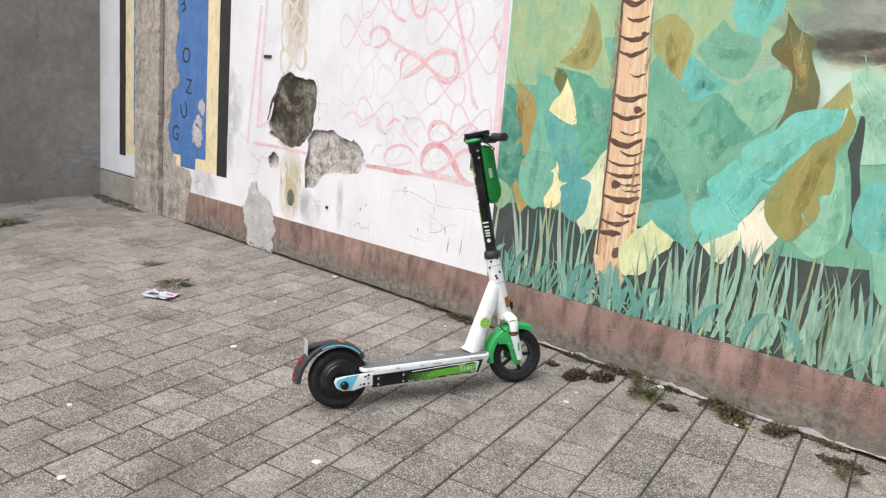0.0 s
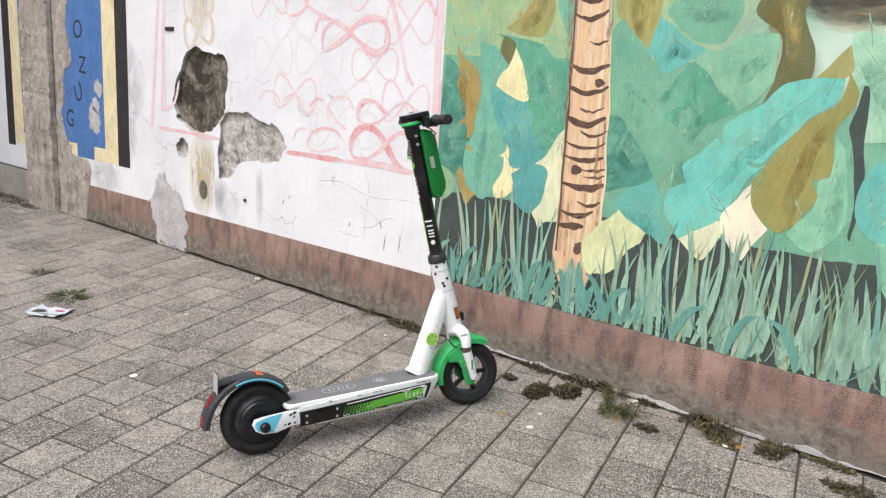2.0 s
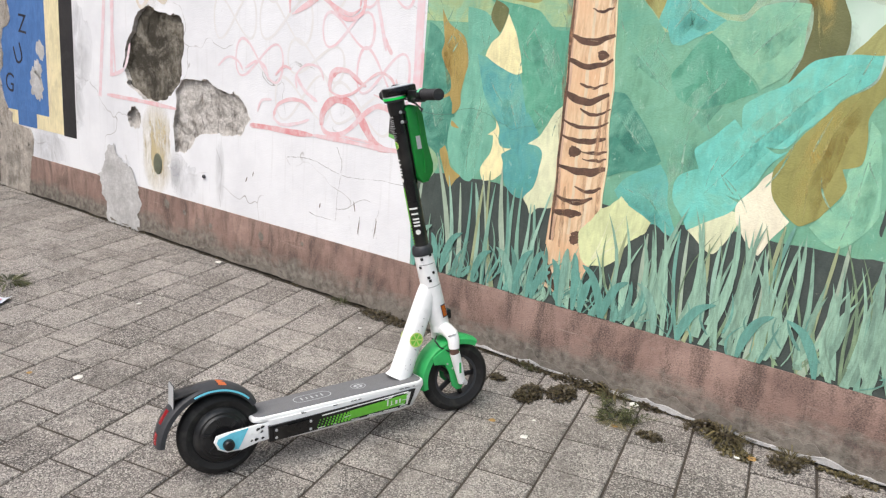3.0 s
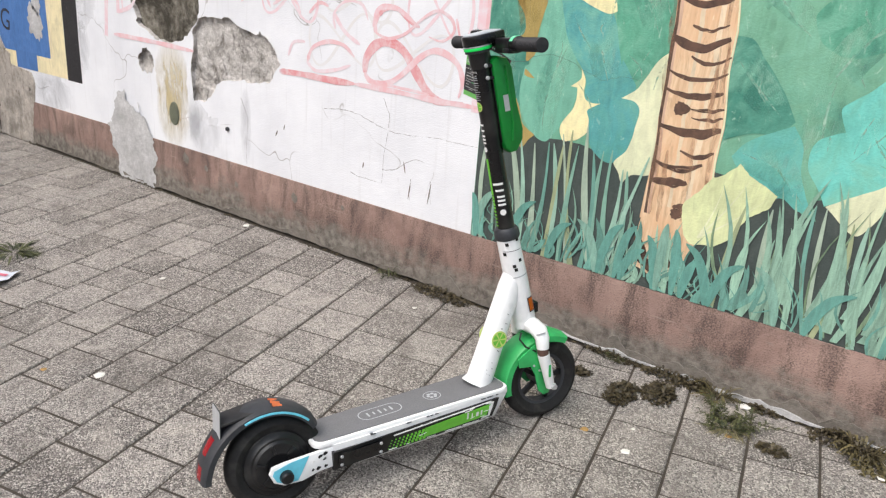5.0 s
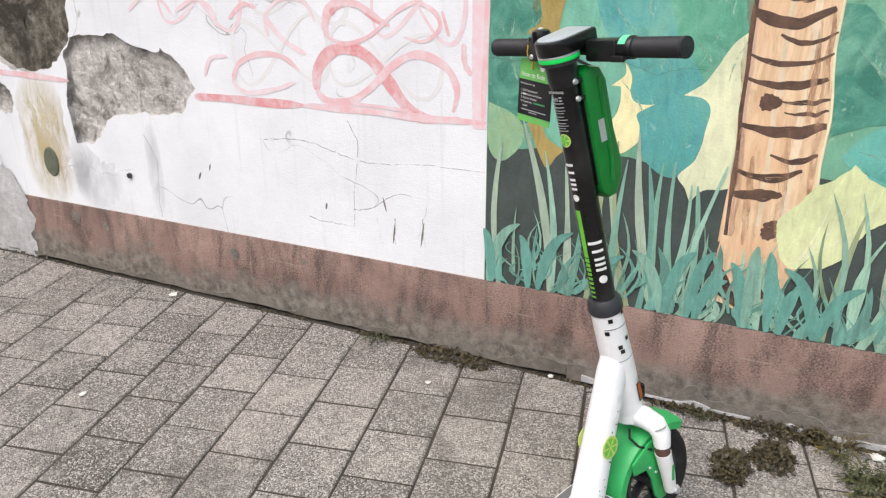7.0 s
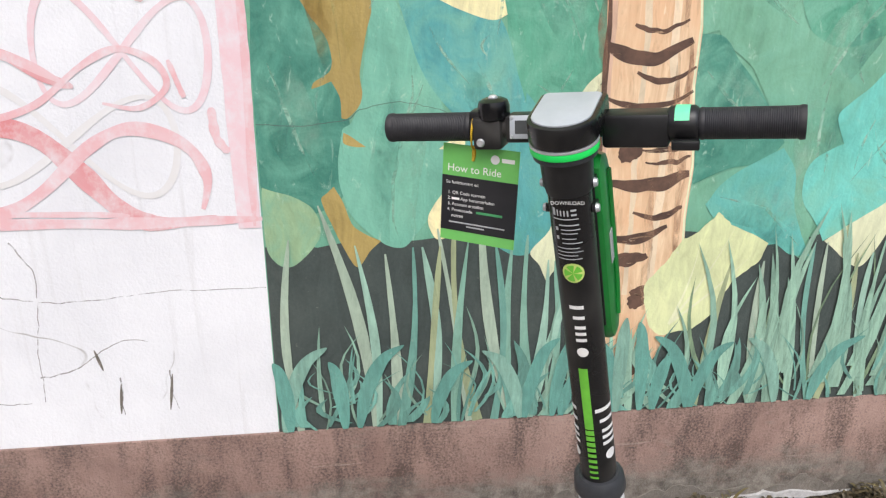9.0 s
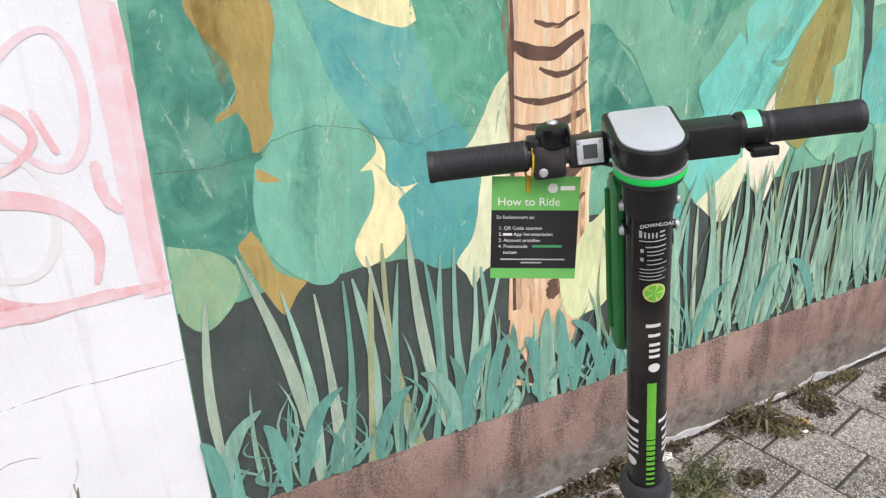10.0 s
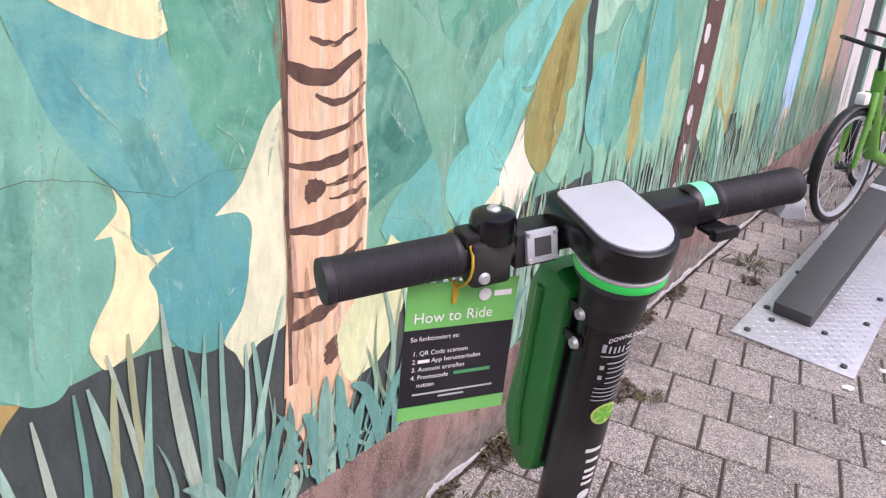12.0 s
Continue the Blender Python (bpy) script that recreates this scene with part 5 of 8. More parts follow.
for z, a, b, w, sag in ((2.45, 0, 1, 0.03, 0.02), (2.25, 0.05, 1, 0.028, 0.02), (2.08, 0, 1, 0.03, 0.02), (1.92, 0, 0.95, 0.02, 0.015), (1.83, 0, 1, 0.03, 0.02), (1.74, 0.2, 1, 0.02, 0.01), (1.66, 0.0, 1, 0.026, 0.018), (1.59, 0, 0.95, 0.026, 0.02), (1.475, 0.45, 0.95, 0.012, 0.01),
                        (1.375, 0.0, 1, 0.03, 0.015), (1.285, 0.0, 0.98, 0.026, 0.018), (1.20, 0.3, 0.9, 0.012, 0.012), (1.16, 0, 0.95, 0.034, 0.022), (1.105, 0.35, 1, 0.014, 0.016), (1.055, 0.0, 0.98, 0.016, 0.018), (0.995, 0.0, 0.95, 0.024, 0.014), (0.945, 0.42, 1, 0.014, 0.008), (0.915, 0.5, 1, 0.012, 0.006),
                        (0.875, 0, 1, 0.036, 0.012), (0.80, 0.4, 0.95, 0.018, 0.012), (0.755, 0, 0.8, 0.024, 0.014), (0.69, 0, 0.6, 0.036, 0.004), (0.60, 0.45, 0.75, 0.03, -0.004)):
    ring_mark(z, a, b, w, sag, z * 9)
# the brushed-out foot of the trunk, running down into the grass
foot_edge = [(x, z + 0.012 * noise.noise((x * 50, z * 50, 6))) for x, z in spread([(0.712, 0.566), (0.704, 0.49), (0.696, 0.42), (0.70, 0.37), (0.745, 0.355), (0.80, 0.34), (0.85, 0.37), (0.885, 0.43), (0.915, 0.50), (0.93, 0.56)], 4)]
part("trunk_foot", flat_poly(foot_edge, up_layer()), PAINT["trunk"], stem, smooth=False)
for marks in ([(0.702, 0.47), (0.722, 0.44), (0.748, 0.40)], [(0.71, 0.40), (0.75, 0.385), (0.79, 0.35)], [(0.80, 0.43), (0.825, 0.415), (0.84, 0.39)]):
    part("ring_mark", ribbon(spread(marks, 5), lambda q: 0.034 * math.sin(math.pi * (0.15 + 0.7 * q)), up_layer()), PAINT["brown"], stem, smooth=False)
for x, z, r in ((0.854, 1.305, 0.026), (0.784, 0.932, 0.03), (0.83, 0.582, 0.026), (0.84, 1.66, 0.02)):
    part("knot", flat_poly(polar(x, z, (r, r * 0.8, r, r * 0.85, r, r * 0.75), 0.2, x * 9, 30, 0.8), up_layer()), PAINT["brown"], stem, smooth=False)

for x, z, w2, h2, sd in ((0.735, 0.62, 0.03, 0.3, 1), (0.77, 0.6, 0.02, 0.25, 2), (0.85, 0.62, 0.022, 0.3, 3), (0.725, 1.0, 0.02, 0.4, 4), (0.89, 0.9, 0.016, 0.3, 5), (0.915, 0.72, 0.02, 0.5, 7), (0.90, 1.25, 0.02, 0.6, 8), (0.735, 1.3, 0.022, 0.5, 9), (0.715, 1.45, 0.03, 0.5, 6)):
    pts = [(x - 0.026 * (z + h2 * i / 24 - 0.55) + 0.006 * noise.noise((i * 0.3, sd, 0)), z - 0.06 + h2 * i / 24) for i in range(25)]
    part("bark_streak", ribbon(pts, lambda q: w2 * math.sin(math.pi * (0.04 + 0.92 * q)) ** 0.6, up_layer()), BARK_WASH, stem, smooth=False)
fan = [(0.848, 0.575), (0.853, 0.636), (0.899, 0.677), (0.929, 0.731), (0.985, 0.771), (1.008, 0.794), (1.046, 0.763), (1.135, 0.71), (1.116, 0.665), (1.068, 0.631), (1.039, 0.584), (1.01, 0.528), (0.963, 0.498), (0.904, 0.498), (0.861, 0.523)]
part("leaf", flat_poly(ragged(fan, 0.010, 3.0, 6), up_layer()), PAINT["ygreen"], mural, smooth=False)
for tx, tz in ((1.05, 0.76), (1.10, 0.69), (0.97, 0.73)):
    pts = [(0.915 + (tx - 0.915) * i / 14 + 0.01 * math.sin(i / 14 * 3.1), 0.52 + (tz - 0.52) * i / 14) for i in range(15)]
    part("leaf_rib", ribbon(pts, lambda q: 0.007 * (1.05 - q), up_layer()), PAINT["cream2"], mural, smooth=False)
ob = trunk("far_trunk", 2.74, 2.95, 0.40, 3.0, 0.30, PAINT["bark"], 5)
for i in range(16):
    z = 0.5 + i * 0.155
    part("trunk_fleck", flat_poly(polar(2.80 + 0.30 * (z - 0.4) / 2.6 + 0.03 * (i % 2), z, (0.03, 0.02, 0.03, 0.024), 0.3, i, 20, 1.7), up_layer()), PAINT["white"], ob, smooth=False)
for x, w, z0, z1, key in ((4.62, 0.30, 0.50, 3.0, "lblue"), (5.05, 0.2, 0.45, 3.0, "grayg"), (5.75, 0.5, 0.30, 3.0, "tan"), (6.3, 0.5, 0.32, 3.0, "mauve"), (6.9, 0.55, 0.32, 3.0, "white"), (7.5, 0.5, 0.32, 3.0, "dstalk"), (8.2, 0.6, 0.32, 3.0, "white"), (9.2, 1.0, 0.32, 3.0, "grayg"), (10.4, 1.0, 0.32, 3.0, "mauve"), (4.55, 0.16, 0.31, 0.62, "peach")):
    trunk("paint_band", x - w / 2, x + w / 2, z0, z1, 0.12, PAINT[key], x)


# stalks and reeds
def blades(name, mat, spec, seed, label):
    """Painted reed strokes, tapered and leaning, joined into one sheet."""
    r = random.Random(seed)
    bm = bmesh.new()
    laid = 0
    for x0, x1, count, z0, hmin, hmax, w, lean in spec:
        for i in range(count):
            laid += 1
            x = r.uniform(x0, x1)
            h, ww, dl, cv = r.uniform(hmin, hmax), w * r.uniform(0.6, 1.4), r.uniform(-lean, lean), r.uniform(-0.05, 0.05)
            y = up_base[0] - 0.000004 * ((laid * 71) % 211)
            rows = []
            zz = z0 + 0.09 * r.random() ** 2
            for k in range(7):
                s = k / 6
                hw = ww / 2 * (1 - s) ** 0.55 if k else ww * 0.35
                cx = x + dl * s + cv * math.sin(3.14 * s)
                rows.append((bm.verts.new((max(0.003, cx - hw), y, zz + h * s)), bm.verts.new((max(0.0031, cx + hw), y, zz + h * s))))
            for a, b in zip(rows, rows[1:]):
                bm.faces.new((a[0], a[1], b[1], b[0]))
    up_base[0] -= 0.0009
    ob = part(name, bm, mat, mural, label, smooth=False)
    return tagged(ob, kind="stuff")


ARCH_TEAL = wall_paint("paint_arched_blade", lin(98, 168, 150), False, 0.0, 0.28)
ARCH_MINT = wall_paint("paint_arched_mint_blade", lin(136, 188, 164), False, 0.0, 0.35)
STALK = {key: wall_paint("paint_stalk_" + key, lin(*rgb), False, 0.0, 0.2) for key, rgb in dict(grayg=(172, 194, 166), green_l=(156, 200, 174), green2=(130, 182, 156), paleg=(166, 178, 126), teal=(112, 174, 154)).items()}


def stalk(x0, z0, x1, z1, w, key):
    bow = 0.022 * math.sin(x0 * 91)
    pts = [(x0 + (x1 - x0) * i / 14 + bow * math.sin(i / 14 * 3.1), z0 + (z1 - z0) * i / 14) for i in range(15)]
    part("stalk", ribbon(pts, lambda q: w * (0.8 + 0.2 * math.cos(6 * q + x0 * 40)) * min(1.0, 0.45 + 0.9 * (1 - q)) * min(1.0, 0.4 + 6 * (1 - q)), up_layer()), STALK[key], mural, smooth=False)


srng = random.Random(8)
for xb, xt, zt, key in ((0.052, 0.053, 0.727, "grayg"), (0.226, 0.116, 0.8, "grayg"), (0.233, 0.19, 0.709, "green_l"), (0.279, 0.255, 0.687, "grayg"), (0.447, 0.369, 0.741, "grayg"), (0.465, 0.406, 0.761, "paleg"), (0.543, 0.463, 0.789, "grayg"), (0.545, 0.536, 0.71, "green2"), (0.594, 0.569, 0.719, "green2"), (0.579, 0.617, 0.659, "green_l"), (0.631, 0.633, 0.656, "green2"), (0.589, 0.705, 0.72, "green_l"), (0.285, 0.315, 0.70, "teal"), (0.36, 0.335, 0.70, "green_l"), (0.345, 0.375, 0.70, "paleg"), (0.41, 0.437, 0.71, "green2"), (0.505, 0.497, 0.70, "teal")):
    stalk(xb, 0.293, xt, zt + 0.035, srng.uniform(0.022, 0.030), key)
for lx, lz in ((1.05, 0.66), (1.13, 0.66), (1.25, 0.7), (1.28, 0.7), (1.36, 0.67), (1.4, 0.67), (1.52, 0.68), (1.56, 0.7), (1.63, 0.79), (1.6, 0.78), (1.77, 0.75), (1.8, 0.76), (1.92, 0.78), (1.97, 0.8), (2.08, 0.78), (2.18, 0.76), (2.28, 0.72), (2.48, 0.74), (2.6, 0.72)):
    stalk(lx + srng.uniform(-0.08, 0.05), 0.293, lx, lz + 0.01, srng.uniform(0.018, 0.030), srng.choice(("grayg", "green_l", "green2", "paleg", "teal", "grayg")))
up_base = [-0.001 - 0.000014 * (layer[0] + 3)]
blades("reeds", BLADES_OLIVE, [(1.0, 2.7, 34, 0.293, 0.25, 0.46, 0.012, 0.10), (2.6, 7.0, 150, 0.293, 0.2, 0.55, 0.016, 0.12)], 2, "olive painted reed strokes")
blades("reeds", BLADES_PALE, [(0.98, 1.7, 16, 0.293, 0.26, 0.44, 0.030, 0.05), (1.7, 2.7, 34, 0.293, 0.26, 0.50, 0.032, 0.05), (0.02, 0.9, 16, 0.293, 0.10, 0.26, 0.010, 0.05), (2.6, 6.5, 140, 0.293, 0.2, 0.5, 0.020, 0.12)], 3, "pale painted reed strokes")
blades("reeds", BLADES_MINT, [(1.05, 2.7, 38, 0.293, 0.28, 0.48, 0.026, 0.06), (1.05, 2.7, 34, 0.293, 0.12, 0.3, 0.007, 0.1), (0.6, 1.1, 12, 0.293, 0.08, 0.24, 0.022, 0.07), (2.6, 6.5, 60, 0.293, 0.2, 0.5, 0.018, 0.12)], 5, "light mint painted reed strokes")
blades("reeds", BLADES_TEAL, [(0.03, 0.6, 16, 0.293, 0.06, 0.15, 0.026, 0.07), (0.03, 1.3, 44, 0.293, 0.06, 0.20, 0.009, 0.08), (0.50, 1.14, 16, 0.293, 0.08, 0.17, 0.030, 0.06), (1.3, 2.7, 20, 0.293, 0.06, 0.16, 0.016, 0.06)], 4, "teal painted grass strokes")
for k, (x, d, h) in enumerate(((0.016, 0.104, 0.212), (0.029, -0.03, 0.18), (0.154, -0.032, 0.176), (0.187, 0.105, 0.209), (0.36, 0.09, 0.16), (0.567, -0.095, 0.184), (0.578, 0.075, 0.206), (0.645, 0.059, 0.214), (0.666, 0.078, 0.135), (0.793, -0.045, 0.192), (0.803, 0.008, 0.25), (0.862, -0.019, 0.238), (0.894, 0.041, 0.148), (0.981, -0.097, 0.198), (0.992, 0.09, 0.172), (1.21, -0.09, 0.18), (1.3, 0.12, 0.17), (1.52, 0.1, 0.18), (1.78, -0.12, 0.18))):
    arch = spread([(x, 0.294), (x + 0.16 * d, 0.294 + 0.42 * h), (x + 0.52 * d, 0.294 + 0.82 * h), (x + d, 0.294 + h)], 8)
    part("grass_blade", ribbon(arch, lambda q: 0.034 * math.sin(math.pi * (0.10 + 0.88 * q)) ** 0.9, up_base[0] - 0.00002 * k), (ARCH_TEAL, ARCH_MINT)[k % 5 == 0], mural, smooth=False)
up_base[0] -= 0.0004
mural_crack = [(x, z + 0.003 * noise.noise((x * 60, 2, 0))) for x, z in spread([(0.004, 1.008), (0.096, 1.003), (0.143, 1.009), (0.185, 1.014), (0.208, 1.031), (0.235, 1.04), (0.285, 1.048), (0.332, 1.042), (0.382, 1.028), (0.416, 1.01), (0.462, 0.997), (0.495, 0.985), (0.531, 0.998), (0.573, 1.007), (0.628, 1.004)], 6)]
part("paint_crack", ribbon(mural_crack, lambda q: 0.0016 * (1.0 - 0.6 * q), up_base[0]), CRACK_GREEN, mural, smooth=False)

# ---- the electric scooter, leaning on its stand ----
M_SCOOTER = Matrix(((0.3730, -0.9169, -0.1417, 0.3503), (0.9259, 0.3778, -0.0075, -1.3180), (0.0604, -0.1284, 0.9899, -0.0810), (0, 0, 0, 1)))
scooter = thing("electric_scooter", M_SCOOTER, "white and black rental e-scooter with green fender, on its stand", "scooter")
REAR, FRONT, R_WHEEL = Vector((-0.015, 0, 0.128)), Vector((0.862, 0, 0.128)), 0.134


def stem_at(z, dx=0.0, y=0.0):
    """A point by the steering axis at a height, dx ahead of it."""
    return Vector((0.754 - (0.152 if z > 0.61 else 0.206) * (z - 0.61) + dx, y, z))


AXIS = (stem_at(1.2) - stem_at(0.62)).normalized()
STEER = Matrix.Translation(stem_at(0.6)) @ Matrix.Rotation(radians(-6.6), 4, AXIS) @ Matrix.Translation(-stem_at(0.6))


def tyre(c, parent, m=None):
    prof = []
    for i in range(18):
        a = 2 * math.pi * i / 18
        prof.append((R_WHEEL - 0.029 + 0.029 * math.cos(a), 0.031 * math.sin(a) * (0.95 if math.cos(a) > 0 else 0.8)))
    bm = lathe(prof, 56)
    part("tyre", bm, RUBBER, parent, "black rubber tyre", (m or Matrix()) @ Matrix.Translation(c))


# rear wheel with hub motor
rear = part("rear_wheel", lathe([(0.0, -0.034), (0.03, -0.036), (0.034, -0.040), (0.062, -0.040), (0.068, -0.034), (0.074, -0.034), (0.080, -0.028), (0.088, -0.026), (0.092, -0.02), (0.092, 0.02), (0.088, 0.026), (0.068, 0.034), (0.03, 0.036), (0.0, 0.034)], 48, False), BLACK, scooter, "black hub motor wheel", Matrix.Translation(REAR))
tyre(REAR, rear)
for k in range(6):
    a = k * math.pi / 3 + 0.3
    part("spoke_rib", box(0.036, 0.062, -0.0445, -0.039, -0.005, 0.005, 0.002), BLACK, rear, "", Matrix.Translation(REAR) @ Matrix.Rotation(a, 4, "Y"))

# front wheel
front = part("front_wheel", lathe([(0.076, -0.016), (0.094, -0.02), (0.1, -0.016), (0.1, 0.016), (0.094, 0.02), (0.076, 0.016)], 48), DARK_GREY, scooter, "dark grey cast wheel rim", STEER @ Matrix.Translation(FRONT))
tyre(FRONT, front, STEER)
part("hub", lathe([(0.0, -0.045), (0.022, -0.045), (0.026, -0.03), (0.026, 0.03), (0.022, 0.045), (0.0, 0.045)], 24, False), DARK_GREY, front, "", STEER @ Matrix.Translation(FRONT))
for k in range(5):
    part("spoke", box(0.02, 0.08, -0.008, 0.008, -0.008, 0.008, 0.003), BLACK, front, "", STEER @ Matrix.Translation(FRONT) @ Matrix.Rotation(k * 2 * math.pi / 5, 4, "Y"))


# deck
def loft(sections):
    """A hull through cross-sections of (x, top z, bottom z, half width above, half width below)."""
    bm = bmesh.new()
    rings = []
    for x, zt, zb, wt, wb in sections:
        rings.append([bm.verts.new((x, y, z)) for y, z in ((wt, zt), (wt * 0.99, zt - 0.35 * (zt - zb)), (wb, zb + 0.008), (wb - 0.01, zb), (-wb + 0.01, zb), (-wb, zb + 0.008), (-wt * 0.99, zt - 0.35 * (zt - zb)), (-wt, zt))])
    for a, b in zip(rings, rings[1:]):
        for i in range(8):
            bm.faces.new((a[i], a[(i + 1) % 8], b[(i + 1) % 8], b[i]))
    bm.faces.new(rings[0][::-1])
    bm.faces.new(rings[-1])
    return bm


def rounded_plan(x0, x1, w0, w1, r, n=8):
    """An outline in plan with rounded corners: half widths w0 at x0 and w1 at x1."""
    pts = []
    for cx, cy, a0 in ((x1 - r, w1 - r, 0), (x0 + r, w0 - r, 90), (x0 + r, -w0 + r, 180), (x1 - r, -w1 + r, 270)):
        for i in range(n + 1):
            a = radians(a0 + 90 * i / n)
            pts.append((cx + r * math.cos(a), cy + r * math.sin(a)))
    return pts


def plate(outline, z0, z1, bevel=0.0):
    """A flat plate in plan between two heights."""
    bm = slab([(x, y) for x, y in outline], z0, z1, bevel)
    bm.transform(Matrix(((1, 0, 0, 0), (0, 0, 1, 0), (0, 1, 0, 0), (0, 0, 0, 1))))
    return bm


deck = part("deck", loft([(0.10, 0.157, 0.125, 0.050, 0.045), (0.13, 0.157, 0.090, 0.074, 0.062), (0.2, 0.157, 0.073, 0.078, 0.066), (0.6, 0.159, 0.071, 0.078, 0.066), (0.650, 0.160, 0.075, 0.078, 0.064), (0.690, 0.161, 0.132, 0.072, 0.058)]), SCOOTER_WHITE, scooter, "white metal deck with chipped edges")
part("deck_rim", plate(rounded_plan(0.075, 0.698, 0.070, 0.080, 0.03), 0.152, 0.169, 0.005), SCOOTER_WHITE, deck)
part("deck_mat", plate(rounded_plan(0.085, 0.689, 0.062, 0.072, 0.026), 0.167, 0.1725, 0.0015), MAT_GREY, deck, "grey ribbed rubber deck mat")


def outline_loop(pts, w, z, name, mat, parent):
    bm = ribbon([(x, y) for x, y in pts + pts[:2]], w, z)
    bm.transform(Matrix(((1, 0, 0, 0), (0, 0, 1, 0), (0, 1, 0, 0), (0, 0, 0, 1))))
    part(name, bm, mat, parent, smooth=False)


outline_loop(rounded_plan(0.235, 0.365, 0.028, 0.028, 0.027), 0.003, 0.1732, "print_outline", LABEL_GREY, deck)
outline_loop([(0.470 + 0.026 * math.cos(k / 20 * 6.2832), 0.026 * math.sin(k / 20 * 6.2832)) for k in range(20)], 0.0025, 0.1732, "print_outline", LABEL_GREY, deck)
for k in range(6):
    a = k * math.pi / 3
    part("print_mark", plate([(0.470 + 0.012 * math.cos(a) + 0.006 * math.cos(a + j * 1.2566), 0.012 * math.sin(a) + 0.006 * math.sin(a + j * 1.2566)) for j in range(5)], 0.1728, 0.1732), LABEL_GREY, deck, smooth=False)
for k in range(5):
    part("print_mark", plate(rounded_plan(0.260 + 0.018 * k, 0.265 + 0.018 * k, 0.012 - 0.004 * (k % 2), 0.012 - 0.004 * (k % 2), 0.0015, 2), 0.1728, 0.1732), LABEL_GREY, deck, smooth=False)


def side_y(z, out):
    """Where the deck's flank lies at a height."""
    return -(0.066 + (0.078 - 0.066) * min(1, max(0, (z - 0.079) / 0.05)) + out)


def flank(x0, x1, zt0, zb0, zt1, zb1, out, mirror=False, skew=0.0):
    bm = bmesh.new()
    n = 12
    rows = []
    for i in range(n + 1):
        s = i / n
        zt, zb = zt0 + (zt1 - zt0) * s, zb0 + (zb1 - zb0) * s
        x = x0 + (x1 - x0) * s
        k = -1 if mirror else 1
        zm = zb + 0.6 * (zt - zb)
        rows.append([bm.verts.new((x + sk, k * side_y(z, out), z)) for z, sk in ((zt, skew * s), (zm, skew * s * 0.6), (zb, 0))] + [bm.verts.new((x, k * side_y(z, -0.01), z)) for z in (zb, zt)])
    for a, b in zip(rows, rows[1:]):
        for i in range(5):
            bm.faces.new((a[i], a[(i + 1) % 5], b[(i + 1) % 5], b[i]))
    bm.faces.new(rows[0][::-1])
    bm.faces.new(rows[-1])
    return bm


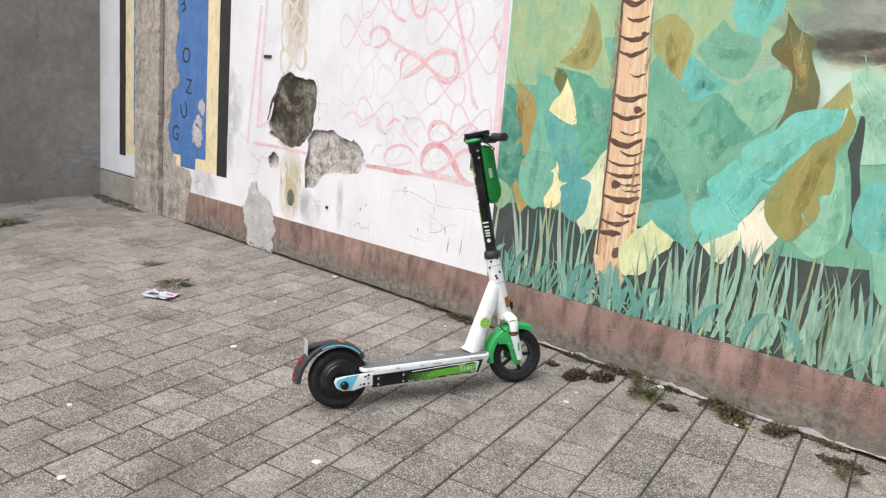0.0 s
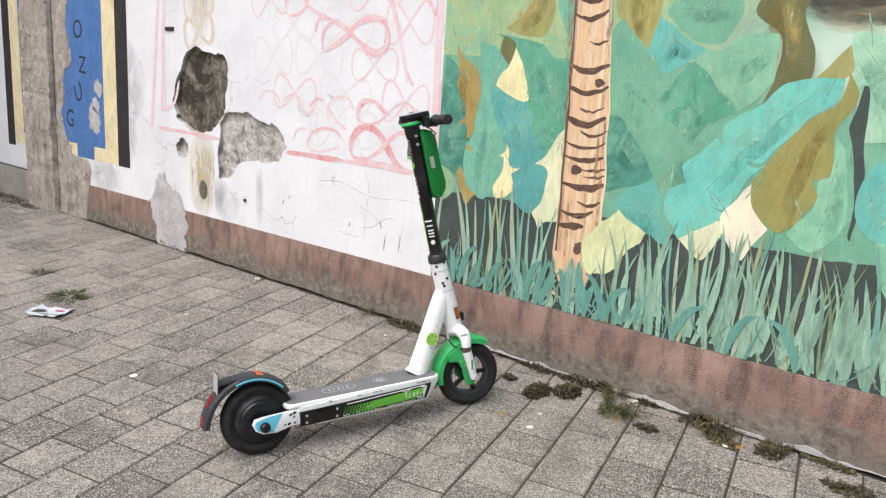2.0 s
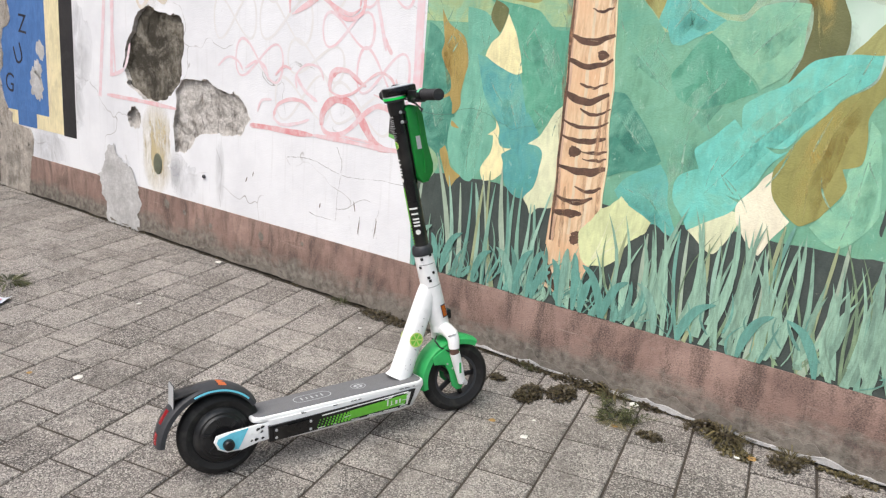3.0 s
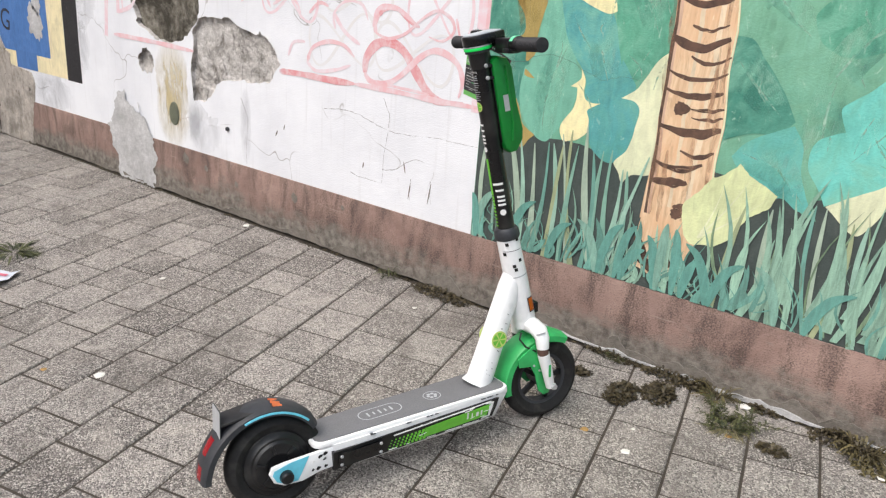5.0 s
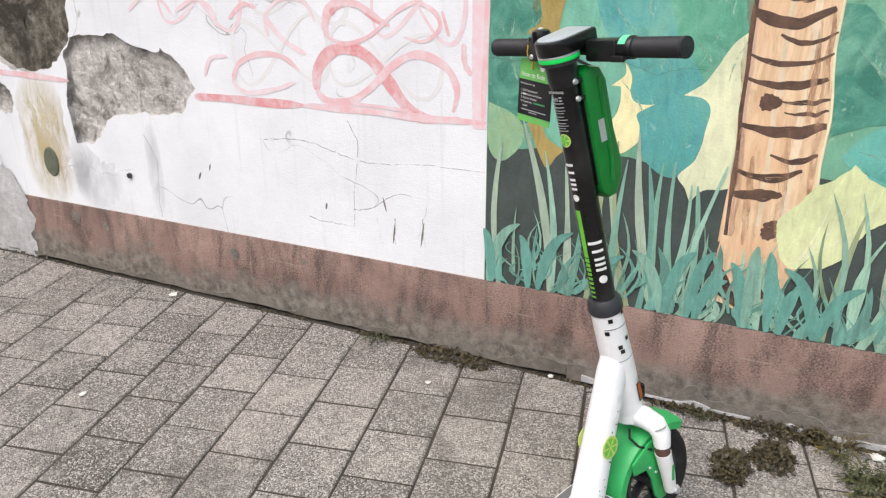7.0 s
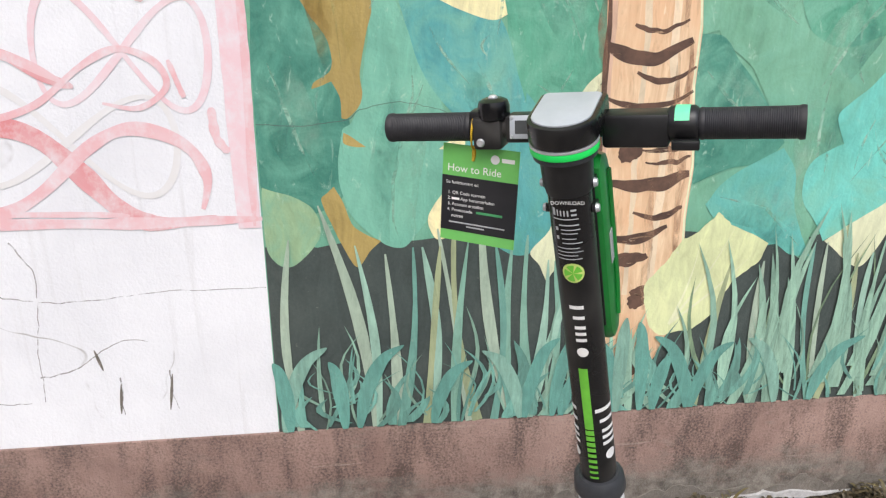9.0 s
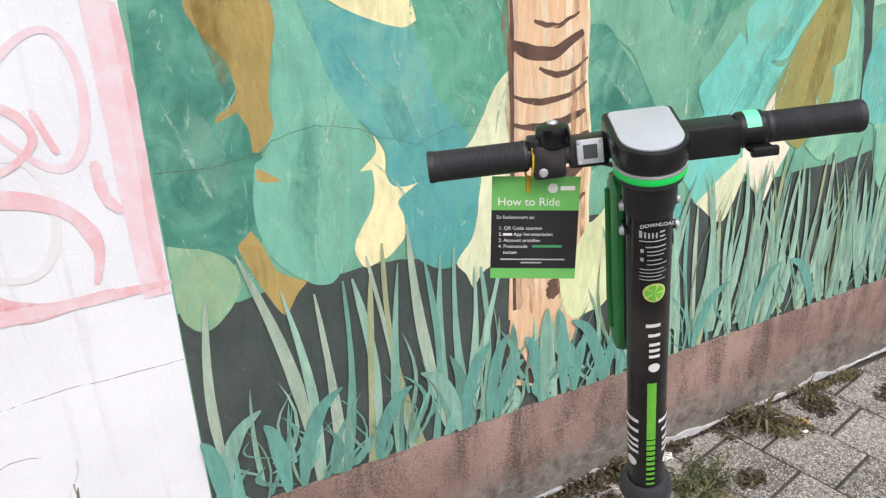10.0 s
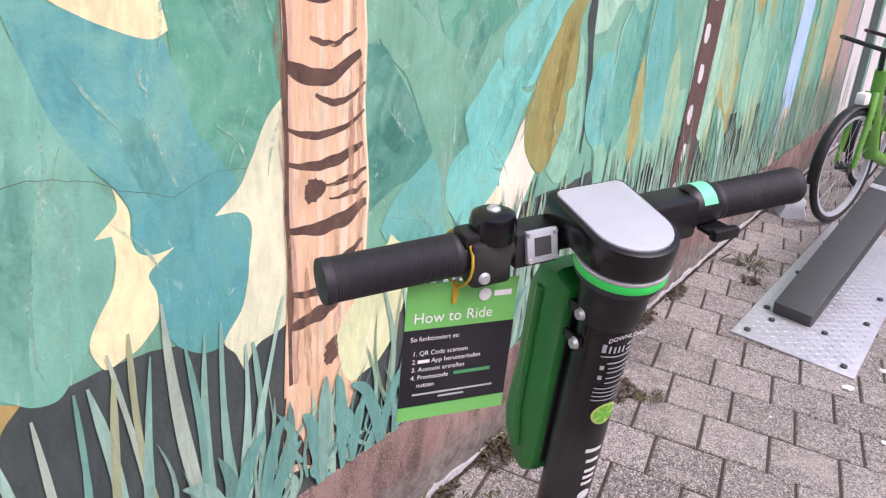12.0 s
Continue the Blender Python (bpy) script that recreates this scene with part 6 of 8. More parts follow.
for mirror in (False, True):
    sgn = -1 if mirror else 1
    side = part("side_panel", flank(0.12, 0.632, 0.139, 0.083, 0.147, 0.087, 0.004, mirror, 0.022), BLACK, scooter, "black side panel with green print")
    part("green_stripe", flank(0.40, 0.610, 0.124, 0.093, 0.134, 0.097, 0.0052, mirror, 0.012), LIME, side, "bright green printed stripe", smooth=False)
    part("white_line", flank(0.30, 0.625, 0.1345, 0.1315, 0.1435, 0.1405, 0.0052, mirror), WHITE_PRINT, side, smooth=False)
    part("white_line", flank(0.617, 0.622, 0.139, 0.095, 0.139, 0.095, 0.0055, mirror, 0.012), WHITE_PRINT, side, smooth=False)
    for k in range(10):
        for j in range(4):
            x, z, s = 0.285 + 0.0125 * k + 0.003 * j, 0.093 + 0.0085 * j, 0.0016 + 0.00032 * k
            part("green_dot", box(x - s, x + s, *sorted((sgn * side_y(z, 0.0035), sgn * side_y(z, 0.0050))), z - s, z + s), LIME, side, smooth=False)
    for k, (w, h) in enumerate(((0.008, 0.022), (0.005, 0.016), (0.014, 0.014), (0.008, 0.016))):
        x = 0.540 + 0.016 * k
        part("white_mark", flank(x, x + w * 0.6, 0.107 + h, 0.107, 0.107 + h, 0.107, 0.0062, mirror), WHITE_PRINT, side, smooth=False)
    wrng = random.Random(31)
    for k in range(34):
        x = wrng.choice((wrng.uniform(0.27, 0.61), wrng.uniform(0.50, 0.61)))
        edge = wrng.choice((0.0, 0.0, 1.0, wrng.random()))
        z = 0.0885 + (0.0475 + 0.006 * (x - 0.3)) * edge
        ln, h = wrng.uniform(0.004, 0.030), wrng.uniform(0.0008, 0.0026)
        rise = wrng.uniform(-0.004, 0.006) if edge not in (0.0, 1.0) else wrng.uniform(-0.001, 0.001)
        part("scratch", flank(x, x + ln, z + h, z, z + h * 0.5 + rise, z + rise, 0.0066, mirror), WHITE_PRINT, side, smooth=False)
    for k in range(9):
        x = wrng.uniform(0.2, 0.66)
        part("chip", flank(x, x + wrng.uniform(0.006, 0.02), 0.1575, 0.1555, 0.1570, 0.1560, 0.0036, mirror), DARK_GREY, side, smooth=False)
    lid = part("charge_cover", flank(0.135, 0.265, 0.131, 0.091, 0.133, 0.091, 0.010, mirror), BLACK_GLOSS, side, "black charging cover")
    for x, z in ((0.142, 0.124), (0.142, 0.097), (0.258, 0.126), (0.258, 0.097)):
        part("screw", lathe([(0, -0.002), (0.004, -0.002), (0.005, 0.0), (0, 0.0)], 12, False), STEEL, side, "", Matrix.Translation((x, sgn * side_y(z, 0.0105), z)))
    arm = part("rear_arm", slab([(0.20, 0.149), (0.12, 0.150), (-0.01, 0.147), (-0.042, 0.143), (-0.051, 0.125), (-0.041, 0.10), (-0.014, 0.084), (0.035, 0.081), (0.085, 0.092), (0.15, 0.094)], sgn * -0.058, sgn * -0.070, 0.003), SCOOTER_WHITE, scooter, "white swing arm with scuffed blue film")
    part("blue_film", slab([(0.058, 0.148), (0.005, 0.144), (-0.038, 0.134), (-0.043, 0.122), (-0.034, 0.102), (-0.012, 0.090), (0.022, 0.088), (0.036, 0.11)], sgn * -0.0702, sgn * -0.0710), SKY_BLUE, arm, "light blue film", smooth=False)
    part("axle_cap", lathe([(0, -0.016), (0.012, -0.016), (0.017, -0.012), (0.0185, 0.0), (0, 0.0)], 20, False), BLACK, arm, "black rubber axle cap", Matrix.Translation((-0.008, -0.071, 0.110)) if not mirror else Matrix.Translation((-0.008, 0.071, 0.110)) @ Matrix.Rotation(math.pi, 4, "X"))
    crng = random.Random(4)
    for k in range(14):
        x, z, r = 0.058 + crng.uniform(0, 0.05), crng.uniform(0.10, 0.15), crng.uniform(0.002, 0.006)
        part("scuff", slab(polar(x, z, (r, r * 0.5, r, r * 1.5, r * 0.6), 0.4, k, 14), sgn * -0.0702, sgn * -0.0712), BLACK if k % 3 else WHITE_PRINT, arm, smooth=False)


# mudguards
def guard(c, a0, a1, r0, r1, hw, flange, thick=0.003, n=30):
    """A wheel guard: an arched strip with turned-down sides, from angle a0 to a1."""
    bm = bmesh.new()
    rows = []
    for i in range(n + 1):
        s = i / n
        a, r = radians(a0 + (a1 - a0) * s), r0 + (r1 - r0) * s
        ring = []
        for y, d in ((-hw, -flange), (-hw, -0.006), (-hw * 0.8, 0), (0, 0.004), (hw * 0.8, 0), (hw, -0.006), (hw, -flange), (hw - thick, -flange), (hw - thick, -0.008), (hw * 0.75, -thick), (0, 0.004 - thick), (-hw * 0.75, -thick), (-hw + thick, -0.008), (-hw + thick, -flange)):
            rr = r + d
            ring.append(bm.verts.new((c.x + rr * math.cos(a), y, c.z + rr * math.sin(a))))
        rows.append(ring)
    k = len(rows[0])
    for a, b in zip(rows, rows[1:]):
        for i in range(k):
            bm.faces.new((a[i], a[(i + 1) % k], b[(i + 1) % k], b[i]))
    bm.faces.new(rows[0][::-1])
    bm.faces.new(rows[-1])
    return bm


fender = part("rear_fender", guard(REAR, 38, 178, 0.146, 0.196, 0.046, 0.020), DARK_GREY, scooter, "dark grey plastic rear fender, scratched")
part("blue_edge", guard(REAR, 50, 118, 0.1475, 0.170, 0.0475, 0.011, 0.002), SKY_BLUE, fender, "light blue edge film")
part("fender_top", guard(REAR, 42, 124, 0.1490, 0.1775, 0.040, 0.004, 0.002), DARK_GREY, fender)
for k, (y, w, h) in enumerate(((-0.028, 0.004, 0.03), (-0.02, 0.004, 0.024), (-0.011, 0.005, 0.03), (0.0, 0.004, 0.022), (0.008, 0.004, 0.03))):
    part("marker_scrawl", guard(Vector((REAR.x, 0, REAR.z)), 84 - h * 120, 84 + h * 170, 0.1625, 0.1685, 0.003 + w / 4, 0.001, 0.001, 8), ORANGE, fender, "orange marker scrawl", Matrix.Translation((0, y, 0)))
part("tail_light", guard(REAR, 143, 157, 0.1850, 0.190, 0.024, 0.004, 0.003, 8), RED_LENS, fender, "red tail reflector")
part("tail_light", guard(REAR, 166, 176, 0.193, 0.197, 0.026, 0.004, 0.003, 8), RED_LENS, fender, "red tail reflector")
flap = [(y, z) for y, z in rounded_plan(-0.036, 0.036, 0.042, 0.042, 0.008, 4)]
bm = slab(flap, 0, 0.002)
part("plate_holder", bm, GUNMETAL, fender, "small dark plate with pale face", Matrix.Translation((-0.148, 0, 0.277)) @ Matrix.Rotation(radians(6), 4, "Y") @ Matrix.Rotation(radians(90), 4, "Z"))
part("plate_face", slab([(y * 0.94, z * 0.94) for y, z in flap], 0.0021, 0.0027), LABEL_GREY, fender, "pale grey blank plate face", Matrix.Translation((-0.148, 0, 0.277)) @ Matrix.Rotation(radians(6), 4, "Y") @ Matrix.Rotation(radians(90), 4, "Z"), smooth=False)
part("holder_bracket", box(-0.150, -0.06, -0.036, 0.036, 0.2655, 0.2735, 0.003), BLACK, fender, "", Matrix.Translation((0, 0, 0.025)) @ Matrix.Translation((-0.1, 0, 0.27)) @ Matrix.Rotation(radians(-6), 4, "Y") @ Matrix.Translation((0.1, 0, -0.28)))

gfront = part("front_fender", guard(FRONT, 60, 188, 0.160, 0.150, 0.047, 0.024), GREEN_PLASTIC, scooter, "green plastic front fender", STEER)
for s in (-1, 1):
    bm = slab([(-0.105, 0.10), (-0.05, 0.135), (0.0, 0.142), (0.004, 0.06), (0.016, -0.008), (0.004, -0.034), (-0.016, -0.036), (-0.034, -0.018), (-0.044, 0.035), (-0.06, 0.068), (-0.10, 0.072)], s * 0.0475, s * 0.054, 0.002)
    fplate = part("fender_stay", bm, GREEN_PLASTIC, gfront, "", STEER @ Matrix.Translation(FRONT))
    for x, z in ((-0.03, 0.05), (-0.022, 0.085), (-0.05, 0.07), (-0.004, 0.0)):
        part("bolt", lathe([(0, -0.003), (0.003, -0.003), (0.004, 0), (0, 0)], 10, False), STEEL, fplate, "", STEER @ Matrix.Translation(FRONT + Vector((x, s * 0.0545, z))) @ Matrix.Rotation(0 if s < 0 else math.pi, 4, "X"))

# fork
fork = part("fork", tube([stem_at(0.345), stem_at(0.318)], [0.034, 0.036], 20), SCOOTER_WHITE, scooter, "white fork crown and legs", STEER)
for s in (-1, 1):
    part("fork_arm", tube([stem_at(0.325, 0, 0), stem_at(0.322, 0.008, s * 0.040), stem_at(0.312, 0.012, s * 0.064), stem_at(0.294, 0.010, s * 0.076), stem_at(0.262, 0.004, s * 0.078)], [0.027, 0.026, 0.025, 0.022, 0.019], 14, side=Vector((1, 0, 0))), SCOOTER_WHITE, fork, "", STEER)
    part("arm_cap", lathe([(0, -0.004), (0.014, -0.004), (0.016, 0), (0, 0)], 18, False), LABEL_GREY, fork, "", STEER @ Matrix.Translation(stem_at(0.312, 0.006, s * 0.079)) @ Matrix.Rotation(radians(-s * 58), 4, "X") @ Matrix.Rotation(0 if s < 0 else math.pi, 4, "X"))
    part("boot", tube([stem_at(0.266, 0.002, s * 0.078), stem_at(0.240, 0.002, s * 0.078)], [0.0165, 0.018], 14), plain("worn_brown_boot", lin(92, 66, 58), 0.7) if s < 0 else BLACK, fork, "dark rubber boot", STEER)
    leg = part("fork_leg", tube([stem_at(0.244, 0.002, s * 0.078), stem_at(0.18, 0.004, s * 0.077), stem_at(0.125, 0.006, s * 0.072)], [0.019, 0.017, 0.014], 14), SCOOTER_WHITE, fork, "", STEER)
    part("axle_nut", lathe([(0, -0.008), (0.009, -0.008), (0.012, 0.0), (0, 0.0)], 6, False), STEEL, leg, "", STEER @ Matrix.Translation(FRONT + Vector((0.004, s * 0.083, 0.0))) @ Matrix.Rotation(0 if s < 0 else math.pi, 4, "X"))
    part("leg_sticker", box(-0.004, 0.004, -0.0008, 0.0008, -0.02, 0.02), GREEN_PLASTIC, leg, "", STEER @ Matrix.Translation(stem_at(0.19, 0.004, s * 0.0945)))

# neck, head tube
neck = part("neck", tube([(0.628, 0, 0.165), (0.640, 0, 0.185), (0.70, 0, 0.32), (0.760, 0, 0.452), (0.780, 0, 0.50)], [0.052, 0.043, 0.040, 0.039, 0.034], 24, 0.82), SCOOTER_WHITE, scooter, "white tubular neck with green round sticker")
head = part("head_tube", tube([stem_at(0.335), stem_at(0.345), stem_at(0.47), stem_at(0.60), stem_at(0.618)], [0.034, 0.036, 0.036, 0.034, 0.033], 28), SCOOTER_WHITE, scooter, "white head tube with scratches")
part("seam", tube([stem_at(0.488), stem_at(0.491)], [0.0364, 0.0364], 28), LABEL_GREY, head)


def on_tube(z0, z1, a0, a1, r, n=8):
    """A patch that hugs the steering column; angles from the back (0) to the right-hand side (90)."""
    bm = bmesh.new()
    u = Vector((1, 0, 0)) - AXIS * AXIS.x
    u.normalize()
    v = AXIS.cross(u)
    rows = []
    for i in range(n + 1):
        a = radians(a0 + (a1 - a0) * i / n)
        d = -math.cos(a) * u - math.sin(a) * v
        rows.append((bm.verts.new(stem_at(z0) + d * r), bm.verts.new(stem_at(z1) + d * r)))
    for a, b in zip(rows, rows[1:]):
        bm.faces.new((a[0], b[0], b[1], a[1]))
    return bm


def disc_on(z, ang, rad, r, n=24, wedge=None):
    """A round sticker bent over the column; wedge gives a slice of it."""
    bm = bmesh.new()
    u = (Vector((1, 0, 0)) - AXIS * AXIS.x).normalized()
    v = AXIS.cross(u)
    ring = []
    w0, w1 = wedge or (0, 360)
    for i in range(n + 1):
        a = radians(w0 + (w1 - w0) * i / n)
        for q in (0.0, 0.5, 1.0):
            aa = radians(ang) + rad * q * math.cos(a) / r
            d = -math.cos(aa) * u - math.sin(aa) * v
            ring.append(bm.verts.new(stem_at(z) + AXIS * rad * q * math.sin(a) + d * r))
    for i in range(n):
        for q in range(2):
            bm.faces.new((ring[3 * i + q], ring[3 * i + q + 1], ring[3 * i + 4 + q], ring[3 * i + 3 + q]))
    bmesh.ops.remove_doubles(bm, verts=bm.verts[:], dist=1e-6)
    return bm


for z, a in ((0.590, 40), (0.520, 55), (0.535, 90), (0.508, 60), (0.56, 20), (0.60, 95)):
    part("scratch", on_tube(z, z + 0.010, a, a + 16, 0.0368, 3), BLACK, head, smooth=False)
part("seam_line", on_tube(0.572, 0.5735, 20, 120, 0.0352, 8), BLACK, head, smooth=False)
for s in (1, -1):
    refl = part("side_reflector", on_tube(0.372, 0.412, s * 96, s * 128, 0.0385, 5), AMBER, head, "amber side reflector", smooth=False)
    part("reflector_frame", on_tube(0.368, 0.416, s * 92, s * 132, 0.0378, 5), DARK_GREY, refl, smooth=False)
# round citrus-like sticker on the neck: plain wedges
for s in (-1, 1):
    m = Matrix.Translation((0.692, s * 0.0335, 0.305)) @ Matrix.Rotation(radians(-24), 4, "Y")
    disc = part("round_sticker", slab([(0.027 * math.cos(k / 24 * 6.2832), 0.027 * math.sin(k / 24 * 6.2832)) for k in range(24)], 0, s * 0.0012), LIME_PALE, neck, "pale green round sticker", m, smooth=False)
    for k in range(6):
        a = k * math.pi / 3
        part("wedge", slab([(0.003 * math.cos(a), 0.003 * math.sin(a))] + [(0.0225 * math.cos(a + q), 0.0225 * math.sin(a + q)) for q in (-0.38, 0, 0.38)], s * 0.0011, s * 0.0016), LIME, disc, "", m, smooth=False)
nrng = random.Random(6)
for k in range(12):
    q = nrng.uniform(0.05, 0.6)
    x, z = 0.640 + 0.06 * q / 0.3 * 0.75, 0.185 + 0.135 * q / 0.3 * 0.75
    m = Matrix.Translation((x + nrng.uniform(-0.018, 0.014), -0.0338, z)) @ Matrix.Rotation(radians(-24 + nrng.uniform(-30, 30)), 4, "Y")
    part("scratch", slab(polar(0, 0, (0.001, 0.0014, 0.001, 0.0016), 0.3, k, 10, nrng.uniform(0.6, 2.5)), 0, -0.0008), DARK_GREY, neck, "", m, smooth=False)
lamp = part("head_lamp", box(0.030, 0.050, -0.016, 0.016, -0.018, 0.018, 0.006), BLACK_GLOSS, scooter, "small black head lamp", STEER @ Matrix.Translation(stem_at(0.372)))
part("brake_cable", tube([stem_at(0.30, -0.030, -0.02), stem_at(0.285, -0.045, -0.03), stem_at(0.262, -0.036, -0.044), stem_at(0.245, -0.01, -0.056)], 0.003, 8), BLACK, scooter, "black brake cable", STEER)

# steering column
stem_tube = part("stem", tube([stem_at(0.60), stem_at(0.90), stem_at(1.145)], [0.0262, 0.0262, 0.0265], 32), BLACK_GLOSS, scooter, "black steering column with white and green print", STEER)
part("collar", tube([stem_at(0.606), stem_at(0.612), stem_at(0.632), stem_at(0.640)], [0.036, 0.0385, 0.0365, 0.031], 28), DARK_GREY, scooter, "dark grey clamp collar", STEER)
R_ST = 0.0268
part("green_strip", on_tube(0.744, 0.851, -13, 13, R_ST), LIME, stem_tube, "green printed strip", STEER, smooth=False)
for k in range(9):
    part("green_strip", on_tube(0.649 + 0.0105 * k, 0.653 + 0.0105 * k + 0.0006 * k, -13, 13, R_ST), LIME, stem_tube, "", STEER, smooth=False)
sticker = part("round_sticker", disc_on(0.999, 2, 0.0140, R_ST), LIME_PALE, stem_tube, "pale green round sticker", STEER, smooth=False)
for k in range(5):
    part("wedge", disc_on(0.999, 2, 0.0115, R_ST + 0.0004, 5, (72 * k + 8, 72 * k + 62)), LIME, sticker, "", STEER, smooth=False)


def brand_bars(z0, ang, size, step, spin):
    """Plain strokes in place of a printed name that runs down the column."""
    z = z0
    for w, h, gap in ((1.0, 0.14, 0.42), (0.72, 0.13, 0.40), (0.62, 0.13, 0.26), (0.62, 0.13, 0.26), (0.62, 0.13, 0.42)):
        part("white_mark", on_tube(z - h * step, z, ang - spin * w, ang + spin * 0.62, R_ST + 0.0002, 6), WHITE_PRINT, stem_tube, "", STEER, smooth=False)
        z -= step * gap
    part("white_mark", disc_on(z - 0.15 * step, ang, 0.2 * step, R_ST + 0.0002, 16), WHITE_PRINT, stem_tube, "", STEER, smooth=False)


brand_bars(0.951, 5, 1, 0.038, 24)
for side in (62, -62):
    brand_bars(0.780, side, 1, 0.046, 40)
# download label: one readable word, the rest plain lines
for z, a0, a1, h in ((1.099, -38, -30, 0.012), (1.099, -25, -21, 0.010), (1.099, -16, -12, 0.009), (1.099, -7, -3, 0.009), (1.099, 2, 6, 0.009), (1.099, 12, 26, 0.003), (1.105, 12, 26, 0.003), (1.094, -38, 30, 0.0018), (1.086, -22, 30, 0.0022), (1.079, -34, -26, 0.006), (1.080, -18, 32, 0.0016), (1.075, -18, 24, 0.0016), (1.067, -34, -26, 0.006), (1.068, -18, 20, 0.0016), (1.062, -18, 34, 0.0016), (1.055, -36, 26, 0.0016), (1.050, -36, 34, 0.0016), (1.045, -36, 20, 0.0016), (1.040, -36, 30, 0.0016)):
    part("white_line", on_tube(z - 0.022, z + h * 0.8 - 0.022, a0, a1, R_ST + 0.0002), LABEL_GREY, stem_tube, "", STEER, smooth=False)
for k in range(5):
    part("white_line", on_tube(1.108 + 0.005 * k, 1.1088 + 0.005 * k, -70, 70, R_ST + 0.0002), LABEL_GREY, stem_tube, "", STEER, smooth=False)
back = -((Vector((1, 0, 0)) - AXIS * AXIS.x).normalized())
m_txt = Matrix.Translation(stem_at(1.0945) + back * (R_ST + 0.0004)) @ Matrix(((0, AXIS.x, back.x, 0), (-1, AXIS.y, back.y, 0), (0, AXIS.z, back.z, 0), (0, 0, 0, 1)))
text_part("DOWNLOAD", 0.0066, STEER @ m_txt @ Matrix.Translation((-0.017, 0, 0)), WHITE_PRINT, stem_tube)

# extra battery ahead of the column
fwd_axis = -back
M_BAT = Matrix(((fwd_axis.x, 0, AXIS.x, stem_at(0.99).x - 0.004), (fwd_axis.y, 1, AXIS.y, 0), (fwd_axis.z, 0, AXIS.z, 0.99), (0, 0, 0, 1)))
bm = slab([(0.022, 0.128), (0.045, 0.138), (0.072, 0.128), (0.084, 0.10), (0.084, 0.0), (0.092, -0.075), (0.086, -0.105), (0.062, -0.135), (0.040, -0.135), (0.026, -0.118), (0.022, -0.10)], -0.035, 0.035, 0.010)
battery = part("battery_pack", bm, BATTERY_GREEN, scooter, "glossy green external battery pack", STEER @ M_BAT)
part("battery_label", box(0.040, 0.056, -0.0362, -0.0354, -0.015, 0.03), LABEL_GREY, battery, "small white label", STEER @ M_BAT)
part("battery_rim", box(0.0205, 0.0225, -0.026, 0.026, -0.10, 0.12, 0.0005), BLACK, battery, "", STEER @ M_BAT)
for s in (-1, 1):
    part("edge_ridge", tube([(0.060, s * 0.0355, 0.11), (0.060, s * 0.0365, -0.05), (0.052, s * 0.036, -0.10)], 0.004, 8), BATTERY_GREEN, battery, "", STEER @ M_BAT)
    for z in (1.075, 1.108):
        part("bracket_bolt", lathe([(0, -0.004), (0.0045, -0.004), (0.006, 0), (0, 0)], 14, False), STEEL, battery, "steel bolt", STEER @ Matrix.Translation(stem_at(z, 0.0, s * 0.0300)) @ Matrix.Rotation(0 if s < 0 else math.pi, 4, "X"))
        part("bracket", box(-0.005, 0.03, min(s * 0.024, s * 0.0295), max(s * 0.024, s * 0.0295), -0.005, 0.005, 0.002), BLACK, battery, "", STEER @ Matrix.Translation(stem_at(z)))

# display head
ROLL_BAR = Matrix.Translation((0.722, 0, 1.1654)) @ Matrix.Rotation(radians(1.1), 4, "X") @ Matrix.Translation((-0.722, 0, -1.1654))
M_HEAD = STEER @ ROLL_BAR @ Matrix.Translation((0.678, 0, 1.1934)) @ Matrix.Rotation(radians(-10), 4, "Y")


def d_shape(front, w, n=14):
    """Plan of the display head: straight in front, round behind."""
    pts = [(front, w - 0.006), (front - 0.002, w - 0.002), (front - 0.006, w)]
    pts += [(-0.014 + w * math.cos(radians(90 + 180 * i / n)), w * math.sin(radians(90 + 180 * i / n))) for i in range(n + 1)]
    return pts + [(front - 0.006, -w), (front - 0.002, -w + 0.002), (front, -w + 0.006)]


def round_plan(r, n=36):
    return [(-0.014 + r * math.cos(k / n * 6.2832), r * math.sin(k / n * 6.2832)) for k in range(n)]


head_unit = part("display_head", plate(d_shape(0.056, 0.0405), -0.028, 0.0, 0.004), BLACK_GLOSS, scooter, "black display head with silver top", M_HEAD)
part("display_cover", plate(d_shape(0.050, 0.0345), -0.001, 0.0022, 0.001), SILVER, head_unit, "pale silver display cover, scuffed edge", M_HEAD)
part("worn_edge", plate(round_plan(0.0402), -0.0315, -0.028, 0.001), STEEL, head_unit, "scratched bare metal rim", M_HEAD)
part("green_band", plate(round_plan(0.0398), -0.0400, -0.0315, 0.001), RING_GREEN, head_unit, "bright green light band", M_HEAD)
part("neck_ring", plate(round_plan(0.0375), -0.0470, -0.0400, 0.001), DARK_GREY, head_unit, "", M_HEAD)
part("head_base", tube([stem_at(1.100), stem_at(1.112), stem_at(1.158)], [0.0275, 0.0300, 0.0315], 24), BLACK, head_unit, "", STEER)

# handlebar and controls
BX, BZ = 0.722, 1.1654
M_BAR = STEER @ ROLL_BAR @ Matrix.Translation((BX, 0, BZ))
bar = part("handlebar", tube([(0, -0.240, 0), (0, 0.240, 0)], 0.0145, 20, side=Vector((1, 0, 0))), BLACK, scooter, "black handlebar", M_BAR)


